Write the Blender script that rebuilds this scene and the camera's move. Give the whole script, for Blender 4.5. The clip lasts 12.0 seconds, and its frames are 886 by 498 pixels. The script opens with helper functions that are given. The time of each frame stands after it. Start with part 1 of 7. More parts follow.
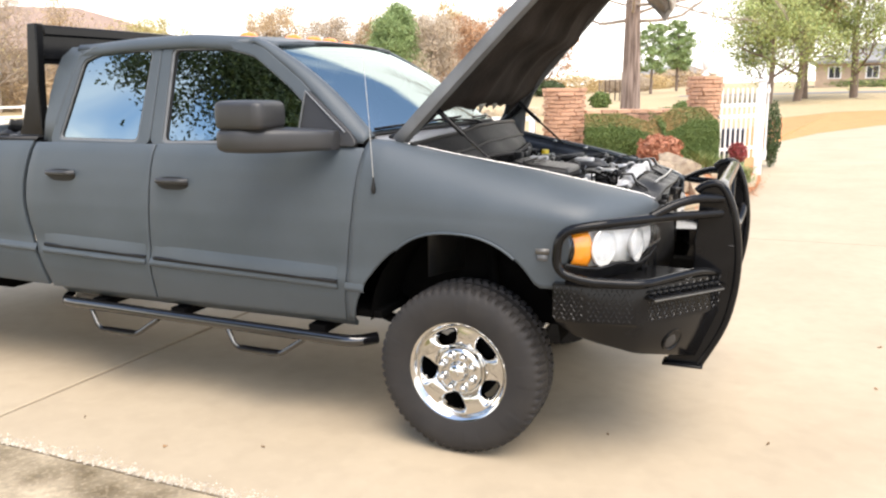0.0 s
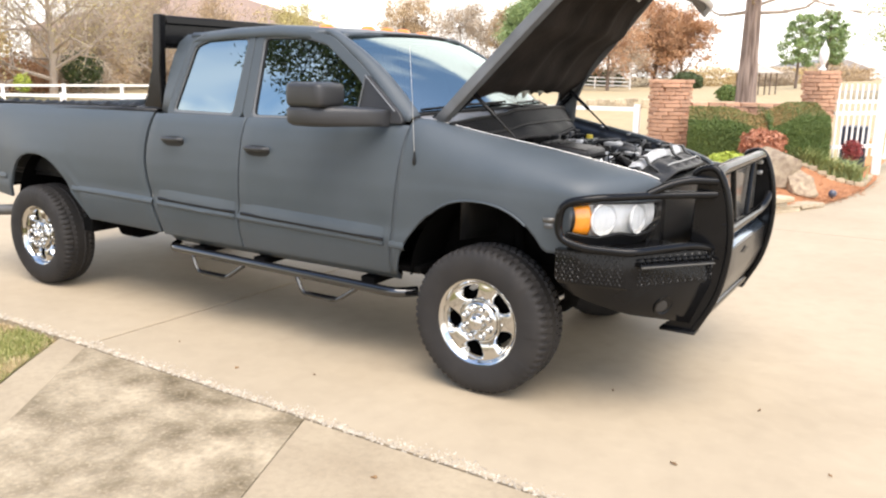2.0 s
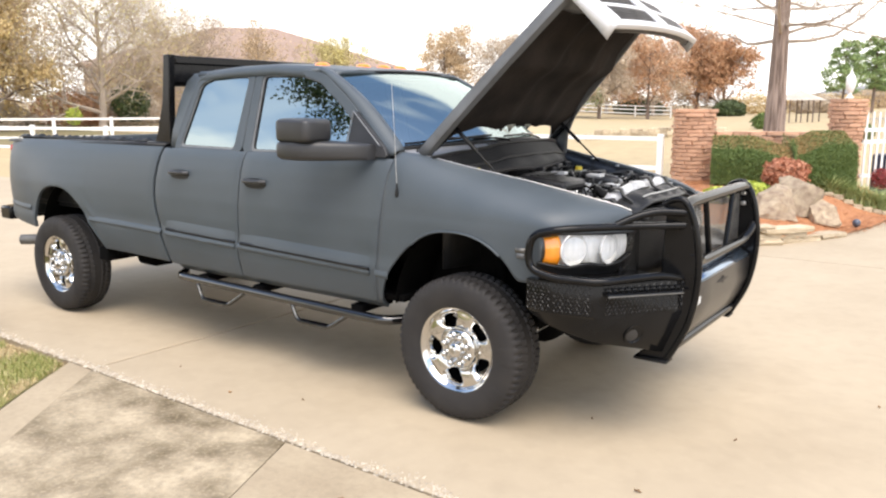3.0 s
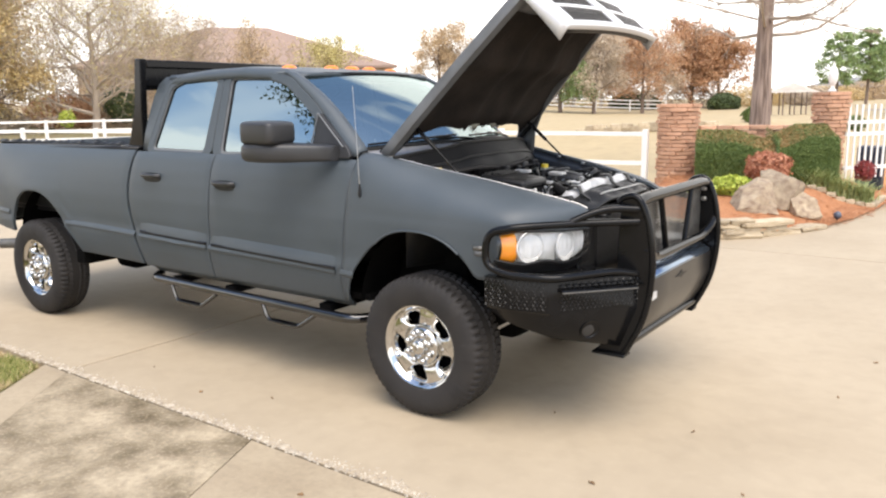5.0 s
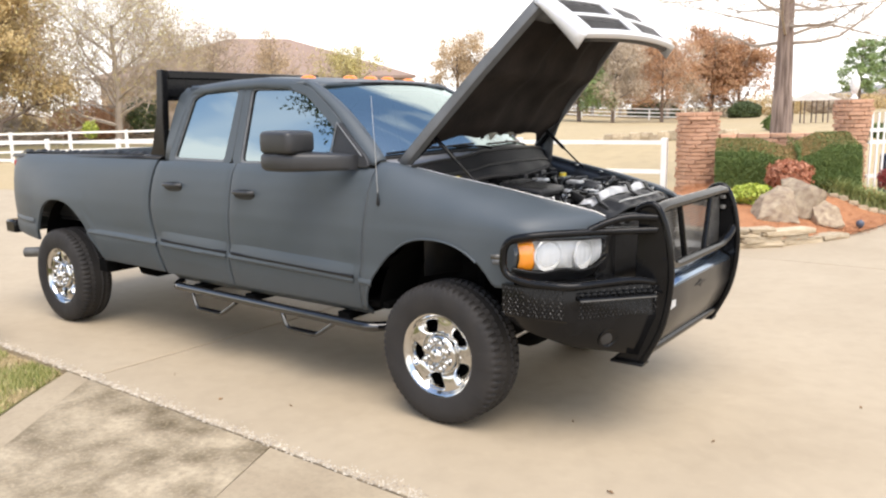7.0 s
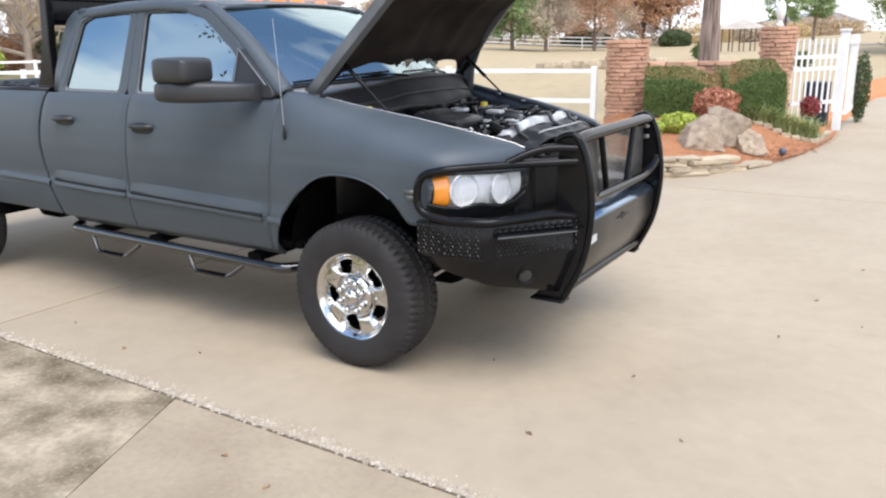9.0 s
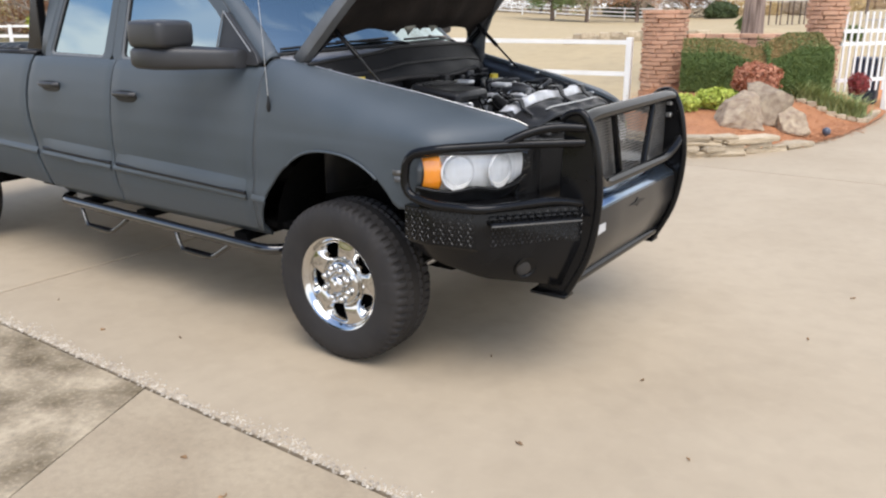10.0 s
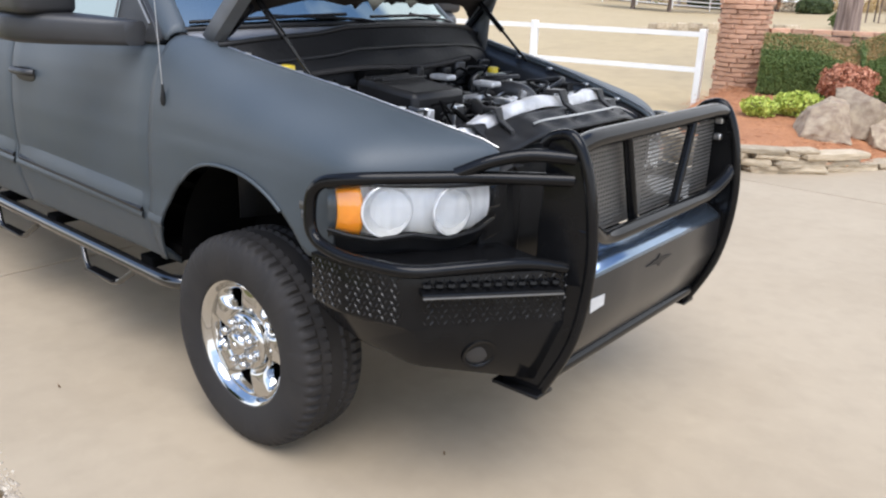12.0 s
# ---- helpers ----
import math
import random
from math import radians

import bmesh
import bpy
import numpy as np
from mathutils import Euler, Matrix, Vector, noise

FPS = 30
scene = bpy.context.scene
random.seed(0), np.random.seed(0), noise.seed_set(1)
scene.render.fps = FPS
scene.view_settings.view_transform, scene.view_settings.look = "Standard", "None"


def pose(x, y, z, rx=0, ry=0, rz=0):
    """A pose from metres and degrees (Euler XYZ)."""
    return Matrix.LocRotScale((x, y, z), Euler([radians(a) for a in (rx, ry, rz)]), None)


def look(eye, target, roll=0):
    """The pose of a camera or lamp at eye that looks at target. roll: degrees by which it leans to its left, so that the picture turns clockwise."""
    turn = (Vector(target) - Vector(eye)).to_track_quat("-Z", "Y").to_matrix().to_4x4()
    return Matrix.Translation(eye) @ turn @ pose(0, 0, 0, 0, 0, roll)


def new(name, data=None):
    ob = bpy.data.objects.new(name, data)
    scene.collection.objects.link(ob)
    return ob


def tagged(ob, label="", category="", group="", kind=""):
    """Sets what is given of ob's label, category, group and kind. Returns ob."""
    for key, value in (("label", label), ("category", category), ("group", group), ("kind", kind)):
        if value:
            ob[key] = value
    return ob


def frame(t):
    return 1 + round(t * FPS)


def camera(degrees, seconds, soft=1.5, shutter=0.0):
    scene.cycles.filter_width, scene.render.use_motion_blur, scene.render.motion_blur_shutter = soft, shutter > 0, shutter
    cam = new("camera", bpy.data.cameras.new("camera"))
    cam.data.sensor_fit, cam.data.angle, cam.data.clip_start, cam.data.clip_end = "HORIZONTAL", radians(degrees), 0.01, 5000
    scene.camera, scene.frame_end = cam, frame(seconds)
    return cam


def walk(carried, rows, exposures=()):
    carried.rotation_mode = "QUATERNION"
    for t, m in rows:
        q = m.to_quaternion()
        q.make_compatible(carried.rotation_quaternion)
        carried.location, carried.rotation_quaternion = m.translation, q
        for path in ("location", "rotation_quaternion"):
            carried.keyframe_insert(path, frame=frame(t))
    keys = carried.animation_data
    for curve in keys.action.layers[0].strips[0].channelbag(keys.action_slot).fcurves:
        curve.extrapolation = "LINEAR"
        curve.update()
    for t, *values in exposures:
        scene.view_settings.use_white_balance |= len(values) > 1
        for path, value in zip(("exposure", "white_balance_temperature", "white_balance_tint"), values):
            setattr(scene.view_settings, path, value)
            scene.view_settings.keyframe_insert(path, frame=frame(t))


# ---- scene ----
cam = camera(59.0, 12.0, soft=2.2)
METRES, EYE, TILT, LEAN, TURN = 8.0, 1.5, 0.0, 0.0, 0.0
PATH = [
    (0, (1.283, -4.146, 1.701), (0.521, -2.343, 1.295), -0.8),
    (0.5, (1.458, -4.246, 1.71), (0.466, -2.549, 1.344), -0.1),
    (1, (1.649, -4.322, 1.734), (0.469, -2.727, 1.485), -0.5),
    (1.5, (1.781, -4.347, 1.737), (0.617, -2.737, 1.504), -1.9),
    (2, (1.984, -4.438, 1.698), (0.94, -2.788, 1.263), 0.5),
    (2.5, (2.185, -4.428, 1.715), (1.138, -2.771, 1.318), 0.5),
    (2.7, (2.255, -4.399, 1.722), (1.147, -2.778, 1.345), 1.0),
    (4.3, (2.5, -4.291, 1.75), (1.317, -2.719, 1.392), -1.3),
    (4.5, (2.517, -4.286, 1.749), (1.364, -2.694, 1.379), -1.0),
    (5, (2.542, -4.291, 1.751), (1.403, -2.69, 1.38), -0.8),
    (5.5, (2.541, -4.311, 1.756), (1.311, -2.768, 1.431), -2.2),
    (6, (2.556, -4.306, 1.751), (1.376, -2.725, 1.424), -2.0),
    (6.5, (2.55, -4.301, 1.745), (1.379, -2.72, 1.389), -0.8),
    (6.7, (2.549, -4.3, 1.746), (1.376, -2.719, 1.397), -0.8),
    (8.3, (2.59, -4.277, 1.75), (1.394, -2.73, 1.33), -3.7),
    (8.5, (2.576, -4.234, 1.732), (1.4, -2.68, 1.278), -4.5),
    (9, (2.522, -4.053, 1.723), (1.494, -2.417, 1.204), -1.1),
    (9.5, (2.469, -3.875, 1.71), (1.482, -2.245, 1.104), 0.4),
    (10, (2.499, -3.643, 1.698), (1.407, -2.074, 1.11), -0.4),
    (10.5, (2.541, -3.456, 1.685), (1.385, -1.939, 1.082), -1.5),
    (11, (2.465, -3.232, 1.643), (1.367, -1.689, 1.0), 0.3),
    (11.5, (2.315, -2.902, 1.672), (1.181, -1.406, 0.982), -0.4),
    (12, (2.219, -2.487, 1.654), (1.004, -1.028, 1.024), 1.9),
]
EXPOSURES = [(0.0, 1.58, 6900, 10), (1.5, 1.52, 6850, 10), (2.5, 1.45, 6800, 10), (5.5, 1.26, 6800, 10), (6.7, 1.26, 6800, 10), (8.4, 1.17, 6200, 10), (9.0, 1.14, 6150, 10), (10.0, 0.98, 6350, 10), (11.4, 0.93, 6250, 10), (12.0, 1.06, 6100, 10)]
walk(cam, [(t, look(eye, target, roll)) for t, eye, target, roll in PATH], EXPOSURES)

# ---------------------------------------------------------------- daylight
world = bpy.data.worlds.new("sky")
scene.world = world
world.use_nodes = True
wn, wl = world.node_tree.nodes, world.node_tree.links
wn.clear()
SUN_EL, SUN_AZ = radians(62), radians(135)
sky = wn.new("ShaderNodeTexSky")
sky.sky_type, sky.sun_disc = "NISHITA", False
sky.sun_elevation, sky.sun_rotation = SUN_EL, SUN_AZ
sky.air_density, sky.dust_density = 1.0, 0.8
# a low bank of white cloud and haze all round, broken towards the blue overhead
wco, wse, wad, wdx, wdy, wcb, wno, wsc, wsu, wra, wmi, wbg, wou = (wn.new("ShaderNode" + k) for k in ("TexCoord", "SeparateXYZ", "Math", "Math", "Math", "CombineXYZ", "TexNoise", "Math", "Math", "MapRange", "Mix", "Background", "OutputWorld"))
wad.operation, wdx.operation, wdy.operation, wsc.operation, wsu.operation = "ADD", "DIVIDE", "DIVIDE", "MULTIPLY_ADD", "ADD"
wad.inputs[1].default_value = 0.22
wsc.inputs[1].default_value, wsc.inputs[2].default_value = -0.55, 0.275
wno.inputs["Scale"].default_value, wno.inputs["Detail"].default_value, wno.inputs["Roughness"].default_value = 1.5, 8, 0.52
wra.inputs["From Min"].default_value, wra.inputs["From Max"].default_value = 0.325, 0.265
wmi.data_type = "RGBA"
wmi.inputs["B"].default_value = (6.2, 6.2, 6.26, 1)
wl.new(wco.outputs["Generated"], wse.inputs[0])
wl.new(wse.outputs["Z"], wad.inputs[0])
for axis, div in (("X", wdx), ("Y", wdy)):
    wl.new(wse.outputs[axis], div.inputs[0])
    wl.new(wad.outputs[0], div.inputs[1])
    wl.new(div.outputs[0], wcb.inputs[axis])
wl.new(wcb.outputs[0], wno.inputs["Vector"])
wl.new(wno.outputs["Fac"], wsc.inputs[0])
# the bank stands higher over the garden side
wyp, wyk = wn.new("ShaderNodeMath"), wn.new("ShaderNodeMath")
wyp.operation, wyk.operation = "MAXIMUM", "MULTIPLY_ADD"
wyp.inputs[1].default_value, wyk.inputs[1].default_value = 0.0, -0.44
wl.new(wse.outputs["Y"], wyp.inputs[0])
wl.new(wyp.outputs[0], wyk.inputs[0])
wl.new(wse.outputs["Z"], wyk.inputs[2])
wl.new(wyk.outputs[0], wsu.inputs[0])
wl.new(wsc.outputs[0], wsu.inputs[1])
wl.new(wsu.outputs[0], wra.inputs["Value"])
# thin streaks of cloud higher up
wst, wrs, wmx = wn.new("ShaderNodeTexNoise"), wn.new("ShaderNodeMapRange"), wn.new("ShaderNodeMath")
wst.inputs["Scale"].default_value, wst.inputs["Detail"].default_value, wst.inputs["Distortion"].default_value = 2.3, 7, 1.2
wrs.inputs["From Min"].default_value, wrs.inputs["From Max"].default_value, wrs.inputs["To Max"].default_value = 0.52, 0.77, 0.64
wmx.operation = "MAXIMUM"
wl.new(wcb.outputs[0], wst.inputs["Vector"])
wl.new(wst.outputs["Fac"], wrs.inputs["Value"])
wl.new(wrs.outputs["Result"], wmx.inputs[0])
wl.new(wra.outputs["Result"], wmx.inputs[1])
wl.new(wmx.outputs[0], wmi.inputs["Factor"])
wl.new(sky.outputs["Color"], wmi.inputs["A"])
wl.new(wmi.outputs["Result"], wbg.inputs["Color"])
wl.new(wbg.outputs["Background"], wou.inputs["Surface"])
wbg.inputs["Strength"].default_value = 0.15

sun = new("sun", bpy.data.lights.new("sun", "SUN"))
sun.data.energy, sun.data.angle, sun.data.color = 1.9, radians(50), (1.0, 0.93, 0.84)
sun_way = Vector((math.sin(SUN_AZ) * math.cos(SUN_EL), math.cos(SUN_AZ) * math.cos(SUN_EL), math.sin(SUN_EL)))
sun.matrix_world = look(sun_way * 50, (0, 0, 0))

# ---------------------------------------------------------------- materials
def mat(name, base, rough=0.6, metal=0.0, var=0.0, scale=4.0, fine=60.0, fine_var=0.0, bump=0.0, bump_scale=120.0, tint=None, rnd=0.0, rvar=0.0, coat=0.0, spec=0.5):
    """A surface with large stains (var, scale), fine grain (fine_var, fine), relief, and a random shade for each object (rnd)."""
    m = bpy.data.materials.new(name)
    m.use_nodes = True
    n, l = m.node_tree.nodes, m.node_tree.links
    b = n["Principled BSDF"]
    b.inputs["Roughness"].default_value, b.inputs["Metallic"].default_value = rough, metal
    b.inputs["Coat Weight"].default_value = coat
    b.inputs["Specular IOR Level"].default_value = spec
    b.inputs["Base Color"].default_value = (*base, 1)
    co = n.new("ShaderNodeTexCoord")
    colour = None

    def mixed(kind, fac_out, col_b, src):
        x = n.new("ShaderNodeMix")
        x.data_type, x.blend_type = "RGBA", kind
        l.new(fac_out, x.inputs["Factor"])
        if src is None:
            x.inputs["A"].default_value = (*base, 1)
        else:
            l.new(src, x.inputs["A"])
        x.inputs["B"].default_value = (*col_b, 1)
        return x.outputs["Result"]

    def noisy(sc, lo, hi, top, detail=5):
        t = n.new("ShaderNodeTexNoise")
        t.inputs["Scale"].default_value, t.inputs["Detail"].default_value = sc, detail
        l.new(co.outputs["Object"], t.inputs["Vector"])
        r = n.new("ShaderNodeMapRange")
        r.inputs["From Min"].default_value, r.inputs["From Max"].default_value = lo, hi
        r.inputs["To Max"].default_value = top
        l.new(t.outputs["Fac"], r.inputs["Value"])
        return r.outputs["Result"], t

    if var:
        f, t0 = noisy(scale, 0.35, 0.7, var)
        colour = mixed("MIX", f, tint or tuple(c * 0.45 for c in base), colour)
        if rvar:
            q = n.new("ShaderNodeMapRange")
            q.inputs["From Min"].default_value, q.inputs["From Max"].default_value = 0.35, 0.7
            q.inputs["To Min"].default_value, q.inputs["To Max"].default_value = rough - rvar, rough + rvar
            l.new(t0.outputs["Fac"], q.inputs["Value"])
            l.new(q.outputs["Result"], b.inputs["Roughness"])
    if fine_var:
        f, _ = noisy(fine, 0.45, 0.75, fine_var, 3)
        colour = mixed("MIX", f, tuple(c * 0.4 for c in base), colour)
        f, _ = noisy(fine * 1.7, 0.5, 0.8, fine_var * 0.7, 3)
        colour = mixed("MIX", f, tuple(min(1, c * 1.5) for c in base), colour)
    if rnd:
        oi = n.new("ShaderNodeObjectInfo")
        hs = n.new("ShaderNodeHueSaturation")
        mr = n.new("ShaderNodeMapRange")
        mr.inputs["To Min"].default_value, mr.inputs["To Max"].default_value = 1 - rnd, 1 + rnd
        l.new(oi.outputs["Random"], mr.inputs["Value"])
        l.new(mr.outputs["Result"], hs.inputs["Value"])
        if colour is None:
            hs.inputs["Color"].default_value = (*base, 1)
        else:
            l.new(colour, hs.inputs["Color"])
        colour = hs.outputs["Color"]
    if colour is not None:
        l.new(colour, b.inputs["Base Color"])
    if bump:
        t = n.new("ShaderNodeTexNoise")
        t.inputs["Scale"].default_value, t.inputs["Detail"].default_value = bump_scale, 4
        l.new(co.outputs["Object"], t.inputs["Vector"])
        bp = n.new("ShaderNodeBump")
        bp.inputs["Strength"].default_value, bp.inputs["Distance"].default_value = bump, 0.01
        l.new(t.outputs["Fac"], bp.inputs["Height"])
        l.new(bp.outputs["Normal"], b.inputs["Normal"])
    return m


def leafy(name, a, b_, rough=0.6):
    """Leaves: each loose leaf takes its own shade between two colours."""
    m = bpy.data.materials.new(name)
    m.use_nodes = True
    n, l = m.node_tree.nodes, m.node_tree.links
    p = n["Principled BSDF"]
    p.inputs["Roughness"].default_value = rough
    g, x = n.new("ShaderNodeNewGeometry"), n.new("ShaderNodeMix")
    x.data_type = "RGBA"
    x.inputs["A"].default_value, x.inputs["B"].default_value = (*a, 1), (*b_, 1)
    l.new(g.outputs["Random Per Island"], x.inputs["Factor"])
    l.new(x.outputs["Result"], p.inputs["Base Color"])
    return m


def bark_mat(name, a, b_):
    """Stringy bark: long upright fibres with dark furrows."""
    m = bpy.data.materials.new(name)
    m.use_nodes = True
    n, l = m.node_tree.nodes, m.node_tree.links
    p = n["Principled BSDF"]
    p.inputs["Roughness"].default_value = 0.95
    co, mp, t, x, bp = (n.new("ShaderNode" + k) for k in ("TexCoord", "Mapping", "TexNoise", "Mix", "Bump"))
    mp.inputs["Scale"].default_value = (9, 9, 0.9)
    t.inputs["Scale"].default_value, t.inputs["Detail"].default_value = 1.4, 6
    x.data_type = "RGBA"
    x.inputs["A"].default_value, x.inputs["B"].default_value = (*b_, 1), (*a, 1)
    r = n.new("ShaderNodeMapRange")
    r.inputs["From Min"].default_value, r.inputs["From Max"].default_value = 0.34, 0.62
    l.new(co.outputs["Object"], mp.inputs["Vector"])
    l.new(mp.outputs["Vector"], t.inputs["Vector"])
    l.new(t.outputs["Fac"], r.inputs["Value"])
    l.new(r.outputs["Result"], x.inputs["Factor"])
    l.new(x.outputs["Result"], p.inputs["Base Color"])
    bp.inputs["Distance"].default_value = 0.05
    l.new(t.outputs["Fac"], bp.inputs["Height"])
    l.new(bp.outputs["Normal"], p.inputs["Normal"])
    return m


def glass(name, through_colour, ior=1.5, rough=0.0, mirror=(1, 1, 1)):
    """A thin pane: it lets tinted light straight through and mirrors by Fresnel."""
    m = bpy.data.materials.new(name)
    m.use_nodes = True
    n, l = m.node_tree.nodes, m.node_tree.links
    n.remove(n["Principled BSDF"])
    tr, gl, fr, mx = (n.new(k) for k in ("ShaderNodeBsdfTransparent", "ShaderNodeBsdfGlossy", "ShaderNodeFresnel", "ShaderNodeMixShader"))
    tr.inputs["Color"].default_value = (*through_colour, 1)
    gl.inputs["Roughness"].default_value = rough
    gl.inputs["Color"].default_value = (*mirror, 1)
    fr.inputs["IOR"].default_value = ior
    l.new(fr.outputs["Fac"], mx.inputs["Fac"])
    l.new(tr.outputs["BSDF"], mx.inputs[1])
    l.new(gl.outputs["BSDF"], mx.inputs[2])
    l.new(mx.outputs["Shader"], n["Material Output"].inputs["Surface"])
    return m


PAINT = mat("matte_grey_paint", (0.051, 0.063, 0.073), 0.50, var=0.5, scale=3.0, tint=(0.074, 0.087, 0.098), spec=0.40, fine=240, fine_var=0.18, bump=0.06, bump_scale=400, rvar=0.06)
BLACK = mat("gloss_black_steel", (0.0050, 0.0050, 0.0054), 0.14, var=0.4, scale=9, tint=(0.010, 0.010, 0.0105), bump=0.03, bump_scale=160, rvar=0.04, spec=0.20)
# semi-gloss black, lifted and warmed in colour for the ground it mirrors
CENTREBLACK = mat("ground_sheen_black_plate", (0.016, 0.0155, 0.0155), 0.28, var=0.5, scale=7, tint=(0.030, 0.028, 0.026), bump=0.05, bump_scale=120, spec=0.5)
# blue-grey metal whose colour carries the sky's reflection on the bumper deck
DECKSHEEN = mat("sky_sheen_blue", (0.20, 0.26, 0.34), 0.16, 0.8, var=0.4, scale=10, tint=(0.12, 0.155, 0.20), rvar=0.04)
STEPBLACK = mat("gloss_black_step_paint", (0.006, 0.006, 0.007), 0.09, var=0.3, scale=9, tint=(0.012, 0.012, 0.013), spec=0.75, coat=0.5)
# greyer than the bumper's black: glints on the tread facets are in the colour
TREAD = mat("glint_grey_tread", (0.010, 0.010, 0.0105), 0.32, var=0.5, scale=30, tint=(0.026, 0.026, 0.027), spec=0.45)
PLASTIC = mat("black_plastic", (0.010, 0.010, 0.0105), 0.38, var=0.5, scale=12, tint=(0.022, 0.021, 0.020), bump=0.12, bump_scale=300, spec=0.22)
MIRROR_P = mat("grained_black_plastic", (0.022, 0.022, 0.023), 0.45, var=0.4, scale=8, tint=(0.035, 0.035, 0.036), bump=0.1, bump_scale=500)
# dirty black set below the parts' own tone; recess shade is in the colour
DARK = mat("shaded_dirty_black", (0.003, 0.003, 0.003), 0.95, var=0.5, scale=8, tint=(0.007, 0.0065, 0.006), bump=0.2, bump_scale=60, spec=0.04)
CHROME = mat("chrome", (0.56, 0.555, 0.54), 0.085, 1.0, var=0.2, scale=25, tint=(0.6, 0.58, 0.55), rvar=0.03)
STEEL = mat("worn_bright_steel", (0.55, 0.55, 0.55), 0.35, 1.0, var=0.5, scale=14, tint=(0.3, 0.29, 0.28), bump=0.1, bump_scale=90)
ALU = mat("cast_aluminium", (0.66, 0.66, 0.66), 0.42, 0.35, var=0.8, scale=11, tint=(0.16, 0.16, 0.16), bump=0.25, bump_scale=80)
RUBBER = mat("tyre_rubber", (0.022, 0.0205, 0.020), 0.7, var=0.6, scale=7, tint=(0.036, 0.032, 0.029), bump=0.15, bump_scale=140, spec=0.25)
AMBER = mat("amber_lens", (1.0, 0.40, 0.03), 0.18, var=0.3, scale=60, tint=(0.75, 0.24, 0.015), coat=0.6)
SILVERPAINT = mat("silver_grille_shell", (0.62, 0.62, 0.63), 0.3, 0.25, var=0.2, scale=5, tint=(0.5, 0.5, 0.5), bump=0.03)
LINER = mat("hood_insulation_felt", (0.016, 0.0135, 0.012), 0.95, var=0.7, scale=4, tint=(0.042, 0.034, 0.029), spec=0.1, bump=0.5, bump_scale=40)
TRIMLINE = mat("worn_window_trim", (0.16, 0.165, 0.17), 0.4, var=0.4, scale=20)
LINERFRAME = mat("worn_underside_paint", (0.112, 0.117, 0.122), 0.55, var=0.6, scale=6, tint=(0.05, 0.048, 0.045), bump=0.1)
YELLOW = mat("yellow_plastic", (0.75, 0.55, 0.02), 0.4, var=0.3, scale=30)
BOTTLE = mat("translucent_white_plastic", (0.26, 0.26, 0.22), 0.5, var=0.5, scale=14, tint=(0.22, 0.22, 0.18))
TINT = glass("tinted_window_glass", (0.04, 0.045, 0.05), 3.9, mirror=(0.80, 0.96, 1.0))
WIND = glass("windshield_glass", (0.36, 0.44, 0.46), 4.0, mirror=(0.86, 1.0, 0.98))
COWLGREY = mat("grey_cowl_plastic", (0.17, 0.17, 0.175), 0.22, var=0.5, scale=9, tint=(0.26, 0.26, 0.265), spec=0.6, bump=0.05, bump_scale=120)
LENS = glass("clear_lamp_lens", (0.93, 0.94, 0.95), 1.5)
MESHM = mat("perforated_grey_steel", (0.16, 0.155, 0.145), 0.5, 0.6, var=0.4, scale=12, tint=(0.07, 0.068, 0.062))
CABIN = mat("grey_cabin_fabric", (0.06, 0.06, 0.065), 0.9, var=0.4, scale=6)
WHITE = mat("white_paint", (0.78, 0.77, 0.74), 0.55, var=0.35, scale=2.5, tint=(0.55, 0.53, 0.48), bump=0.08, bump_scale=60)
STICKER = mat("white_sticker", (0.50, 0.50, 0.49), 0.4, var=0.2, scale=60)
LAMPBACK = mat("white_lamp_liner", (0.90, 0.91, 0.92), 0.30, 0.05, var=0.3, scale=24, tint=(0.66, 0.67, 0.68))
LAMPWHITE = mat("frosted_reflector", (0.80, 0.81, 0.82), 0.14, 0.15, var=0.6, scale=24, tint=(0.50, 0.51, 0.52), bump=0.4, bump_scale=46)
RED = mat("red_lens", (0.45, 0.02, 0.015), 0.2, coat=0.5, var=0.2, scale=30)

CONCRETE = mat("beige_concrete", (0.385, 0.312, 0.217), 0.8, var=0.55, scale=0.9, tint=(0.305, 0.240, 0.160), fine=7, fine_var=0.12, bump=0.05, bump_scale=60)
CONCRETE_B = mat("stained_exposed_concrete", (0.42, 0.34, 0.23), 0.85, var=1.0, scale=3.6, tint=(0.115, 0.083, 0.042), fine=26, fine_var=0.5, bump=0.6, bump_scale=110)
CONCRETE_C = mat("rough_tan_concrete", (0.37, 0.297, 0.20), 0.85, var=0.8, scale=1.7, tint=(0.26, 0.20, 0.13), fine=24, fine_var=0.22, bump=0.25, bump_scale=110)
AGGREGATE = mat("exposed_aggregate", (0.58, 0.51, 0.41), 0.85, var=0.8, scale=22, tint=(0.16, 0.12, 0.08), fine=120, fine_var=0.4, bump=0.6, bump_scale=140)
JOINT = mat("dark_joint_dirt", (0.045, 0.036, 0.025), 0.95, var=0.5, scale=9, bump=0.5, bump_scale=80)
LAWN = mat("dormant_lawn", (0.41, 0.315, 0.18), 0.95, var=0.6, scale=0.12, tint=(0.34, 0.265, 0.14), fine=2.2, fine_var=0.22, bump=0.8, bump_scale=30)
STRAW = mat("pine_straw", (0.56, 0.235, 0.085), 0.95, var=0.6, scale=1.6, tint=(0.40, 0.16, 0.06), fine=26, fine_var=0.35, bump=1.0, bump_scale=45)
MULCH = mat("red_mulch", (0.42, 0.185, 0.08), 0.95, var=0.6, scale=3, tint=(0.28, 0.115, 0.05), fine=40, fine_var=0.4, bump=1.0, bump_scale=70)
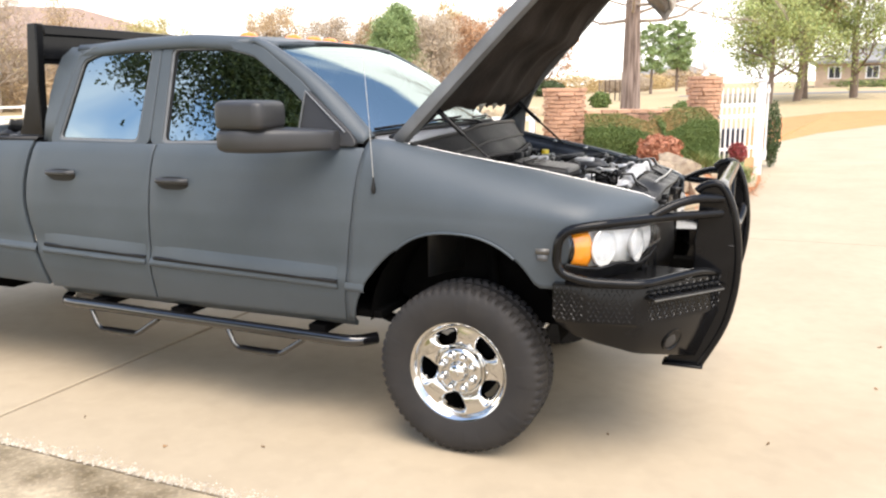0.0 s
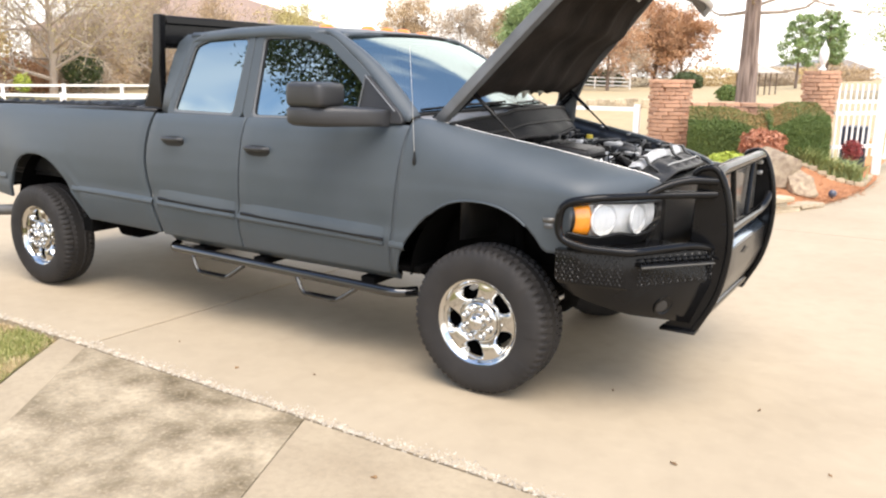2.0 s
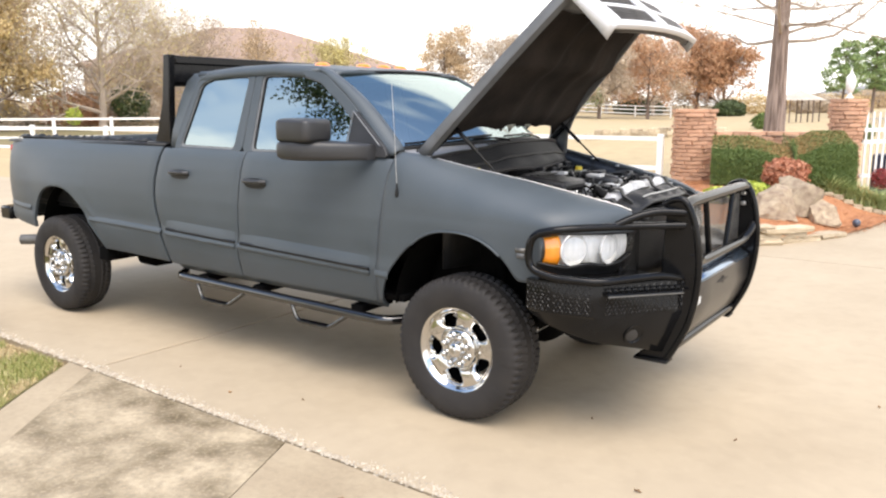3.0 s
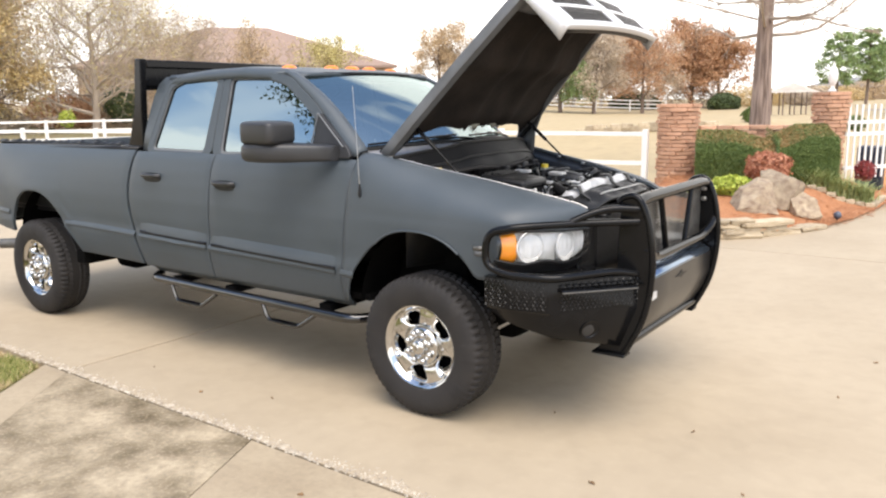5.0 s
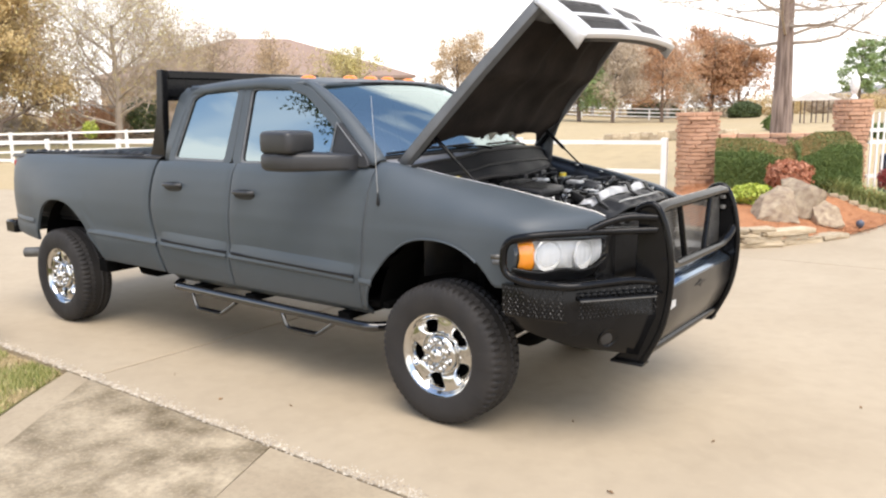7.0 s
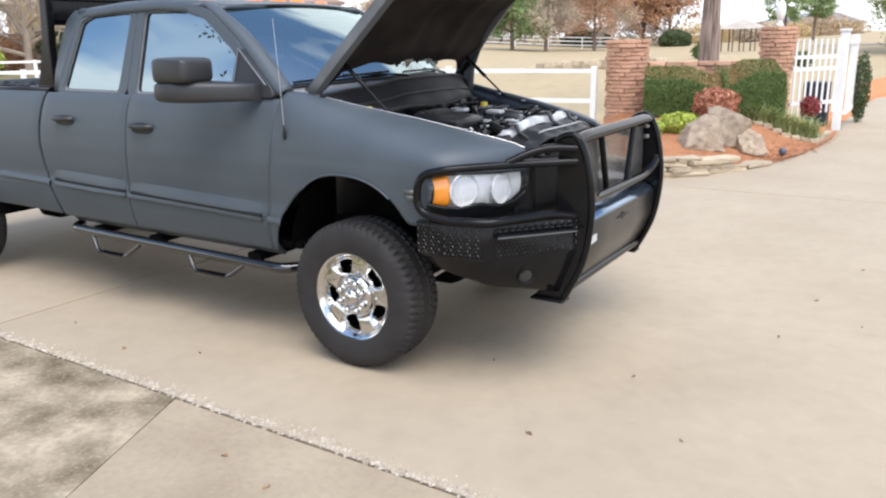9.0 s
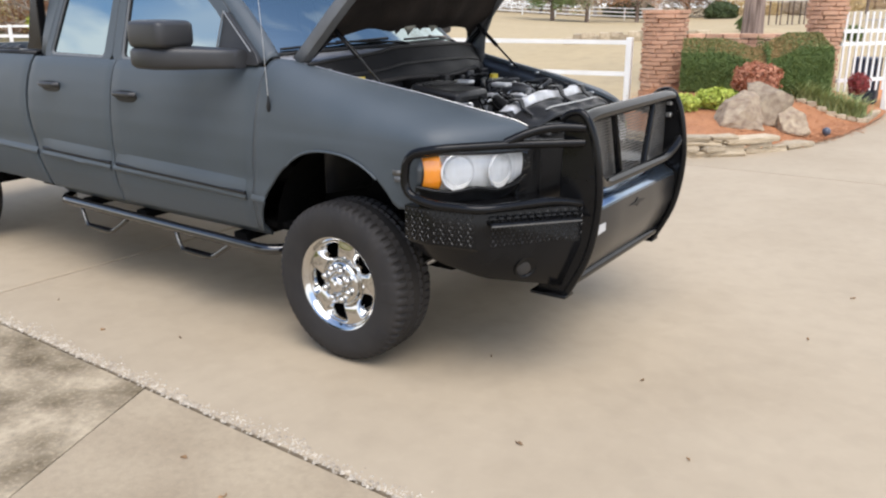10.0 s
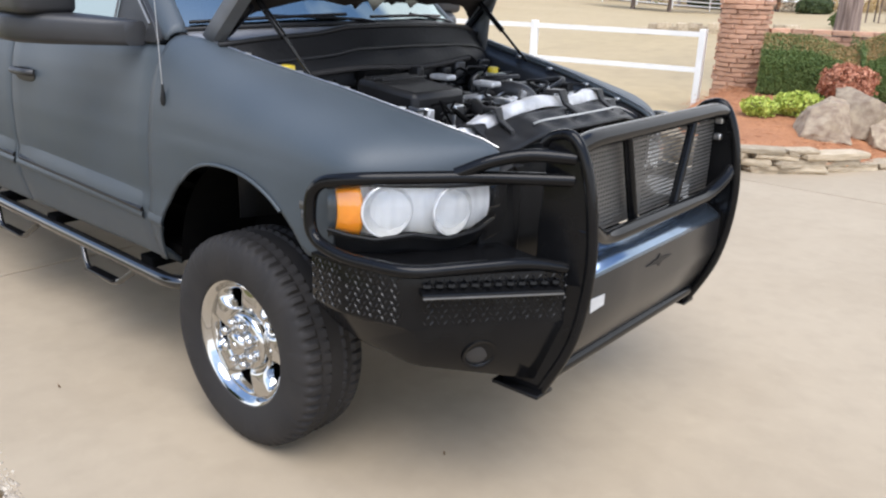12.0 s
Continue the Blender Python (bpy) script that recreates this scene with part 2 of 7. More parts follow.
BRICK = mat("orange_brown_brick", (0.54, 0.29, 0.175), 0.85, var=0.6, scale=7, tint=(0.56, 0.38, 0.27), fine=60, fine_var=0.2, bump=0.5, bump_scale=70, rnd=0.12)
MORTAR = mat("recessed_mortar", (0.42, 0.25, 0.165), 0.95, var=0.4, scale=15, bump=0.5, bump_scale=90)
STONE = mat("tan_ledge_stone", (0.50, 0.41, 0.285), 0.85, var=0.8, scale=6, tint=(0.29, 0.215, 0.13), fine=50, fine_var=0.25, bump=0.7, bump_scale=45, rnd=0.22)
ROCK = mat("brown_boulder", (0.40, 0.32, 0.22), 0.85, var=1.0, scale=3.0, tint=(0.21, 0.145, 0.10), fine=40, fine_var=0.25, bump=0.8, bump_scale=26, rnd=0.15)
CYPRESS = bark_mat("fibrous_cypress_bark", (0.34, 0.255, 0.205), (0.13, 0.09, 0.07))
BARK = mat("grey_brown_bark", (0.215, 0.16, 0.125), 0.95, var=0.6, scale=3, tint=(0.12, 0.085, 0.065), fine=18, fine_var=0.4, bump=1.0, bump_scale=14)
BARK_P = mat("pale_bark", (0.43, 0.355, 0.285), 0.95, var=0.5, scale=2, tint=(0.18, 0.14, 0.105))
ROOF = mat("brown_shingle_roof", (0.29, 0.205, 0.16), 0.9, var=0.5, scale=0.8, tint=(0.21, 0.145, 0.11), fine=6, fine_var=0.3)
ROOF_T = mat("pale_tan_roof", (0.48, 0.42, 0.35), 0.9, var=0.4, scale=1.2, fine=8, fine_var=0.25)
ROOF_G = mat("grey_shingle_roof", (0.27, 0.26, 0.25), 0.9, var=0.5, scale=0.8, fine=6, fine_var=0.3)
HOUSEBRICK = mat("tan_house_brick", (0.47, 0.35, 0.25), 0.9, var=0.4, scale=1.5, fine=9, fine_var=0.25)
ASPHALT = mat("grey_road", (0.20, 0.19, 0.175), 0.9, var=0.4, scale=0.6, fine=30, fine_var=0.2)
PANE = mat("dark_house_glass", (0.02, 0.022, 0.025), 0.1, var=0.2, scale=2)
HEDGE = leafy("hedge_leaves", (0.070, 0.118, 0.026), (0.155, 0.205, 0.05))
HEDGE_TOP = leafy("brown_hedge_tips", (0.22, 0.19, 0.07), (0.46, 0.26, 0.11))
REDLEAF = leafy("copper_red_leaves", (0.36, 0.12, 0.06), (0.56, 0.27, 0.16))
DARKRED = leafy("dark_red_leaves", (0.22, 0.03, 0.035), (0.38, 0.07, 0.06))
LIME = leafy("lime_leaves", (0.28, 0.36, 0.04), (0.54, 0.58, 0.11))
BLADE = leafy("strap_leaves", (0.16, 0.22, 0.06), (0.42, 0.45, 0.20))
GRASS = leafy("turf_blades", (0.16, 0.20, 0.04), (0.42, 0.38, 0.14))
PINE = leafy("pine_needles", (0.15, 0.23, 0.08), (0.30, 0.38, 0.15))
OAKLIGHT = leafy("yellowing_oak_leaves", (0.22, 0.29, 0.09), (0.44, 0.46, 0.17))
COLUMN = leafy("dark_conifer_leaves", (0.035, 0.065, 0.02), (0.09, 0.13, 0.04))
OAKDARK = leafy("evergreen_leaves", (0.03, 0.05, 0.015), (0.08, 0.11, 0.03))
RUST = leafy("rust_oak_leaves", (0.38, 0.18, 0.085), (0.54, 0.33, 0.18))
TANLEAF = leafy("dry_tan_leaves", (0.40, 0.29, 0.17), (0.58, 0.43, 0.26))
YELLEAF = leafy("olive_yellow_leaves", (0.38, 0.32, 0.13), (0.58, 0.50, 0.20))
OLIVE = leafy("olive_leaves", (0.42, 0.31, 0.14), (0.62, 0.46, 0.22))
TWIG = leafy("fine_twigs", (0.42, 0.34, 0.25), (0.56, 0.46, 0.35), 0.9)


# ---------------------------------------------------------------- mesh helpers
def put(name, verts, faces, material, parent=None, label="", smooth=35, thick=0.0, bevel=0.0, seg=2, out=None, kind=""):
    """One mesh object. out: the way its faces look; thick: depth behind them; bevel: rounded edges."""
    me = bpy.data.meshes.new(name)
    me.from_pydata([tuple(map(float, v)) for v in verts], [], [tuple(f) for f in faces])
    if out is not None:
        s = sum((p.normal * p.area for p in me.polygons), Vector())
        if s.dot(Vector(out)) < 0:
            me.flip_normals()
    if smooth:
        me.shade_smooth()
        me.set_sharp_from_angle(angle=radians(smooth))
    me.materials.append(material)
    ob = new(name, me)
    if thick:
        s = ob.modifiers.new("depth", "SOLIDIFY")
        s.thickness, s.offset = thick, -1
    if bevel:
        b = ob.modifiers.new("edges", "BEVEL")
        b.width, b.segments, b.limit_method, b.angle_limit = bevel, seg, "ANGLE", radians(40)
        b.harden_normals = False
    if parent is not None:
        ob.parent = parent
    if label:
        ob["label"] = label
    if kind:
        ob["kind"] = kind
    return ob


def empty(name, label, category, group="", at=(0, 0, 0), kind=""):
    ob = new(name)
    ob.location = at
    ob.empty_display_size = 0.2
    return tagged(ob, label, category, group, kind)


def grid_faces(nu, nv, loop_u=False, loop_v=False):
    f = []
    for i in range(nu if loop_u else nu - 1):
        for j in range(nv if loop_v else nv - 1):
            i2, j2 = (i + 1) % nu, (j + 1) % nv
            f.append((i * nv + j, i2 * nv + j, i2 * nv + j2, i * nv + j2))
    return f


def sheet(name, fn, us, vs, material, parent=None, **k):
    """A surface fn(u, v) over the steps us and vs."""
    return put(name, [fn(u, v) for u in us for v in vs], grid_faces(len(us), len(vs)), material, parent, **k)


def box_data(a, b):
    (x0, y0, z0), (x1, y1, z1) = a, b
    v = [(x, y, z) for x in (x0, x1) for y in (y0, y1) for z in (z0, z1)]
    return v, [(0, 1, 3, 2), (4, 6, 7, 5), (0, 4, 5, 1), (2, 3, 7, 6), (0, 2, 6, 4), (1, 5, 7, 3)]


def box(name, a, b, material, parent=None, bevel=0.006, **k):
    v, f = box_data(a, b)
    return put(name, v, f, material, parent, bevel=bevel, **k)


def smooth_path(pts, n=8):
    """A Catmull-Rom line through the points."""
    p = [Vector(q) for q in pts]
    p = [p[0] * 2 - p[1], *p, p[-1] * 2 - p[-2]]
    res = []
    for i in range(1, len(p) - 2):
        for k in range(n):
            t = k / n
            res.append(0.5 * (2 * p[i] + (p[i + 1] - p[i - 1]) * t + (2 * p[i - 1] - 5 * p[i] + 4 * p[i + 1] - p[i + 2]) * t * t + (3 * p[i] - p[i - 1] - 3 * p[i + 1] + p[i + 2]) * t**3))
    return res + [p[-2]]


def rounded_path(pts, r, n=6):
    """A polyline whose corners are rounded over the length r."""
    p = [Vector(q) for q in pts]
    res = [p[0]]
    for i in range(1, len(p) - 1):
        a, b = p[i - 1] - p[i], p[i + 1] - p[i]
        ra = min(r, a.length * 0.45), min(r, b.length * 0.45)
        s, e = p[i] + a.normalized() * ra[0], p[i] + b.normalized() * ra[1]
        for k in range(n + 1):
            t = k / n
            res.append(s * (1 - t) ** 2 + p[i] * 2 * t * (1 - t) + e * t * t)
    return res + [p[-1]]


def tube_data(path, r, n=10, base=0, cap=True):
    """A pipe along a path; r is one radius or one for each point."""
    path = [Vector(q) for q in path]
    rs = r if isinstance(r, (list, tuple)) else [r] * len(path)
    v, f = [], []
    up = None
    for i, q in enumerate(path):
        d = (path[min(i + 1, len(path) - 1)] - path[max(i - 1, 0)]).normalized()
        if up is None:
            up = d.orthogonal().normalized()
        up = (up - d * up.dot(d)).normalized()
        side = d.cross(up)
        v += [q + (up * math.cos(2 * math.pi * k / n) + side * math.sin(2 * math.pi * k / n)) * rs[i] for k in range(n)]
    m = len(path)
    f = [(base + i * n + k, base + i * n + (k + 1) % n, base + (i + 1) * n + (k + 1) % n, base + (i + 1) * n + k) for i in range(m - 1) for k in range(n)]
    if cap:
        f += [tuple(base + k for k in reversed(range(n))), tuple(base + (m - 1) * n + k for k in range(n))]
    return v, f


def tube(name, path, r, material, parent=None, n=12, **k):
    v, f = tube_data(path, r, n)
    return put(name, v, f, material, parent, smooth=50, **k)


def lathe_data(profile, n=48, axis="y", close=False):
    """Turned shape: profile of (radius, place along the axis)."""
    v = []
    for k in range(n):
        a = 2 * math.pi * k / n
        c, s = math.cos(a), math.sin(a)
        for r, h in profile:
            v.append((r * c, h, r * s) if axis == "y" else (r * c, r * s, h) if axis == "z" else (h, r * c, r * s))
    return v, grid_faces(n, len(profile), True, close)


def moved(v, d):
    return [tuple(np.add(p, d)) for p in v]


def plate(name, outline, axis, place, depth, material, parent=None, holes=(), bevel=0.004, **k):
    """A flat sheet of metal: an outline (and holes) across an axis, with a depth."""
    bm = bmesh.new()
    n = "xyz".index(axis)

    def spot(a, b):
        p = [a, b]
        p.insert(n, place)
        return p

    edges = []
    for ring in (outline, *holes):
        vs = [bm.verts.new(spot(*q)) for q in ring]
        edges += [bm.edges.new((vs[i], vs[(i + 1) % len(vs)])) for i in range(len(vs))]
    bmesh.ops.triangle_fill(bm, edges=edges, use_beauty=True, use_dissolve=False)
    g = bmesh.ops.extrude_face_region(bm, geom=bm.faces[:])
    way = [0, 0, 0]
    way[n] = depth
    bmesh.ops.translate(bm, verts=[e for e in g["geom"] if isinstance(e, bmesh.types.BMVert)], vec=way)
    bmesh.ops.recalc_face_normals(bm, faces=bm.faces[:])
    me = bpy.data.meshes.new(name)
    bm.to_mesh(me)
    bm.free()
    me.materials.append(material)
    me.shade_smooth()
    me.set_sharp_from_angle(angle=radians(30))
    ob = new(name, me)
    ob.parent = parent
    if bevel:
        b = ob.modifiers.new("edges", "BEVEL")
        b.width, b.segments, b.limit_method, b.angle_limit = bevel, 2, "ANGLE", radians(50)
    if k.get("label"):
        ob["label"] = k["label"]
    return ob


def arc(cx, cz, a, b, t0, t1, n):
    return [(cx + a * math.cos(radians(t0 + (t1 - t0) * i / n)), cz + b * math.sin(radians(t0 + (t1 - t0) * i / n))) for i in range(n + 1)]


def lerp(a, b, t):
    return a + (b - a) * t


def table(rows):
    """A curve through (x, value) rows."""
    xs, ys = zip(*rows)
    return lambda x: float(np.interp(x, xs, ys))


def spaced(a, b, n):
    return [lerp(a, b, i / (n - 1)) for i in range(n)]


def bell(x):
    return math.exp(-x * x)

# ---------------------------------------------------------------- the pickup
# x runs towards its nose, y to its left side, the front axle stands at x = 0
truck = empty("pickup_truck", "matte grey four-door pickup truck with its hood raised, parked on concrete", "pickup truck")
WHEELBASE, TYRE_R = 4.077, 0.405

door_width = table([(0.50, 0.852), (0.60, 0.892), (0.70, 0.922), (0.79, 0.938), (0.86, 0.927), (0.95, 0.935), (1.08, 0.938), (1.2, 0.930), (1.30, 0.915), (1.38, 0.892), (1.43, 0.862), (1.46, 0.845)])
swell = table([(0.5, 0.8), (0.75, 0.95), (0.95, 1.0), (1.1, 0.9), (1.25, 0.45), (1.38, 0.1), (1.45, 0.0)])


def half_width(x, z):
    """Half the body's width: flat doors, swollen over the wheels."""
    w = door_width(z) + 0.052 * bell((x - 0.05) / 0.50) * swell(z) + 0.06 * bell((x + 4.02) / 0.55) * swell(z)
    return w - 0.05 * max(0, (-4.55 - x) / 0.35) ** 2


def arch_low(x, cx, cz, a, b, sill):
    """The lower edge of a panel with a wheel arch in it."""
    u = (x - cx) / a
    return max(sill, cz + b * math.sqrt(max(0.0, 1 - abs(u) ** 2.3))) if abs(u) < 1 else sill


def arch_steps(x0, x1, cx, a, n=26):
    """Steps in x, close together where the arch is steep."""
    xs = {round(lerp(x0, x1, i / n), 4) for i in range(n + 1)}
    xs = {x for x in xs if abs(abs(x - cx) - a) > 0.03}
    for s in (-1, 1):
        xs |= {round(cx + s * a * v, 4) for v in (1.001, 0.9995, 0.996, 0.985, 0.965, 0.93, 0.88, 0.82) if x0 < cx + s * a * v < x1}
    return sorted(xs | {x0, x1})


def side_panel(name, s, xl, xr, low, high, parent, steps=None, nz=22, mat_=None, **k):
    """A body panel between two edges xl(z), xr(z), from low(x) to high(x), on side s."""
    us = steps or spaced(0, 1, 14)
    v = []
    for u in us:
        for j in range(nz):
            xm = lerp(xl(1.0), xr(1.0), u)
            z = lerp(low(xm), high(xm), j / (nz - 1))
            x = lerp(xl(z), xr(z), u)
            v.append((x, s * half_width(x, z), z))
    return put(name, v, grid_faces(len(us), nz), mat_ or PAINT, parent, thick=0.022, bevel=0.005, out=(0, s, 0), **k)


def flat(v):
    return lambda z: v


# greenhouse: the windows lie in a leaning plane
def green_y(z):
    return lerp(0.858, 0.722, (z - 1.43) / 0.49)


def pane_outline(pts, r=0.035):
    p = [Vector((*q, 0)) for q in pts]
    n, res = len(p), []
    for i in range(n):
        a, b = p[i - 1] - p[i], p[(i + 1) % n] - p[i]
        s, e = p[i] + a.normalized() * min(r, a.length * 0.45), p[i] + b.normalized() * min(r, b.length * 0.45)
        for t in (0, 0.25, 0.5, 0.75, 1):
            res.append(tuple((s * (1 - t) ** 2 + p[i] * 2 * t * (1 - t) + e * t * t).xy))
    return res


def leaning(name, outline, s, off, depth, material, parent, holes=(), bevel=0.004, label=""):
    """A plate in the windows' plane, off metres outside it."""
    ob = plate(name, outline, "y", 0.0, -depth, material, parent, holes, bevel, label=label)
    for v in ob.data.vertices:
        v.co.y = s * (green_y(v.co.z) + off + v.co.y)
    if s < 0:
        ob.data.flip_normals()
    b = bmesh.new()
    b.from_mesh(ob.data)
    bmesh.ops.recalc_face_normals(b, faces=b.faces[:])
    b.to_mesh(ob.data)
    b.free()
    return ob


REAR_WIN = [(-2.470, 1.437), (-1.890, 1.430), (-1.845, 1.918), (-2.20, 1.918), (-2.345, 1.872)]
FRONT_WIN = [(-1.722, 1.427), (-0.66, 1.445), (-0.93, 1.695), (-1.18, 1.868), (-1.36, 1.912), (-1.715, 1.918)]
REAR_FRAME = [(-2.535, 1.415), (-1.806, 1.415), (-1.786, 1.950), (-2.20, 1.950), (-2.395, 1.885)]
FRONT_FRAME = [(-1.800, 1.415), (-0.53, 1.425), (-0.58, 1.465), (-0.88, 1.735), (-1.15, 1.918), (-1.34, 1.950), (-1.780, 1.950)]


def gap_x(z):
    """The bowed rear edge of the cab."""
    return -2.605 - 0.085 * bell((z - 1.08) / 0.32)


def split_x(z):
    return -1.752 - 0.070 * (1.42 - z) / 0.82


def front_x(z):
    return table([(0.55, -0.615), (0.74, -0.585), (1.1, -0.535), (1.45, -0.490)])(z)


def door(name, s, xl, xr, frame_, win):
    x0, x1 = xl(1.0), xr(1.0)
    d = side_panel(name, s, xl, xr, flat(0.572), flat(1.425), truck, None, 40)
    d["label"] = "matte grey door with a black pull handle"
    leaning("window_frame", pane_outline(frame_, 0.05), s, 0.004, 0.03, PAINT, d, [pane_outline(win)], 0.006)
    leaning("window_seal", pane_outline([(x + (0.012 if x < (x0 + x1) / 2 else -0.012), z) for x, z in win], 0.03), s, -0.012, 0.01, PLASTIC, d, [pane_outline([(lerp(x, (x0 + x1) / 2, 0.05), lerp(z, 1.67, 0.05)) for x, z in win], 0.03)], 0)
    cx_, cz_ = sum(q[0] for q in win) / len(win), sum(q[1] for q in win) / len(win)
    leaning("window_trim", pane_outline(win), s, -0.004, 0.010, TRIMLINE, d, holes=[pane_outline([(cx_ + (x - cx_) * 0.972, cz_ + (z - cz_) * 0.965) for x, z in win])], bevel=0)
    g = leaning("window_glass", pane_outline(win), s, -0.016, 0.004, TINT, d, label="dark tinted glass that mirrors the sky", bevel=0)
    g.visible_shadow = False
    return d


def door_handle(d, s, x, z):
    """A recessed cup and a strap across it."""
    y = half_width(x, z)
    cup = [(x + 0.105 * math.cos(a) * abs(math.cos(a)) ** -0.35 if abs(math.cos(a)) > 1e-6 else x, z + 0.034 * math.sin(a)) for a in (2 * math.pi * (i + 0.5) / 20 for i in range(20))]
    plate("handle_cup", cup, "y", s * (y + 0.001), s * 0.005, PLASTIC, d, bevel=0.003)
    path = smooth_path([(x - 0.095, s * (y + 0.004), z + 0.012), (x - 0.07, s * (y + 0.03), z + 0.014), (x, s * (y + 0.036), z + 0.014), (x + 0.07, s * (y + 0.03), z + 0.014), (x + 0.095, s * (y + 0.004), z + 0.012)], 5)
    h = tube("door_handle", path, 0.016, MIRROR_P, d, 10)
    return h


for s in (-1, 1):
    rd = door("rear_door", s, gap_x, lambda z: split_x(z) - 0.005, REAR_FRAME, REAR_WIN)
    fd = door("front_door", s, lambda z: split_x(z) + 0.005, lambda z: front_x(z) - 0.006, FRONT_FRAME, FRONT_WIN)
    door_handle(rd, s, -2.40, 1.245)
    door_handle(fd, s, -1.61, 1.225)
    # rub strips along the doors
    for d, xa, xb in ((rd, -2.58, -1.83), (fd, -1.77, -0.63)):
        xs = spaced(xa, xb, 12)
        v = []
        for i, x in enumerate(xs):
            e = min(1, 5 * min(i, len(xs) - 1 - i) / (len(xs) - 1) + 0.25)
            for dz, dy in ((-0.032, -0.004), (-0.029, 0.014 * e), (-0.020, 0.0155 * e), (0.014, 0.010 * e), (0.040, 0.0)):
                z = lerp(0.872, 0.815, (x + 2.57) / 1.95) + dz
                v.append((x, s * (half_width(x, z) + dy - 0.001), z))
        rub = put("rub_strip", v, grid_faces(len(xs), 5), PAINT, d, smooth=40, out=(0, s, 0))
        low = [(x, lerp(0.872, 0.815, (x + 2.57) / 1.95) - 0.033) for x in xs]
        # dark tube draws the line of shadow and dirt below the strip
        tube("strip_seam", [(x, s * (half_width(x, z) + 0.005), z) for x, z in low], 0.0110, PLASTIC, rub, 6)
    # sill under the doors
    sheet("rocker_panel", lambda u, t: (u, s * lerp(0.81, 0.885, t) if t < 1 else s * 0.885, lerp(0.525, 0.60, t)), spaced(-2.58, -0.60, 4), [0, 0.35, 0.7, 1], PAINT, truck, thick=0.02, out=(0, s, 0))
    # box side with its wheel arch
    xs = arch_steps(-4.93, -2.632, -3.99, 0.445)
    steps = [(x + 4.93) / (4.93 - 2.632) for x in xs]
    sill = table([(-4.9, 0.735), (-4.5, 0.70), (-3.5, 0.60), (-2.48, 0.575)])
    top = table([(-4.9, 1.425), (-4.8, 1.437), (-2.48, 1.445)])
    side_panel("bed_side", s, lambda z: -4.93 + 0.0 * z, lambda z: gap_x(z) - 0.027, lambda x: arch_low(x, -3.99, 0.55, 0.445, 0.525, sill(x)), top, truck, steps, 26)
    # arch lip
    for cx, cz, a, b, off in ((-3.99, 0.55, 0.445, 0.525, 0.0), (-0.015, 0.545, 0.458, 0.515, 0.0)):
        pts = [(cx + a * abs(math.cos(t)) ** (2 / 2.3) * (1 if math.cos(t) > 0 else -1), cz + b * math.sin(t)) for t in (math.pi * i / 40 for i in range(2, 39))]
        tube("arch_lip", [(x, s * (half_width(x, z) + off - 0.006), z) for x, z in pts if z > 0.96], 0.006, PAINT, truck, 8)
        # black liner inside the arch, its colour deepened for shade
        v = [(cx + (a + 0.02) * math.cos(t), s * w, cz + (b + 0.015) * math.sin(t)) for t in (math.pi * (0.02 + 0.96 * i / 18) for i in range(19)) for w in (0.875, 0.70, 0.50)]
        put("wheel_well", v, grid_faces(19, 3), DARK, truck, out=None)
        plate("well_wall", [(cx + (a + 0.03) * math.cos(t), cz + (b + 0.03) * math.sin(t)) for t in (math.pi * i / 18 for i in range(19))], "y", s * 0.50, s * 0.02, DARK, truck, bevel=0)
    # pressed line low along the body
    for xa, xb in ((-4.90, -4.44), (-3.55, -2.645), (-2.59, -1.83), (-1.80, -0.63), (-0.585, -0.48)):
        v = []
        for x in spaced(xa, xb, 14):
            z0 = lerp(0.862, 0.748, (x + 4.95) / 4.45)
            for dz, dy in ((0.034, 0.0005), (0.014, 0.011), (0.0, 0.014), (-0.008, 0.008), (-0.013, -0.004)):
                v.append((x, s * (half_width(x, z0 + dz) + dy), z0 + dz))
        put("pressed_line", v, grid_faces(14, 5), PAINT, truck, smooth=60, out=(0, s, 0))
    # rail and inner wall of the box
    put("bed_rail", [(x, s * y, z) for x in (-4.93, -4.0, -3.2, -2.64) for y, z in ((0.865, top(x) - 0.012), (0.85, top(x) + 0.006), (0.80, top(x) + 0.008), (0.775, top(x) - 0.01), (0.770, 1.30))], grid_faces(4, 5), PLASTIC, truck, smooth=60, thick=0.01, out=(0, 0, 1))
    box("bed_wall", (-4.86, s * 0.77 - 0.012, 0.90), (-2.66, s * 0.77 + 0.012, 1.40), PLASTIC, truck)
    box("wheel_housing", (-4.45, min(s * 0.52, s * 0.76), 0.90), (-3.62, max(s * 0.52, s * 0.76), 1.12), PLASTIC, truck, bevel=0.04)
    # liner edge: a torn wavy cap over the rail
    v, f = [], []
    for i in range(60):
        x = lerp(-4.88, -2.70, i / 59)
        v += [(x, s * 0.80, top(x) + 0.014), (x, s * (0.765 - 0.01 * math.sin(i * 1.3)), top(x) + 0.034 + 0.009 * math.sin(i * 2.1) + 0.006 * math.sin(i * 0.9)), (x, s * 0.735, top(x) - 0.05)]
    put("bed_liner_edge", v, grid_faces(60, 3), PLASTIC, truck, smooth=60, thick=0.006, out=(0, 0, 1))

    # front fender, in sections from the hood's edge over the crown and down
    edge_y = table([(-0.50, 0.80), (-0.40, 0.785), (-0.1, 0.735), (0.3, 0.665), (0.6, 0.60), (0.82, 0.535)])
    edge_z = table([(-0.50, 1.462), (-0.40, 1.455), (-0.1, 1.392), (0.3, 1.318), (0.6, 1.250), (0.75, 1.212), (0.80, 1.190), (0.82, 1.165)])
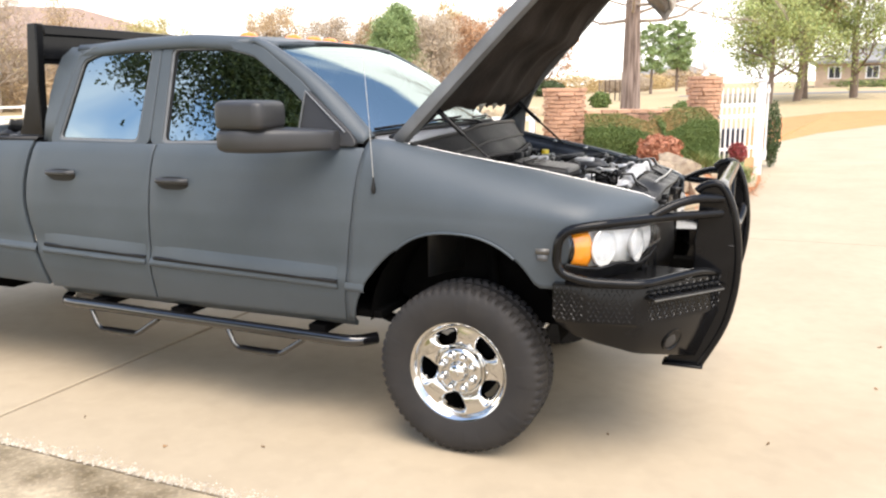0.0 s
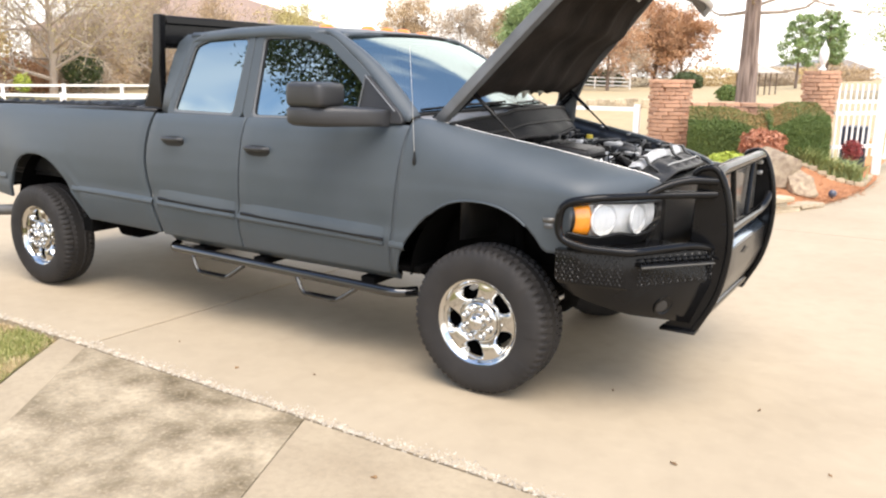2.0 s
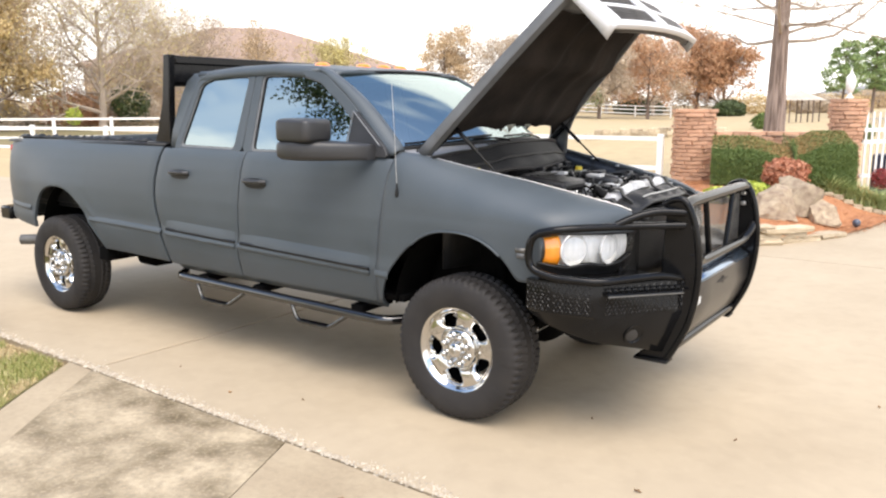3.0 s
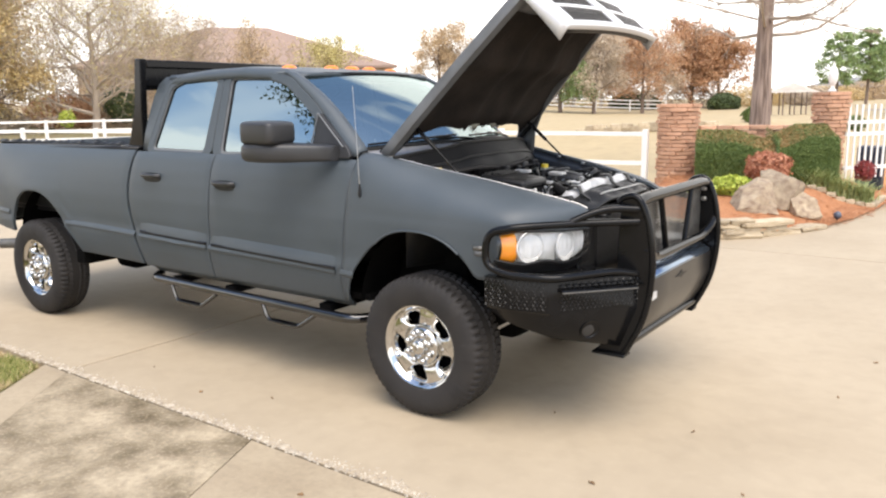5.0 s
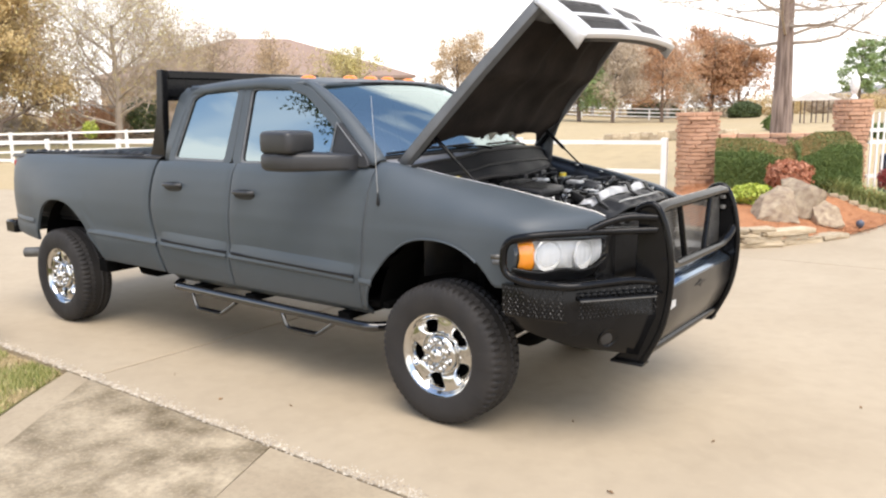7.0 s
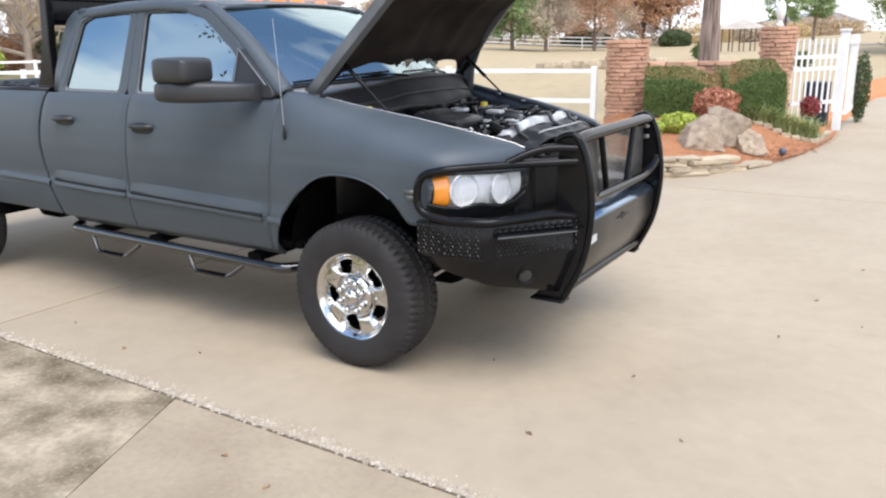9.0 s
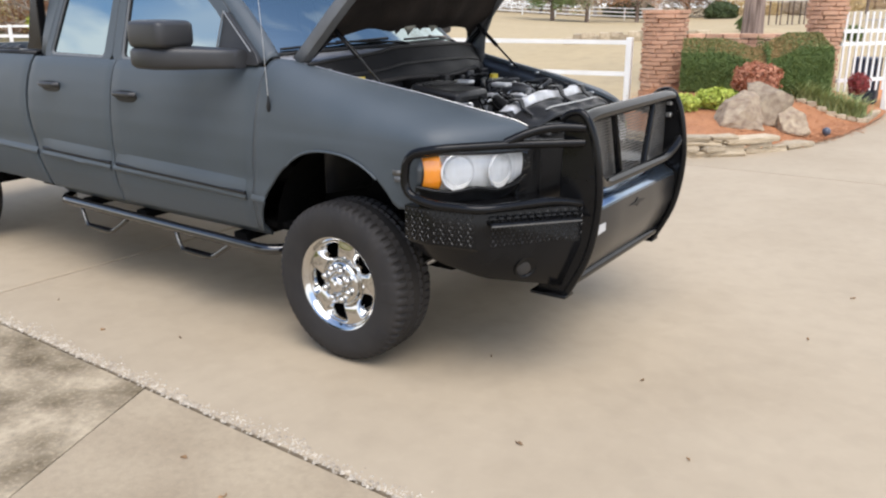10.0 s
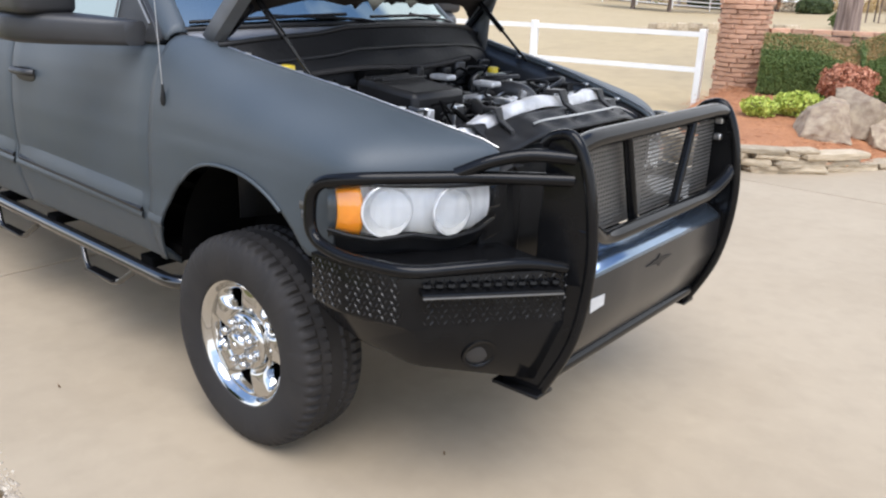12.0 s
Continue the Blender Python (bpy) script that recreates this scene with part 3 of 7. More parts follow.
    nose_y = lambda x: 0.985 - 0.44 * max(0.0, (x - 0.42) / 0.40) ** 2.1
    blend = lambda a_, b_: min(a_, b_) - max(0.05 - abs(a_ - b_), 0.0) ** 2 / 0.20
    v, xs = [], arch_steps(-0.50, 0.82, -0.015, 0.458, 40)
    for x in xs:
        low = arch_low(x, -0.015, 0.545, 0.458, 0.515, 0.572 if x < 0 else 0.84)
        lamp = min(1.0, max(0.0, (x - 0.50) / 0.015))
        low = lerp(low, lerp(1.105, 1.085, (x - 0.5) / 0.32), lamp)
        ty, tz = edge_y(x), edge_z(x)
        zc = lerp(1.13, 1.112, min(1, max(0, (x - 0.2) / 0.5)))
        zc = min(zc, tz - 0.02)
        wc = blend(half_width(x, zc), nose_y(x))
        row = [(ty - 0.025, tz - 0.012), (ty - 0.008, tz)]
        for k in range(1, 17):
            a = math.pi / 2 * k / 16
            row.append((ty + (wc - ty) * math.sin(a) ** 0.92, zc + (tz - zc) * math.cos(a) ** 1.05 + 0.0))
        for k in range(1, 15):
            z = lerp(zc, low, k / 14)
            row.append((blend(half_width(x, z), nose_y(x)), z))
        back = max(0.0, (-0.30 - x) / 0.2)
        for y, z in row:
            v.append((x + back * (front_x(z) + 0.50), s * y, z))
    fe = put("front_fender", v, grid_faces(len(xs), 32), PAINT, truck, thick=0.012, bevel=0.0, out=(0, s, 0.3), smooth=50)
    tube("fender_edge", [(x, s * (edge_y(x) - 0.012), edge_z(x) + 0.001) for x in spaced(-0.38, 0.80, 24)], 0.0024, STEEL, fe, 6, label="bare bright metal along the fender's edge")
    # small emblem on the fender, plain shapes
    for dz, w, m in ((0.0, 0.060, MESHM), (-0.028, 0.045, LINERFRAME)):
        x0 = 0.40
        v = [(x0 + dx, s * (min(half_width(x0 + dx, 1.0), nose_y(x0 + dx)) + 0.0025), 1.005 + dz + z) for dx in (-w / 2, w / 2) for z in (-0.012, 0.012)]
        put("fender_emblem", v, [(0, 1, 3, 2)], m, fe, thick=0.004, out=(0, s, 0))

# box floor, bulkhead and tailgate
box("bed_floor", (-4.9, -0.76, 0.86), (-2.66, 0.76, 0.90), PLASTIC, truck)
for i in range(9):
    box("floor_rib", (-4.86, -0.62 + 0.155 * i - 0.03, 0.899), (-2.70, -0.62 + 0.155 * i + 0.03, 0.912), PLASTIC, truck, bevel=0.004)
box("bed_bulkhead", (-2.71, -0.80, 0.70), (-2.665, 0.80, 1.43), PAINT, truck)
tg = sheet("tailgate", lambda y, z: (-4.925 - 0.022 * math.cos(y * 1.7) * (1 if 0.80 < z < 1.38 else 0.5), y, z), spaced(-0.80, 0.80, 16), [0.74, 0.78, 0.84, 1.0, 1.2, 1.34, 1.40, 1.43], PAINT, truck, thick=0.05, bevel=0.006, out=(-1, 0, 0))
box("tailgate_handle", (-4.965, -0.12, 1.28), (-4.94, 0.12, 1.36), PLASTIC, tg)
for s in (-1, 1):
    box("tail_lamp", (-4.95, s * 0.80 - 0.05, 1.02), (-4.90, s * 0.80 + 0.03, 1.38), RED, truck, bevel=0.015)
rb = box("rear_bumper", (-5.14, -0.90, 0.70), (-4.96, 0.90, 0.82), BLACK, truck, bevel=0.02)
for s in (-1, 1):
    box("bumper_bracket", (-5.0, s * 0.45 - 0.04, 0.62), (-4.5, s * 0.45 + 0.04, 0.72), DARK, rb)

def screen(u, t):
    """Windscreen: u across, t from base to top."""
    bx, bz = -0.50 + 0.25 * (1 - u * u), 1.478 + 0.030 * (1 - u * u)
    tx, tz = -1.145 + 0.10 * (1 - u * u), 1.928 + 0.018 * (1 - u * u)
    return (lerp(bx, tx, t) + 0.02 * math.sin(math.pi * t), u * lerp(0.795, 0.672, t), lerp(bz, tz, t) + 0.03 * math.sin(math.pi * t))


# cab: roof, pillars and back
def roof_z(x):
    return table([(-2.56, 1.90), (-2.50, 1.945), (-2.36, 1.975), (-2.0, 1.998), (-1.6, 2.004), (-1.3, 1.982), (-1.12, 1.945)])(x)


def roof_half(x):
    return table([(-2.56, 0.69), (-2.4, 0.718), (-1.4, 0.725), (-1.2, 0.705), (-1.12, 0.665)])(x)


v, xs = [], [-2.56, -2.53, -2.50, -2.43, -2.36, -2.2, -2.0, -1.8, -1.6, -1.45, -1.3, -1.22, -1.16, -1.12]
for x in xs:
    for k in range(25):
        u = -1 + 2 * k / 24
        a = abs(u)
        drop = 0.018 * a * a + 0.06 * max(0, (a - 0.78) / 0.22) ** 2.2
        bow = 0.085 * (1 - u * u) * max(0, (x + 1.45) / 0.33) if x > -1.45 else 0
        y = roof_half(x) * (1.02 * math.sin(u * math.pi / 2 * 0.92) / math.sin(math.pi / 2 * 0.92))
        v.append((x + bow, y, roof_z(x) - drop))
put("cab_roof", v, grid_faces(len(xs), 25), PAINT, truck, thick=0.02, out=(0, 0, 1), smooth=60)
tube("roof_front_seam", smooth_path([(-1.12 + 0.085 * (1 - u * u) + 0.004, 0.665 * u, 1.945 - 0.018 * u * u - 0.06 * max(0, (abs(u) - 0.78) / 0.22) ** 2.2) for u in spaced(-0.97, 0.97, 12)], 3), 0.009, PLASTIC, truck, 8)

for s in (-1, 1):
    # corner of the cab behind the rear door
    rows = [(1.41, -2.612, -2.53, 0.862), (1.55, -2.615, -2.505, 0.828), (1.70, -2.600, -2.46, 0.786), (1.82, -2.575, -2.42, 0.752), (1.90, -2.54, -2.38, 0.730), (1.95, -2.47, -2.28, 0.715)]
    v = []
    for z, xb, xf, y in rows:
        v += [(xf + 0.02, s * (y + 0.002), z), (xf - 0.005, s * y, z), (xb + 0.006, s * (y - 0.02), z), (xb - 0.008, s * (y - 0.07), z), (xb - 0.012, s * (y - 0.16), z)]
    put("cab_corner", v, grid_faces(len(rows), 5), PAINT, truck, thick=0.02, out=(0, s, 0), smooth=60)
    # roof rail above the doors
    sheet("roof_rail", lambda x, t: (x, s * lerp(0.722, 0.700, t), lerp(1.935, 1.962, t)), spaced(-2.40, -1.20, 8), [0, 0.5, 1], PAINT, truck, thick=0.03, out=(0, s, 0.2))
    # windscreen pillar, between the door frame and the glass
    frame_edge = smooth_path([(-0.50, 1.445, 0), (-0.59, 1.478, 0), (-0.88, 1.737, 0), (-1.15, 1.920, 0), (-1.22, 1.945, 0)], 4)
    v = []
    for i, q in enumerate(frame_edge):
        t = i / (len(frame_edge) - 1)
        lo = Vector((q.x - 0.012, s * (green_y(q.y) + 0.002), q.y - 0.004))
        hi = Vector(screen(s * 1.0, lerp(-0.02, 1.02, t))) + Vector((0.012, -s * 0.012, 0.006))
        bulge = Vector((0.10, s * 0.55, 0.45)) * 0.030
        v += [lo, lo.lerp(hi, 0.25) + bulge * 0.8, lo.lerp(hi, 0.55) + bulge, lo.lerp(hi, 0.85) + bulge * 0.6, hi]
    put("windscreen_pillar", v, grid_faces(len(frame_edge), 5), PAINT, truck, thick=0.012, out=(0.3, s, 0.3), smooth=60)
    # cab lower corner behind the rear door
    box("cab_rear_post", (-2.60, min(s * 0.60, s * 0.865), 0.60), (-2.57, max(s * 0.60, s * 0.865), 1.43), DARK, truck, bevel=0)
box("cab_back", (-2.60, -0.70, 0.60), (-2.56, 0.70, 1.47), PAINT, truck)
plate("rear_window_frame", [(-0.70, 1.46), (0.70, 1.46), (0.60, 1.90), (-0.60, 1.90)], "x", -2.58, 0.03, PAINT, truck, [[(-0.62, 1.52), (0.62, 1.52), (0.54, 1.84), (-0.54, 1.84)]])
rw = plate("rear_window", [(-0.63, 1.51), (0.63, 1.51), (0.55, 1.85), (-0.55, 1.85)], "x", -2.57, 0.006, TINT, truck, bevel=0)
rw.visible_shadow = False


ws = sheet("windshield", screen, spaced(-1, 1, 25), spaced(0, 1, 14), WIND, truck, out=(1, 0, 1), smooth=80, label="clear windshield that mirrors the bright sky")
ws.visible_shadow = False
tube("windshield_seal", [screen(u, 0) for u in spaced(-1, 1, 25)], 0.010, PLASTIC, truck, 8)
for s in (-1, 1):
    tube("windshield_seal", [screen(s, t) for t in spaced(0, 1, 12)], 0.009, PLASTIC, truck, 8)
# cabin inside
dash = sheet("dashboard", lambda y, t: (lerp(-0.30, -0.95, t) - 0.12 * abs(y), y, 1.42 + 0.05 * math.sin(math.pi * t) - (0.25 if t == 1 else 0)), spaced(-0.76, 0.76, 14), [0, 0.25, 0.5, 0.75, 0.95, 1], CABIN, truck, out=(0, 0, 1), smooth=50)
for y in (-0.42, 0.42):
    for x in (-1.45, -2.2):
        st = box("seat", (x - 0.45, y - 0.27, 0.75), (x + 0.12, y + 0.27, 1.02), CABIN, truck, bevel=0.05)
        box("seat_back", (x - 0.42, y - 0.26, 1.0), (x - 0.26, y + 0.26, 1.56), CABIN, st, bevel=0.06)
        box("headrest", (x - 0.40, y - 0.13, 1.60), (x - 0.30, y + 0.13, 1.76), CABIN, st, bevel=0.04)
box("cab_floor", (-2.56, -0.84, 0.58), (-0.45, 0.84, 0.62), DARK, truck)
box("cabin_headliner", (-2.48, -0.66, 1.90), (-1.25, 0.66, 1.915), CABIN, truck)
v, f = lathe_data([(0.165 + 0.013 * math.cos(2 * math.pi * k / 8), 0.013 * math.sin(2 * math.pi * k / 8)) for k in range(8)], 24, "x", True)
whl = put("steering_wheel", v, f, PLASTIC, truck, smooth=80)
whl.location, whl.rotation_euler = (-1.12, 0.40, 1.36), (0, radians(-30), 0)

# five amber lamps on the roof's front
ROOFAMBER = mat("orange_marker_lens", (0.86, 0.21, 0.012), 0.3, var=0.3, scale=60, tint=(0.70, 0.15, 0.01), coat=0.15)
for y in (-0.53, -0.20, 0.0, 0.20, 0.53):
    x = -1.385 + 0.10 * (1 - (y / 0.6) ** 2)
    z = roof_z(x) - 0.018 * (y / 0.7) ** 2 - 0.006
    prof = [(0.0, 0.030), (0.018, 0.029), (0.032, 0.022), (0.040, 0.010), (0.044, 0.0)]
    vv, ff = lathe_data(prof, 20, "z")
    put("roof_marker_lamp", [(x + a * 1.15, y + b * 1.45, z + c) for a, b, c in vv], ff, ROOFAMBER, truck, smooth=70, label="amber roof marker lamp", out=(0, 0, 1))

# headache rack behind the cab
rack = empty("headache_rack", "black steel headache rack behind the cab window", "")
rack.parent = truck
for s in (-1, 1):
    v = []
    for z, xa, xb in ((1.44, -2.86, -2.65), (1.50, -2.82, -2.66), (1.75, -2.73, -2.645), (2.085, -2.685, -2.615)):
        v += [(xa, s * 0.80, z), (xb, s * 0.80, z), (xb, s * 0.745, z), (xa, s * 0.745, z)]
    f = grid_faces(4, 4, False, True) + [(0, 1, 2, 3), (12, 15, 14, 13)]
    put("upright", v, f, BLACK, rack, bevel=0.006, smooth=30)
    box("foot", (-2.90, s * 0.80 - 0.03, 1.445), (-2.66, s * 0.80 + 0.03, 1.458), BLACK, rack)
box("top_bar", (-2.67, -0.745, 2.02), (-2.62, 0.745, 2.08), BLACK, rack, bevel=0.01)
box("lower_bar", (-2.69, -0.745, 1.86), (-2.65, 0.745, 1.90), BLACK, rack, bevel=0.01)
plate("rack_panel", [(-0.745, 1.88), (0.745, 1.88), (0.745, 2.05), (-0.745, 2.05)], "x", -2.66, 0.01, BLACK, rack)

# towing mirrors
for s in (-1, 1):
    m = empty("towing_mirror", "grained black towing mirror on a folding arm", "")
    m.parent = truck
    def lump(name, x0, x1, y0, y1, z0, z1, mm, power=3.2, squeeze=0.0):
        v, nu, nv = [], 28, 15
        for j in range(nv):
            t = -math.pi / 2 + math.pi * j / (nv - 1)
            for i in range(nu):
                a = 2 * math.pi * i / nu
                e = lambda c: math.copysign(abs(c) ** (2 / power), c)
                px, py, pz = e(math.cos(t)) * e(math.cos(a)), e(math.cos(t)) * e(math.sin(a)), e(math.sin(t))
                k_ = 1 - squeeze * (px + 1) / 2
                v.append((lerp(x0, x1, (px + 1) / 2), lerp(y0, y1, (py * k_ + 1) / 2), lerp(z0, z1, (pz * k_ + 1) / 2)))
        f = grid_faces(nv, nu, False, True)
        return put(name, v, f, mm, m, smooth=70)
    y0, y1 = (-1.26, -1.02) if s < 0 else (1.02, 1.26)
    lump("mirror_head", -1.064, -0.802, y0, y1, 1.516, 1.655, MIRROR_P, 6.0, 0.06)
    # lower head and arm, one tapering wedge that runs in to the door
    v = []
    for x, yc, hy, zc, hz in ((-1.058, 1.145, 0.070, 1.474, 0.036), (-1.048, 1.145, 0.104, 1.474, 0.052), (-1.02, 1.145, 0.116, 1.474, 0.058), (-0.92, 1.140, 0.116, 1.473, 0.059), (-0.82, 1.095, 0.104, 1.471, 0.057), (-0.74, 1.030, 0.086, 1.468, 0.053), (-0.67, 0.965, 0.068, 1.464, 0.049), (-0.625, 0.915, 0.045, 1.460, 0.045)):
        for k in range(24):
            a = 2 * math.pi * k / 24
            c, q = math.cos(a), math.sin(a)
            v.append((x, s * (yc + hy * math.copysign(abs(c) ** 0.5, c)), zc + hz * math.copysign(abs(q) ** 0.5, q)))
    put("mirror_arm", v, grid_faces(8, 24, False, True) + [tuple(range(24)), tuple(reversed(range(168, 192)))], MIRROR_P, m, smooth=50)
    tube("sail_trim", [(-0.862, s * (green_y(1.44) + 0.030), 1.44), (-0.842, s * (green_y(1.69) + 0.030), 1.69), (-0.60, s * (green_y(1.50) + 0.030), 1.495)], 0.005, TRIMLINE, m, 6)
    # triangular base at the window's corner
    leaning("mirror_base", pane_outline([(-0.86, 1.43), (-0.53, 1.43), (-0.57, 1.49), (-0.84, 1.70)], 0.03), s, 0.024, 0.034, MIRROR_P, m, bevel=0.008)

# whip antenna on the fender
ant = empty("antenna", "thin black whip antenna on the fender", "")
ant.parent = truck
va, fa = lathe_data([(0.0, -0.02), (0.010, -0.012), (0.012, 0.004), (0.009, 0.022), (0.006, 0.036), (0.0035, 0.060)], 14, "z")
put("antenna_base", moved(va, (-0.415, -0.945, 1.235)), fa, PLASTIC, ant)
tube("antenna_rod", [(-0.415, -0.945, 1.29), (-0.43, -0.94, 1.55), (-0.455, -0.93, 1.84)], [0.0020, 0.0016, 0.0012], STEEL, ant, 6)

# side steps
for s in (-1, 1):
    st = empty("side_step", "glossy black side step tube with hanging loops", "")
    st.parent = truck
    tube("step_tube", rounded_path([(-2.62, s * 0.76, 0.485), (-2.56, s * 0.86, 0.480), (-0.60, s * 0.86, 0.452), (-0.52, s * 0.76, 0.452)], 0.08), 0.031, STEPBLACK, st, 18)
    for xa in (-2.35, -1.38):
        tube("step_loop", rounded_path([(xa, s * 0.865, 0.455), (xa + 0.07, s * 0.885, 0.345), (xa + 0.34, s * 0.885, 0.335), (xa + 0.50, s * 0.865, 0.44)], 0.05), 0.014, STEPBLACK, st, 12)
        box("step_tread", (xa + 0.09, s * 0.885 - 0.024, 0.345), (xa + 0.34, s * 0.885 + 0.024, 0.357), BLACK, st, bevel=0.004)
    for x in (-2.3, -1.72, -0.82):
        box("step_bracket", (x - 0.05, min(s * 0.55, s * 0.85), 0.47), (x + 0.05, max(s * 0.55, s * 0.85), 0.515), DARK, st)

# ---------------------------------------------------------------- wheels
def tyre_mesh():
    half = [(0.236, 0.118), (0.243, 0.128), (0.262, 0.134), (0.290, 0.139), (0.320, 0.141), (0.350, 0.138), (0.374, 0.130), (0.388, 0.121), (0.397, 0.110), (0.401, 0.096), (0.403, 0.080), (0.404, 0.066), (0.4045, 0.060), (0.405, 0.035), (0.405, 0.027), (0.405, 0.005)]
    prof = [(r, -w) for r, w in half] + [(r, w) for r, w in reversed(half)]
    n, v = 300, []
    for k in range(n):
        a = 2 * math.pi * k / n
        for r, w in prof:
            cut = 0.0
            ph = (k * 60 / n + (0.35 if w > 0 else 0.0)) % 1.0
            if abs(w) < 0.125 and r > 0.38:
                if 0.058 < abs(w) < 0.070 or 0.025 < abs(w) < 0.03 or abs(w) < 0.006:
                    cut = 0.010
                elif abs(w) >= 0.070:
                    cut = 0.012 if ph < 0.30 else 0.0
                else:
                    cut = 0.010 if ((ph + abs(w) * 9) % 1.0) < 0.26 else 0.0
            rr = r - cut * min(1, (r - 0.375) / 0.02) if r > 0.375 else r
            # raised band and lettering-like bars of the sidewall stay as low ribs
            if 0.315 < r < 0.355 and w < 0 and (k // 11) % 3 == 0:
                w -= 0.0025
            v.append((rr * math.cos(a), w, rr * math.sin(a)))
    me = bpy.data.meshes.new("tyre")
    me.from_pydata(v, [], grid_faces(n, len(prof), True, False))
    me.shade_smooth()
    me.set_sharp_from_angle(angle=radians(32))
    me.materials.append(RUBBER)
    return me


def rim_mesh():
    """Chromed disc with five rounded slots; its outside looks to -y."""
    nr, nt = 34, 240
    rs = spaced(0.086, 0.214, nr)
    v, keep = [], []
    for r in rs:
        for k in range(nt):
            a = 2 * math.pi * k / nt
            t = (((a - radians(12)) / (2 * math.pi) * 5) % 1.0 - 0.5) * 2 * math.pi / 5
            # slot: an egg between two spokes
            px, py = r * math.sin(t) / (0.041 + 0.42 * (r - 0.162)), (r * math.cos(t) - 0.162) / 0.031
            e = (abs(px) ** 2.8 + abs(py) ** 2.8) ** (1 / 2.8)
            u = (r - 0.086) / 0.128
            spoke = 0.006 * math.cos(5 * (t + math.pi / 5)) * math.sin(math.pi * min(1, u * 1.05))
            sink = 0.034 * max(0.0, min(1.0, (1.50 - e) / 0.50)) ** 1.7
            v.append((r * math.sin(a), -(0.068 + 0.027 * u + 0.011 * math.sin(math.pi * u) + spoke * 0.8 - sink - 0.008 * bell((r - 0.118) / 0.008)), r * math.cos(a)))
            keep.append(e)
    f = [q for q in grid_faces(nr, nt, False, True) if sum(keep[i] for i in q) / 4 > 1.0]
    me = bpy.data.meshes.new("rim_disc")
    me.from_pydata(v, [], f)
    me.shade_smooth()
    me.materials.append(CHROME)
    return me


def turned(name, profile, material, n=64):
    v, f = lathe_data(profile, n)
    me = bpy.data.meshes.new(name)
    me.from_pydata(v, [], f)
    me.shade_smooth()
    me.set_sharp_from_angle(angle=radians(40))
    me.materials.append(material)
    return me


TYRE, DISC = tyre_mesh(), rim_mesh()
BARREL = turned("rim_barrel", [(0.214, -0.094), (0.219, -0.100), (0.226, -0.112), (0.233, -0.119), (0.2385, -0.122), (0.2395, -0.112)], CHROME)
# inner barrel is black where the lip is chrome: slot shade as colour
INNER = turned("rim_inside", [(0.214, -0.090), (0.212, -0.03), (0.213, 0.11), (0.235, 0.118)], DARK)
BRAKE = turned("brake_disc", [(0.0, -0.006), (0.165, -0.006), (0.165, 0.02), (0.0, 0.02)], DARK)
HUB = turned("hub_cap", [(0.0, -0.150), (0.014, -0.150), (0.016, -0.146), (0.030, -0.143), (0.040, -0.136), (0.044, -0.124), (0.046, -0.108), (0.050, -0.104), (0.086, -0.106), (0.102, -0.102), (0.110, -0.092), (0.113, -0.076), (0.114, -0.05)], CHROME)
NUT = turned("lug_nut", [(0.0, -0.040), (0.009, -0.039), (0.015, -0.034), (0.0172, -0.026), (0.0178, -0.008), (0.0215, -0.004), (0.0215, 0.004)], CHROME, 14)


def wheel(x, y, side):
    w = new("wheel")
    w.parent = truck
    w["label"] = "chrome five-slot wheel with a black tyre"
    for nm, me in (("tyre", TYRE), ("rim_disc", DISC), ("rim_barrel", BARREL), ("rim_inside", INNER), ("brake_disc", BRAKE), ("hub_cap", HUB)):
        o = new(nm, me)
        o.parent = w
    for k in range(8):
        a = 2 * math.pi * (k + 0.5) / 8
        o = new("lug_nut", NUT)
        o.parent = w
        o.location = (0.080 * math.cos(a), -0.103, 0.080 * math.sin(a))
    w.matrix_basis = pose(x, y, TYRE_R, 0, 0, 0 if side < 0 else 180)
    return w


for s in (-1, 1):
    wheel(0.0, s * 0.842, s)
    wheel(-WHEELBASE, s * 0.842, s)
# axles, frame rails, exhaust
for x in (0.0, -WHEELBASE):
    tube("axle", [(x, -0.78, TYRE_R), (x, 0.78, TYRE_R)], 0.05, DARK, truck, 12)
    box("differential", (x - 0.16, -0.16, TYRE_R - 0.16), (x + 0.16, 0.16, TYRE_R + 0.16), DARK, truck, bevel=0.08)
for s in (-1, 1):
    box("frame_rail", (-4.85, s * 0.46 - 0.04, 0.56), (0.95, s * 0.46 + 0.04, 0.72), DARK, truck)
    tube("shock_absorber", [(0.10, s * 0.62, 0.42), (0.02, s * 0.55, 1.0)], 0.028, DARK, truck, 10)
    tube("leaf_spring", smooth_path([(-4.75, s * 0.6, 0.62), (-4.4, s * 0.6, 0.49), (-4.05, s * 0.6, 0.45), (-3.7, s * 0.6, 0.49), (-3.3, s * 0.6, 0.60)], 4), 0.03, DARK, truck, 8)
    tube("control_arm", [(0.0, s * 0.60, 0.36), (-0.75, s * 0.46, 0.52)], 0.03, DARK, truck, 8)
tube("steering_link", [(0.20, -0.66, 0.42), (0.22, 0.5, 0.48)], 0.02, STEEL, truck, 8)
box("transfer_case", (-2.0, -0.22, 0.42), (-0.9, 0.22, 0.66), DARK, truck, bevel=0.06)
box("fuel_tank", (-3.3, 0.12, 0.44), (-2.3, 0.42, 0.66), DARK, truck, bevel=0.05)
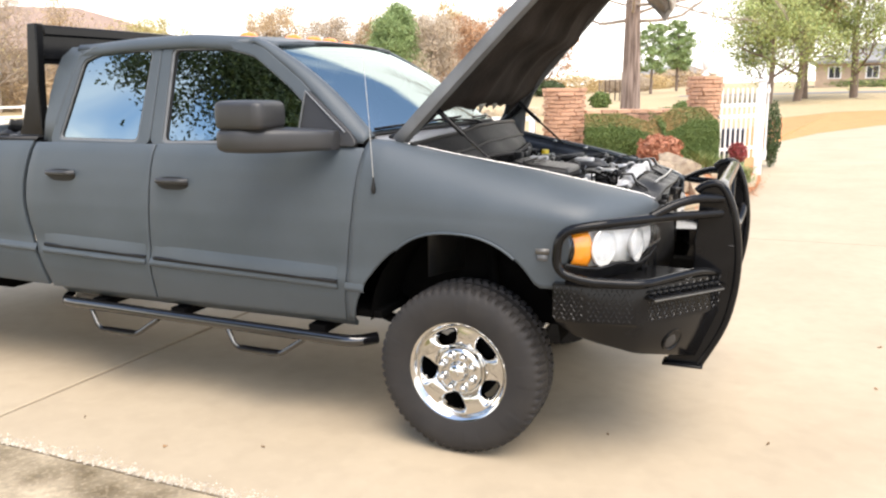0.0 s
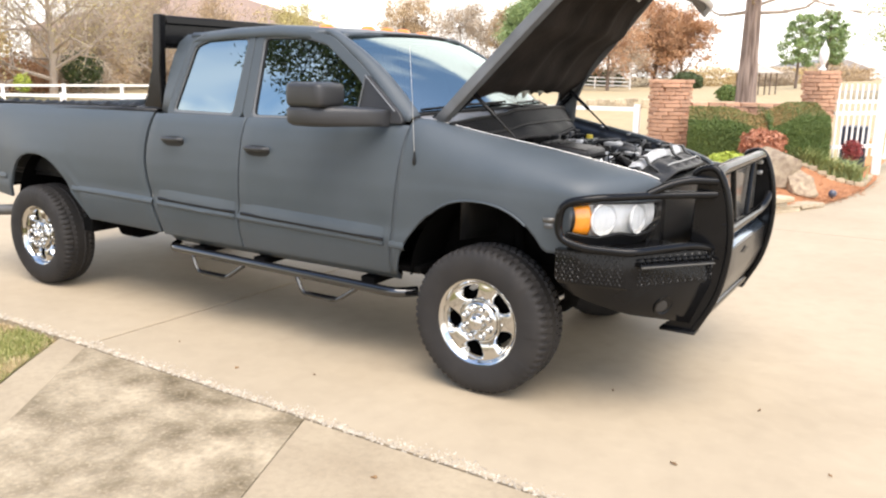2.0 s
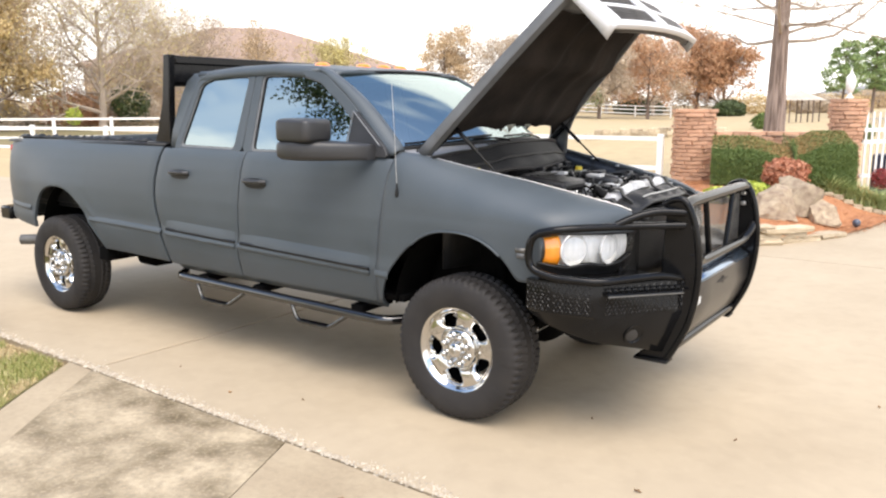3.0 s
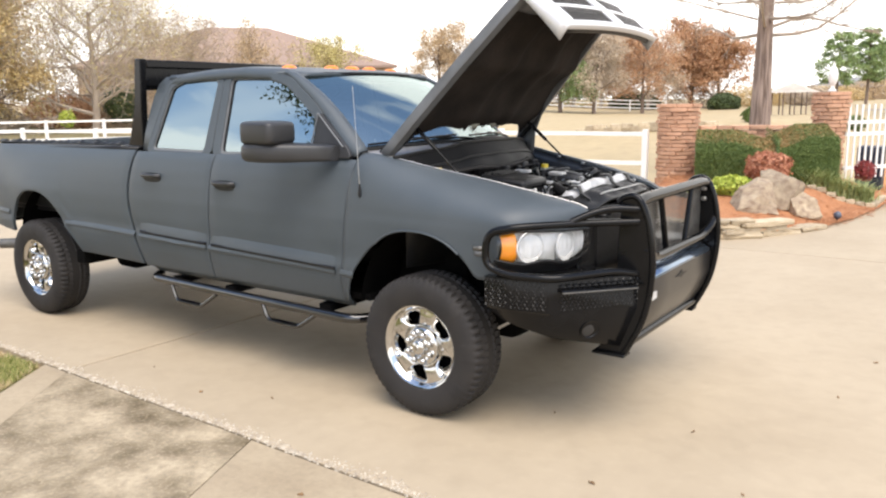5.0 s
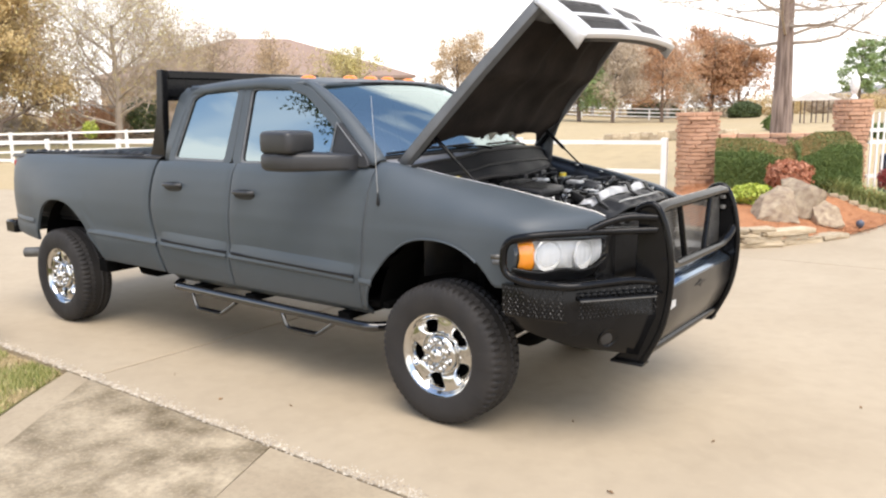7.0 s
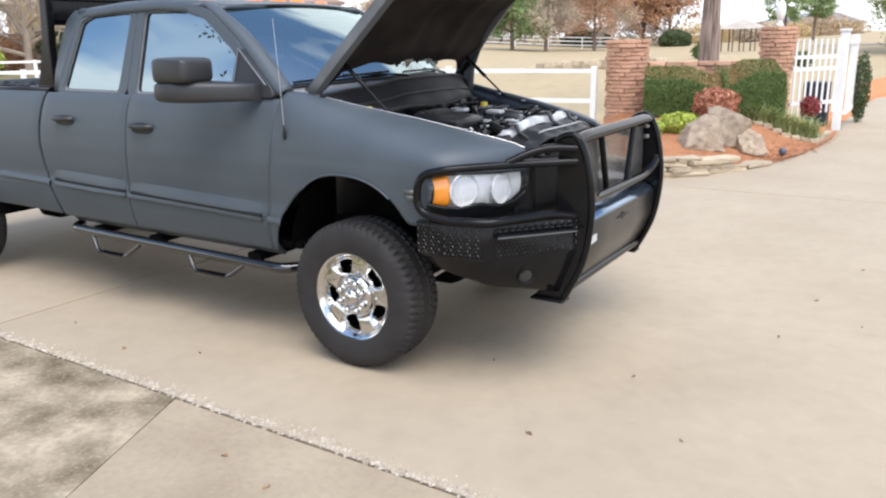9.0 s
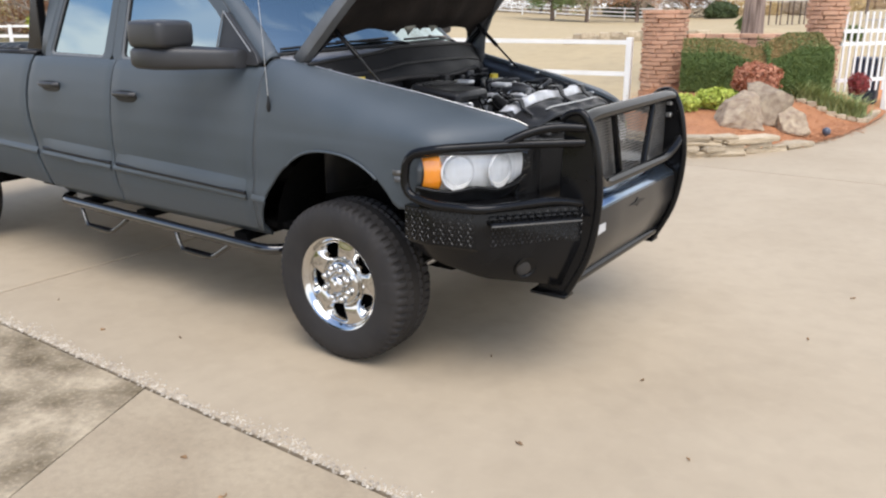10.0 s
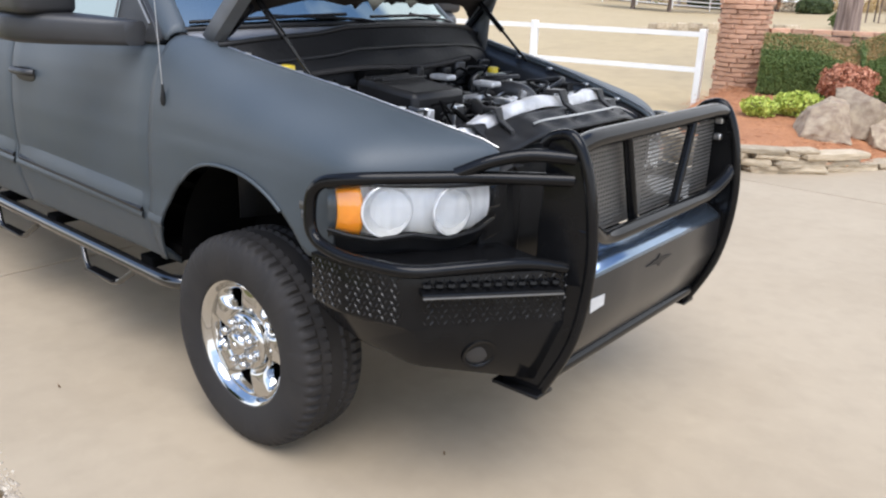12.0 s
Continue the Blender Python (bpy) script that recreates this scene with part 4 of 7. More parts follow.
tube("exhaust_tip", smooth_path([(-3.9, -0.60, 0.62), (-4.3, -0.78, 0.585), (-4.52, -0.90, 0.565), (-4.64, -0.97, 0.56)], 4), 0.045, MESHM, truck, 14)
for s in (-1, 1):
    box("mud_guard_stay", (-3.53, s * 0.86 - 0.05, 0.50), (-3.42, s * 0.86 + 0.05, 0.60), DARK, truck)

# ---------------------------------------------------------------- raised hood with the grille on its front
cover_z = table([(-0.80, 1.430), (-0.60, 1.458), (-0.44, 1.470), (-0.36, 1.480), (-0.28, 1.496), (0.0, 1.502), (0.35, 1.496), (0.55, 1.482), (0.80, 1.42)])
HINGE, OPEN = Vector((-0.395, 0, 1.47)), radians(46.5)


def hood_point(d, y, up=0.0):
    """A place on the hood: d metres in front of the hinge, up metres above its sheet."""
    c, s_ = math.cos(OPEN), math.sin(OPEN)
    return (HINGE.x + d * c - up * s_, y, HINGE.z + d * s_ + up * c)


hood = new("hood")
hood.parent = truck
hood["label"] = "matte grey hood propped wide open on gas struts"
HOOD_L = 1.20
hood_start = lambda u: 0.20 * (1 - min(1, abs(u)) ** 7)
hood_half = table([(0.0, 0.775), (0.3, 0.745), (0.7, 0.69), (1.0, 0.635), (1.20, 0.595)])


def hood_top(d, u):
    w = hood_half(d)
    crown = 0.05 * (1 - u * u) + 0.035 * bell((abs(u) - 0.42) / 0.22) - 0.02 * max(0, (abs(u) - 0.85) / 0.15)
    return hood_point(lerp(hood_start(u), HOOD_L, d / HOOD_L), u * w, crown * min(1, 0.4 + d))


sheet("hood_skin", hood_top, spaced(0, HOOD_L, 16), spaced(-1, 1, 31), PAINT, hood, thick=0.012, out=(-0.7, 0, 0.7), smooth=60)
# pressed inner frame and felt
for s in (-1, 1):
    v = []
    for d in spaced(0.0, HOOD_L, 14):
        w = hood_half(d)
        v += [hood_point(d, s * w, -0.004), hood_point(d, s * (w - 0.006), -0.05), hood_point(d, s * (w - 0.045), -0.058), hood_point(d, s * (w - 0.075), -0.03)]
    put("hood_side_frame", v, grid_faces(14, 4), LINERFRAME, hood, smooth=40, thick=0.006)
    # bent rear corner by the left hinge
    v = []
    for d, deep in ((0.50, 0.055), (0.36, 0.075), (0.24, 0.12), (0.14, 0.20), (0.07, 0.23)):
        for k in range(4):
            v.append(hood_point(d - 0.05 * k / 3, s * (0.735 - 0.045 * k / 3 - 0.03 * bell((k - 1.5) / 1.2)), -lerp(0.03, deep, k / 3)))
    if s > 0:
        put("hinge_flare", v, grid_faces(5, 4), LINERFRAME, hood, smooth=60, thick=0.008)
v = []
for d, dep in ((HOOD_L, -0.004), (HOOD_L - 0.005, -0.05), (HOOD_L - 0.10, -0.058), (HOOD_L - 0.15, -0.03)):
    v += [hood_point(d, u * hood_half(HOOD_L), dep) for u in spaced(-1, 1, 12)]
put("hood_front_frame", v, grid_faces(4, 12), LINERFRAME, hood, smooth=40, thick=0.006)


def felt(d, u):
    w = hood_half(d) - 0.045
    d = lerp(max(d, hood_start(u) + 0.02), d, min(1, max(0, (d - 0.2) / 0.3)))
    n_ = noise.noise(Vector((d * 4, u * 3, 0.3)))
    ridge = 0.022 * bell((u - 0.35) / 0.10) + 0.022 * bell((u + 0.35) / 0.10) + 0.03 * bell((d - 0.72) / 0.09) + 0.018 * bell((d - 0.30) / 0.08)
    return hood_point(d, u * w, -0.038 - ridge + 0.018 * n_)


sheet("hood_liner", felt, spaced(0.10, HOOD_L - 0.10, 40), spaced(-1, 1, 44), LINER, hood, out=(0.7, 0, -0.7), smooth=70, thick=0.004, label="dark sagging felt liner under the hood")
# torn rags of felt near the hinge; pale ones imitate bright glass showing through
for i, (u, l_) in enumerate(((-0.30, 0.07), (-0.12, 0.09), (0.05, 0.03), (0.25, 0.06))):
    y = u * 0.6
    a, b, c = hood_point(0.24, y - 0.06, -0.05), hood_point(0.24, y + 0.05, -0.05), hood_point(0.22 - l_ * 0.35, y, -0.05 - l_ * 0.22)
    put("liner_rag", [a, b, c], [(0, 1, 2)], BOTTLE if i % 2 else LINER, hood, thick=0.004)

# grille shell: it hangs from the front of the hood, square to it
G_UP = radians(-37.0)


def grille_point(h, y, outward=0.0):
    """h metres down from the hood's front edge."""
    x0, _, z0 = hood_point(HOOD_L, 0)
    c, s_ = math.cos(G_UP), math.sin(G_UP)
    return (x0 + 0.01 + h * c - outward * s_, y, z0 + h * s_ + outward * c)


GH = 0.355
grille = hood
half_g = lambda h: lerp(0.595, 0.60, h / GH) if h < 0.2 else 0.60 + 0.0 * h


def shell(ys, hs, name, m=None):
    bow = lambda y, h: 0.045 * (1 - (y / 0.6) ** 2) - 0.05 * max(0, h - 0.22)
    return sheet(name, lambda h, y: grille_point(h + 0.03 * (1 - (y / 0.62) ** 2), y, bow(y, h)), hs, ys, m or SILVERPAINT, grille, thick=0.035, bevel=0.008, out=(0.6, 0, 0.8), smooth=50)


shell(spaced(-0.60, 0.60, 25), [0, 0.02, 0.045], "grille_top_bar")
shell(spaced(-0.60, 0.60, 25), [0.165, 0.18, 0.195], "grille_cross_bar")
shell(spaced(-0.60, 0.60, 25), [0.31, 0.335, GH], "grille_bottom_bar")
for y in (-0.56, 0.56):
    shell(spaced(y - 0.045, y + 0.045, 4), spaced(0.045, 0.31, 7), "grille_end_bar")
shell(spaced(-0.05, 0.05, 4), spaced(0.045, 0.31, 7), "grille_centre_bar")
# dark openings with fine vertical slats
shell(spaced(-0.56, 0.56, 15), spaced(0.03, 0.33, 4), "grille_backing", PLASTIC).location = (-0.02, 0, -0.03)
for h0, h1 in ((0.045, 0.165), (0.195, 0.31)):
    for i in range(36):
        y = -0.53 + 1.06 * i / 35
        if abs(y) < 0.055:
            continue
        a, b = grille_point(h0 + 0.03 * (1 - (y / 0.62) ** 2), y, 0.035 * (1 - (y / 0.6) ** 2)), grille_point(h1 + 0.03 * (1 - (y / 0.62) ** 2), y, 0.035 * (1 - (y / 0.6) ** 2) - 0.01)
        tube("grille_slat", [a, b], 0.004, MIRROR_P, grille, 6)
for s in (-1, 1):
    v = []
    for h in spaced(0.0, GH, 8):
        dp = lerp(0.05, 0.10, (h / GH) ** 1.5)
        v += [grille_point(h, s * 0.60, 0.0 - 0.05 * max(0, h - 0.22)), grille_point(h, s * 0.612, -0.03), grille_point(h, s * 0.612, -dp)]
    put("grille_side", v, grid_faces(8, 3), SILVERPAINT, grille, smooth=50, thick=0.012, out=(0, s, 0))
    # hinge arm and gas strut
    tube("hood_hinge", rounded_path([(-0.36, s * 0.735, 1.36), (-0.44, s * 0.735, 1.47), hood_point(0.02, s * 0.71, -0.04), hood_point(0.20, s * 0.69, -0.06)], 0.05), 0.016, BLACK, truck, 8)
    a, b = Vector((0.075, s * 0.655, 1.345)), Vector(hood_point(0.215, s * 0.655, -0.045))
    st = tube("gas_strut", [a, a.lerp(b, 0.56)], 0.0065, BLACK, truck, 8)
    tube("strut_body", [a.lerp(b, 0.52), b], 0.0125, BLACK, st, 10)
# cowl grille, wipers and the black cover before the windshield
sheet("cowl_panel", lambda y, t: (lerp(-0.50 + 0.25 * (1 - (y / 0.80) ** 2), -0.32 + 0.16 * (1 - (y / 0.8) ** 2), t), y, lerp(1.472 + 0.030 * (1 - (y / 0.8) ** 2), cover_z(y) - 0.002, t) - 0.006 * math.sin(math.pi * t)), spaced(-0.79, 0.79, 30), spaced(0, 1, 6), COWLGREY, truck, thick=0.008, out=(0, 0, 1), smooth=60)
for ua, ub in ((-0.97, -0.20), (-0.05, 0.74)):
    blade = [Vector(screen(u, 0.03 + 0.02 * (u - ua) / (ub - ua))) + Vector((0.010, 0, 0.009)) for u in spaced(ua, ub, 9)]
    wp = tube("wiper_arm", smooth_path([Vector(screen(ub + 0.16, -0.06)) + Vector((0.012, 0, 0.010)), Vector(screen(ub + 0.06, 0.0)) + Vector((0.012, 0, 0.014)), Vector(screen(lerp(ua, ub, 0.45), 0.045)) + Vector((0.012, 0, 0.014))], 5), [0.008] * 6 + [0.006] * 5, BLACK, truck, 8)
    tube("wiper_blade", blade, 0.007, BLACK, wp, 8)

# ---------------------------------------------------------------- engine bay
COWLM = mat("black_cowl_cover", (0.007, 0.007, 0.0075), 0.5, var=0.5, scale=10, tint=(0.010, 0.010, 0.010), bump=0.2, bump_scale=60, spec=0.16)
before = set(scene.collection.objects)
cover_x = lambda y: -0.33 + 0.16 * (1 - (y / 0.8) ** 2)
sheet("cowl_cover", lambda y, t: (cover_x(y) + table([(0, 0), (0.15, 0.035), (0.4, 0.07), (0.7, 0.12), (1, 0.13)])(t), y, cover_z(y) - table([(0, 0), (0.15, 0.004), (0.4, 0.06), (0.7, 0.13), (1, 0.30)])(t) + 0.008 * math.sin(22 * y) * (t > 0.5)), spaced(-0.79, 0.79, 60), [0, 0.08, 0.15, 0.25, 0.4, 0.55, 0.7, 0.85, 1], COWLM, truck, smooth=50, thick=0.01, out=(1, 0, 0.4))
tube("cowl_seal", [(cover_x(y) + 0.03, y, cover_z(y) + 0.002) for y in spaced(-0.78, 0.78, 40)], 0.011, PLASTIC, truck, 8)
sheet("firewall", lambda y, t: (cover_x(y) + 0.11, y, lerp(1.24, 0.80, t)), spaced(-0.78, 0.78, 20), [0, 0.5, 1], PLASTIC, truck, smooth=50, thick=0.01, out=(1, 0, 0))
for s in (-1, 1):
    sheet("inner_fender", lambda x, t: (x, s * lerp(edge_y(x) - 0.03, edge_y(x) - 0.15, min(1, t * 3)), edge_z(x) - 0.02 - 0.35 * t ** 1.3), spaced(-0.36, 0.80, 14), spaced(0, 1, 7), PLASTIC, truck, smooth=50, thick=0.008, out=(0, -s, 0.3))
    for x in (-0.22, 0.02, 0.22, 0.44, 0.62):
        box("fender_bolt", (x - 0.012, s * (edge_y(x) - 0.045) - 0.012, edge_z(x) - 0.018), (x + 0.012, s * (edge_y(x) - 0.045) + 0.012, edge_z(x) - 0.004), STEEL, truck, bevel=0.004)
eng = box("engine_block", (-0.20, -0.28, 0.70), (0.50, 0.28, 1.17), DARK, truck, bevel=0.05)
rng = random.Random(5)
box("valve_cover", (-0.16, -0.13, 1.15), (0.46, 0.13, 1.235), PLASTIC, eng, bevel=0.03)
for i in range(6):
    box("injector_cover", (-0.13 + 0.098 * i, -0.06, 1.232), (-0.06 + 0.098 * i, 0.06, 1.262), ALU if i % 3 == 1 else PLASTIC, eng, bevel=0.012)
tube("intake_horn", smooth_path([(0.44, 0.20, 1.10), (0.42, 0.18, 1.24), (0.30, 0.16, 1.265), (0.16, 0.18, 1.20)], 6), 0.042, MIRROR_P, eng, 14)
tube("boost_pipe", smooth_path([(0.50, 0.12, 1.05), (0.56, 0.20, 1.18), (0.50, 0.42, 1.21), (0.56, 0.52, 1.05)], 6), 0.034, MIRROR_P, eng, 14)
tube("turbo_pipe", smooth_path([(0.10, -0.22, 1.18), (0.22, -0.27, 1.22), (0.36, -0.22, 1.215), (0.44, -0.05, 1.22)], 6), 0.040, PLASTIC, eng, 14)
# air box
ab = put("air_box", *(lambda v, f: ([(x, y, z - (0.03 if x > 0.2 and z > 1.2 else 0)) for x, y, z in v], f))(*box_data((0.08, -0.455, 1.02), (0.38, -0.175, 1.285))), PLASTIC, truck, bevel=0.022, label="ribbed black air filter box")
for i in range(6):
    box("air_box_rib", (0.10 + 0.046 * i, -0.435, 1.283 - (0.018 + 0.0045 * i if i > 2 else 0.004)), (0.112 + 0.046 * i, -0.195, 1.292 - (0.018 + 0.0045 * i if i > 2 else 0.004)), PLASTIC, ab, bevel=0.003)
for x, y in ((0.14, -0.175), (0.32, -0.175)):
    box("air_box_clip", (x - 0.012, y - 0.004, 1.18), (x + 0.012, y + 0.012, 1.24), STEEL, ab, bevel=0.003)
# batteries and bottles
bt = box("battery", (0.44, -0.52, 0.98), (0.58, -0.30, 1.12), PLASTIC, truck, bevel=0.012)
for y in (-0.48, -0.36):
    box("battery_terminal", (0.47, y - 0.018, 1.118), (0.51, y + 0.018, 1.14), STEEL, bt, bevel=0.006)
b2 = box("battery", (0.20, 0.34, 0.98), (0.44, 0.56, 1.20), PLASTIC, truck, bevel=0.012)
for y in (0.38, 0.50):
    box("battery_terminal", (0.24, y - 0.018, 1.198), (0.28, y + 0.018, 1.222), STEEL, b2, bevel=0.006)


def cap(at, r, m, parent, h=0.035):
    v, f = lathe_data([(0, h), (r * 0.9, h), (r, h * 0.85), (r, 0.0)], 18, "z")
    v = [(x * (1.03 if k % 2 else 1.0), y, z) for k, (x, y, z) in enumerate(v)]
    return put("cap", moved(v, at), f, m, parent, out=(0, 0, 1), label="yellow filler cap" if m is YELLOW else "")


wb = box("washer_bottle", (-0.17, -0.68, 1.17), (-0.03, -0.57, 1.275), BOTTLE, truck, bevel=0.025)
cap((-0.10, -0.625, 1.283), 0.030, YELLOW, wb, 0.04)
cb = box("brake_reservoir", (-0.08, 0.44, 1.18), (0.07, 0.55, 1.245), BOTTLE, truck, bevel=0.025)
cap((0.0, 0.495, 1.243), 0.026, YELLOW, cb, 0.026)
vb, fb = lathe_data([(0.0, 0.0), (0.11, 0.0), (0.125, 0.015), (0.12, 0.05), (0.06, 0.085), (0.0, 0.09)], 28, "x")
put("brake_booster", moved(vb, (-0.15, 0.42, 1.20)), fb, DARK, truck)
tube("coolant_hose", smooth_path([(0.50, -0.10, 1.10), (0.42, -0.17, 1.20), (0.54, -0.24, 1.17), (0.64, -0.22, 1.12)], 6), 0.026, PLASTIC, truck, 12)
for i in range(64):
    x, y = rng.uniform(-0.12, 0.55), rng.uniform(-0.5, 0.54)
    z = rng.uniform(1.15, 1.235)
    pts = [(x, y, z - 0.06)]
    for _ in range(4):
        x, y = x + rng.uniform(-0.11, 0.13), y + rng.uniform(-0.13, 0.13)
        pts.append((max(-0.12, min(0.58, x)), max(-0.50, min(0.55, y)), z + rng.uniform(-0.03, 0.03)))
    tube("wiring_loom" if i % 3 else "fuel_line", smooth_path(pts, 5), rng.choice((0.004, 0.006, 0.009, 0.013)), rng.choice((PLASTIC, PLASTIC, DARK, RUBBER, PLASTIC, STEEL)), truck, 8)
for i in range(34):
    x, y = rng.uniform(-0.12, 0.54), rng.choice((-1, 1)) * rng.uniform(0.10, 0.54)
    w, d_, hh = rng.uniform(0.012, 0.045), rng.uniform(0.012, 0.045), rng.uniform(1.15, 1.24)
    nm = rng.choice(("relay_box", "sensor_housing", "bracket", "connector"))
    ob = box(nm, (x - w, y - d_, hh - rng.uniform(0.05, 0.14)), (x + w, y + d_, hh), rng.choice((PLASTIC, PLASTIC, PLASTIC, DARK, DARK, ALU, STEEL)), truck, bevel=0.005)
for i in range(18):
    x, y, z = rng.uniform(-0.08, 0.52), rng.uniform(-0.5, 0.5), rng.uniform(1.16, 1.235)
    vv, ff = lathe_data([(0.0, 0.02), (0.008, 0.02), (0.016, 0.014), (0.018, -0.05)], 10, "z")
    put("hose_fitting", moved(vv, (x, y, z)), ff, rng.choice((STEEL, ALU, PLASTIC, PLASTIC)), truck)
for i in range(30):
    y = rng.uniform(-0.66, 0.62)
    x0, z0 = cover_x(y) + rng.uniform(0.10, 0.20), rng.uniform(1.16, 1.27)
    pts = [(x0 + rng.uniform(-0.02, 0.04), y + k * rng.uniform(0.05, 0.11), z0 + rng.uniform(-0.03, 0.03)) for k in range(4)]
    pts = [(x, max(-0.66, min(0.64, y_)), z) for x, y_, z in pts]
    tube("heater_hose" if i % 4 == 0 else "wiring_loom", smooth_path(pts, 5), rng.choice((0.005, 0.007, 0.010, 0.016)), rng.choice((PLASTIC, RUBBER, DARK, DARK)), truck, 8)
for i in range(14):
    y = rng.uniform(-0.6, 0.6)
    x0, z0, w = cover_x(y) + rng.uniform(0.10, 0.17), rng.uniform(1.20, 1.30), rng.uniform(0.015, 0.045)
    box("relay_box" if i % 2 else "sensor_housing", (x0 - 0.03, y - w, z0 - 0.10), (x0 + 0.03, y + w, z0), rng.choice((PLASTIC, DARK, PLASTIC, MIRROR_P)), truck, bevel=0.008)
tv, tf = lathe_data([(0.0, 0.07), (0.03, 0.07), (0.055, 0.05), (0.075, 0.0), (0.07, -0.05), (0.045, -0.07), (0.04, -0.11)], 24, "x")
put("turbo_housing", moved(tv, (0.0, -0.20, 1.20)), tf, DARK, truck, smooth=60)
# pleats and clips over the cover before the windshield
tube("cover_rib", [(cover_x(y) + 0.088, y, cover_z(y) - 0.078) for y in spaced(-0.7, 0.7, 30)], 0.007, PLASTIC, truck, 6)
tube("vacuum_hose", smooth_path([(cover_x(-0.6) + 0.13, -0.6, 1.32), (cover_x(-0.3) + 0.14, -0.3, 1.35), (cover_x(0) + 0.14, 0.05, 1.34), (cover_x(0.4) + 0.14, 0.4, 1.36)], 6), 0.012, RUBBER, truck, 8)
box("wiper_motor", (-0.10, -0.30, 1.24), (0.0, -0.12, 1.34), DARK, truck, bevel=0.02)
for x, y, z in ((0.10, 0.02, 1.25), (0.36, -0.02, 1.25), (0.50, 0.30, 1.19)):
    box("bracket", (x - 0.05, y - 0.03, z), (x + 0.05, y + 0.03, z + 0.022), ALU, truck, bevel=0.008)
tube("oil_dipstick", smooth_path([(0.28, 0.16, 1.10), (0.30, 0.18, 1.24), (0.33, 0.18, 1.26)], 4), 0.006, STEEL, truck, 6)

# radiator support: pale bar across the nose, black shroud before it
rs_ = sheet("radiator_support", lambda y, t: (0.61 + 0.06 * (1 - (y / 0.6) ** 2) + lerp(-0.042, 0.030, t) * (1 - 0.45 * abs(math.sin(9 * y)) + 0.15 * math.sin(31 * y)), y, 1.245 - 0.10 * max(0, (abs(y) - 0.24) / 0.30) ** 1.4 - 0.035 * max(0, 2 * t - 1) ** 2 - 0.008 * math.sin(16 * y)), spaced(-0.56, 0.56, 36), spaced(0, 1, 9), ALU, truck, thick=0.03, bevel=0.006, out=(0, 0, 1), smooth=60, label="scuffed silver bar above the radiator")
sag = lambda y: 0.10 * max(0, (abs(y) - 0.24) / 0.30) ** 1.4
tray = sheet("support_tray", lambda y, t: (0.645 + 0.06 * (1 - (y / 0.6) ** 2) + 0.125 * t, y, 1.212 - sag(y) * 0.8 - 0.050 * t + 0.007 * math.sin(40 * y) * (0.2 < t < 0.8)), spaced(-0.55, 0.55, 46), [0, 0.12, 0.3, 0.5, 0.7, 0.88, 1], PLASTIC, truck, thick=0.012, out=(0, 0, 1), smooth=30, label="black plastic tray over the radiator")
tube("tray_seam", [(0.665 + 0.06 * (1 - (y / 0.6) ** 2) + 0.06, y, 1.196 - sag(y) * 0.8) for y in spaced(-0.30, 0.50, 24)], 0.004, STEEL, tray, 6)


def support_bracket(y, w, rise_, lean_):
    """A folded black bracket that stands on the bar and steps down before it."""
    x, z = 0.60 + 0.06 * (1 - (y / 0.6) ** 2), 1.238 - sag(y)
    rows = [(x - 0.03, z - 0.01), (x - 0.02, z + 0.012 + rise_), (x + 0.035, z + 0.014 + rise_), (x + 0.055, z - 0.012), (x + 0.105, z - 0.040), (x + 0.13, z - 0.12)]
    v = [(px, y + k * w * (1 - 0.18 * i) + lean_ * i, pz) for i, (px, pz) in enumerate(rows) for k in (-1, -0.4, 0.4, 1)]
    put("support_bracket", v, grid_faces(len(rows), 4), PLASTIC, rs_, thick=0.010, bevel=0.003, smooth=25, out=(0.3, 0, 1))


for y, w, rise_, lean_ in ((-0.46, 0.050, 0.0, 0.006), (-0.36, 0.032, 0.012, -0.004), (-0.02, 0.040, 0.020, 0.005), (0.30, 0.034, 0.010, -0.006), (0.44, 0.045, 0.004, -0.008)):
    support_bracket(y, w, rise_, lean_)
box("hood_latch", (0.69, -0.045, 1.13), (0.75, 0.045, 1.20), BLACK, rs_, bevel=0.012)
box("radiator", (0.58, -0.50, 0.66), (0.64, 0.50, 1.18), DARK, truck)
sh = sheet("grille_shroud", lambda y, t: (0.74 + 0.05 * (1 - (y / 0.6) ** 2) + 0.03 * t, y, lerp(1.17, 0.78, t)), spaced(-0.56, 0.56, 16), spaced(0, 1, 5), PLASTIC, truck, thick=0.02, out=(1, 0, 0), smooth=50)
for s in (-1, 1):
    put("shroud_horn", [(0.70, s * 0.54, 1.0), (0.80, s * 0.50, 1.0), (0.82, s * 0.46, 1.13), (0.74, s * 0.52, 1.20), (0.70, s * 0.56, 1.0), (0.80, s * 0.54, 1.0), (0.80, s * 0.52, 1.10), (0.72, s * 0.56, 1.17)], [(0, 1, 2, 3), (4, 7, 6, 5), (0, 4, 5, 1), (1, 5, 6, 2), (2, 6, 7, 3), (3, 7, 4, 0)], PLASTIC, sh, bevel=0.006)
    for k in range(4):
        box("condenser_bracket", (0.74 + 0.01 * k, s * (0.16 + 0.09 * k) - 0.02, 1.12), (0.82, s * (0.16 + 0.09 * k) + 0.02, 1.16 - 0.012 * k), PLASTIC, sh, bevel=0.008)

for o in set(scene.collection.objects) - before:
    if o.parent is truck and o.name.split(".")[0] not in ("inner_fender", "fender_bolt", "grille_shroud", "radiator", "cowl_cover", "firewall", "engine_block", "cover_rib", "cowl_seal", "wiper_motor", "vacuum_hose"):
        o.location.z += 0.05

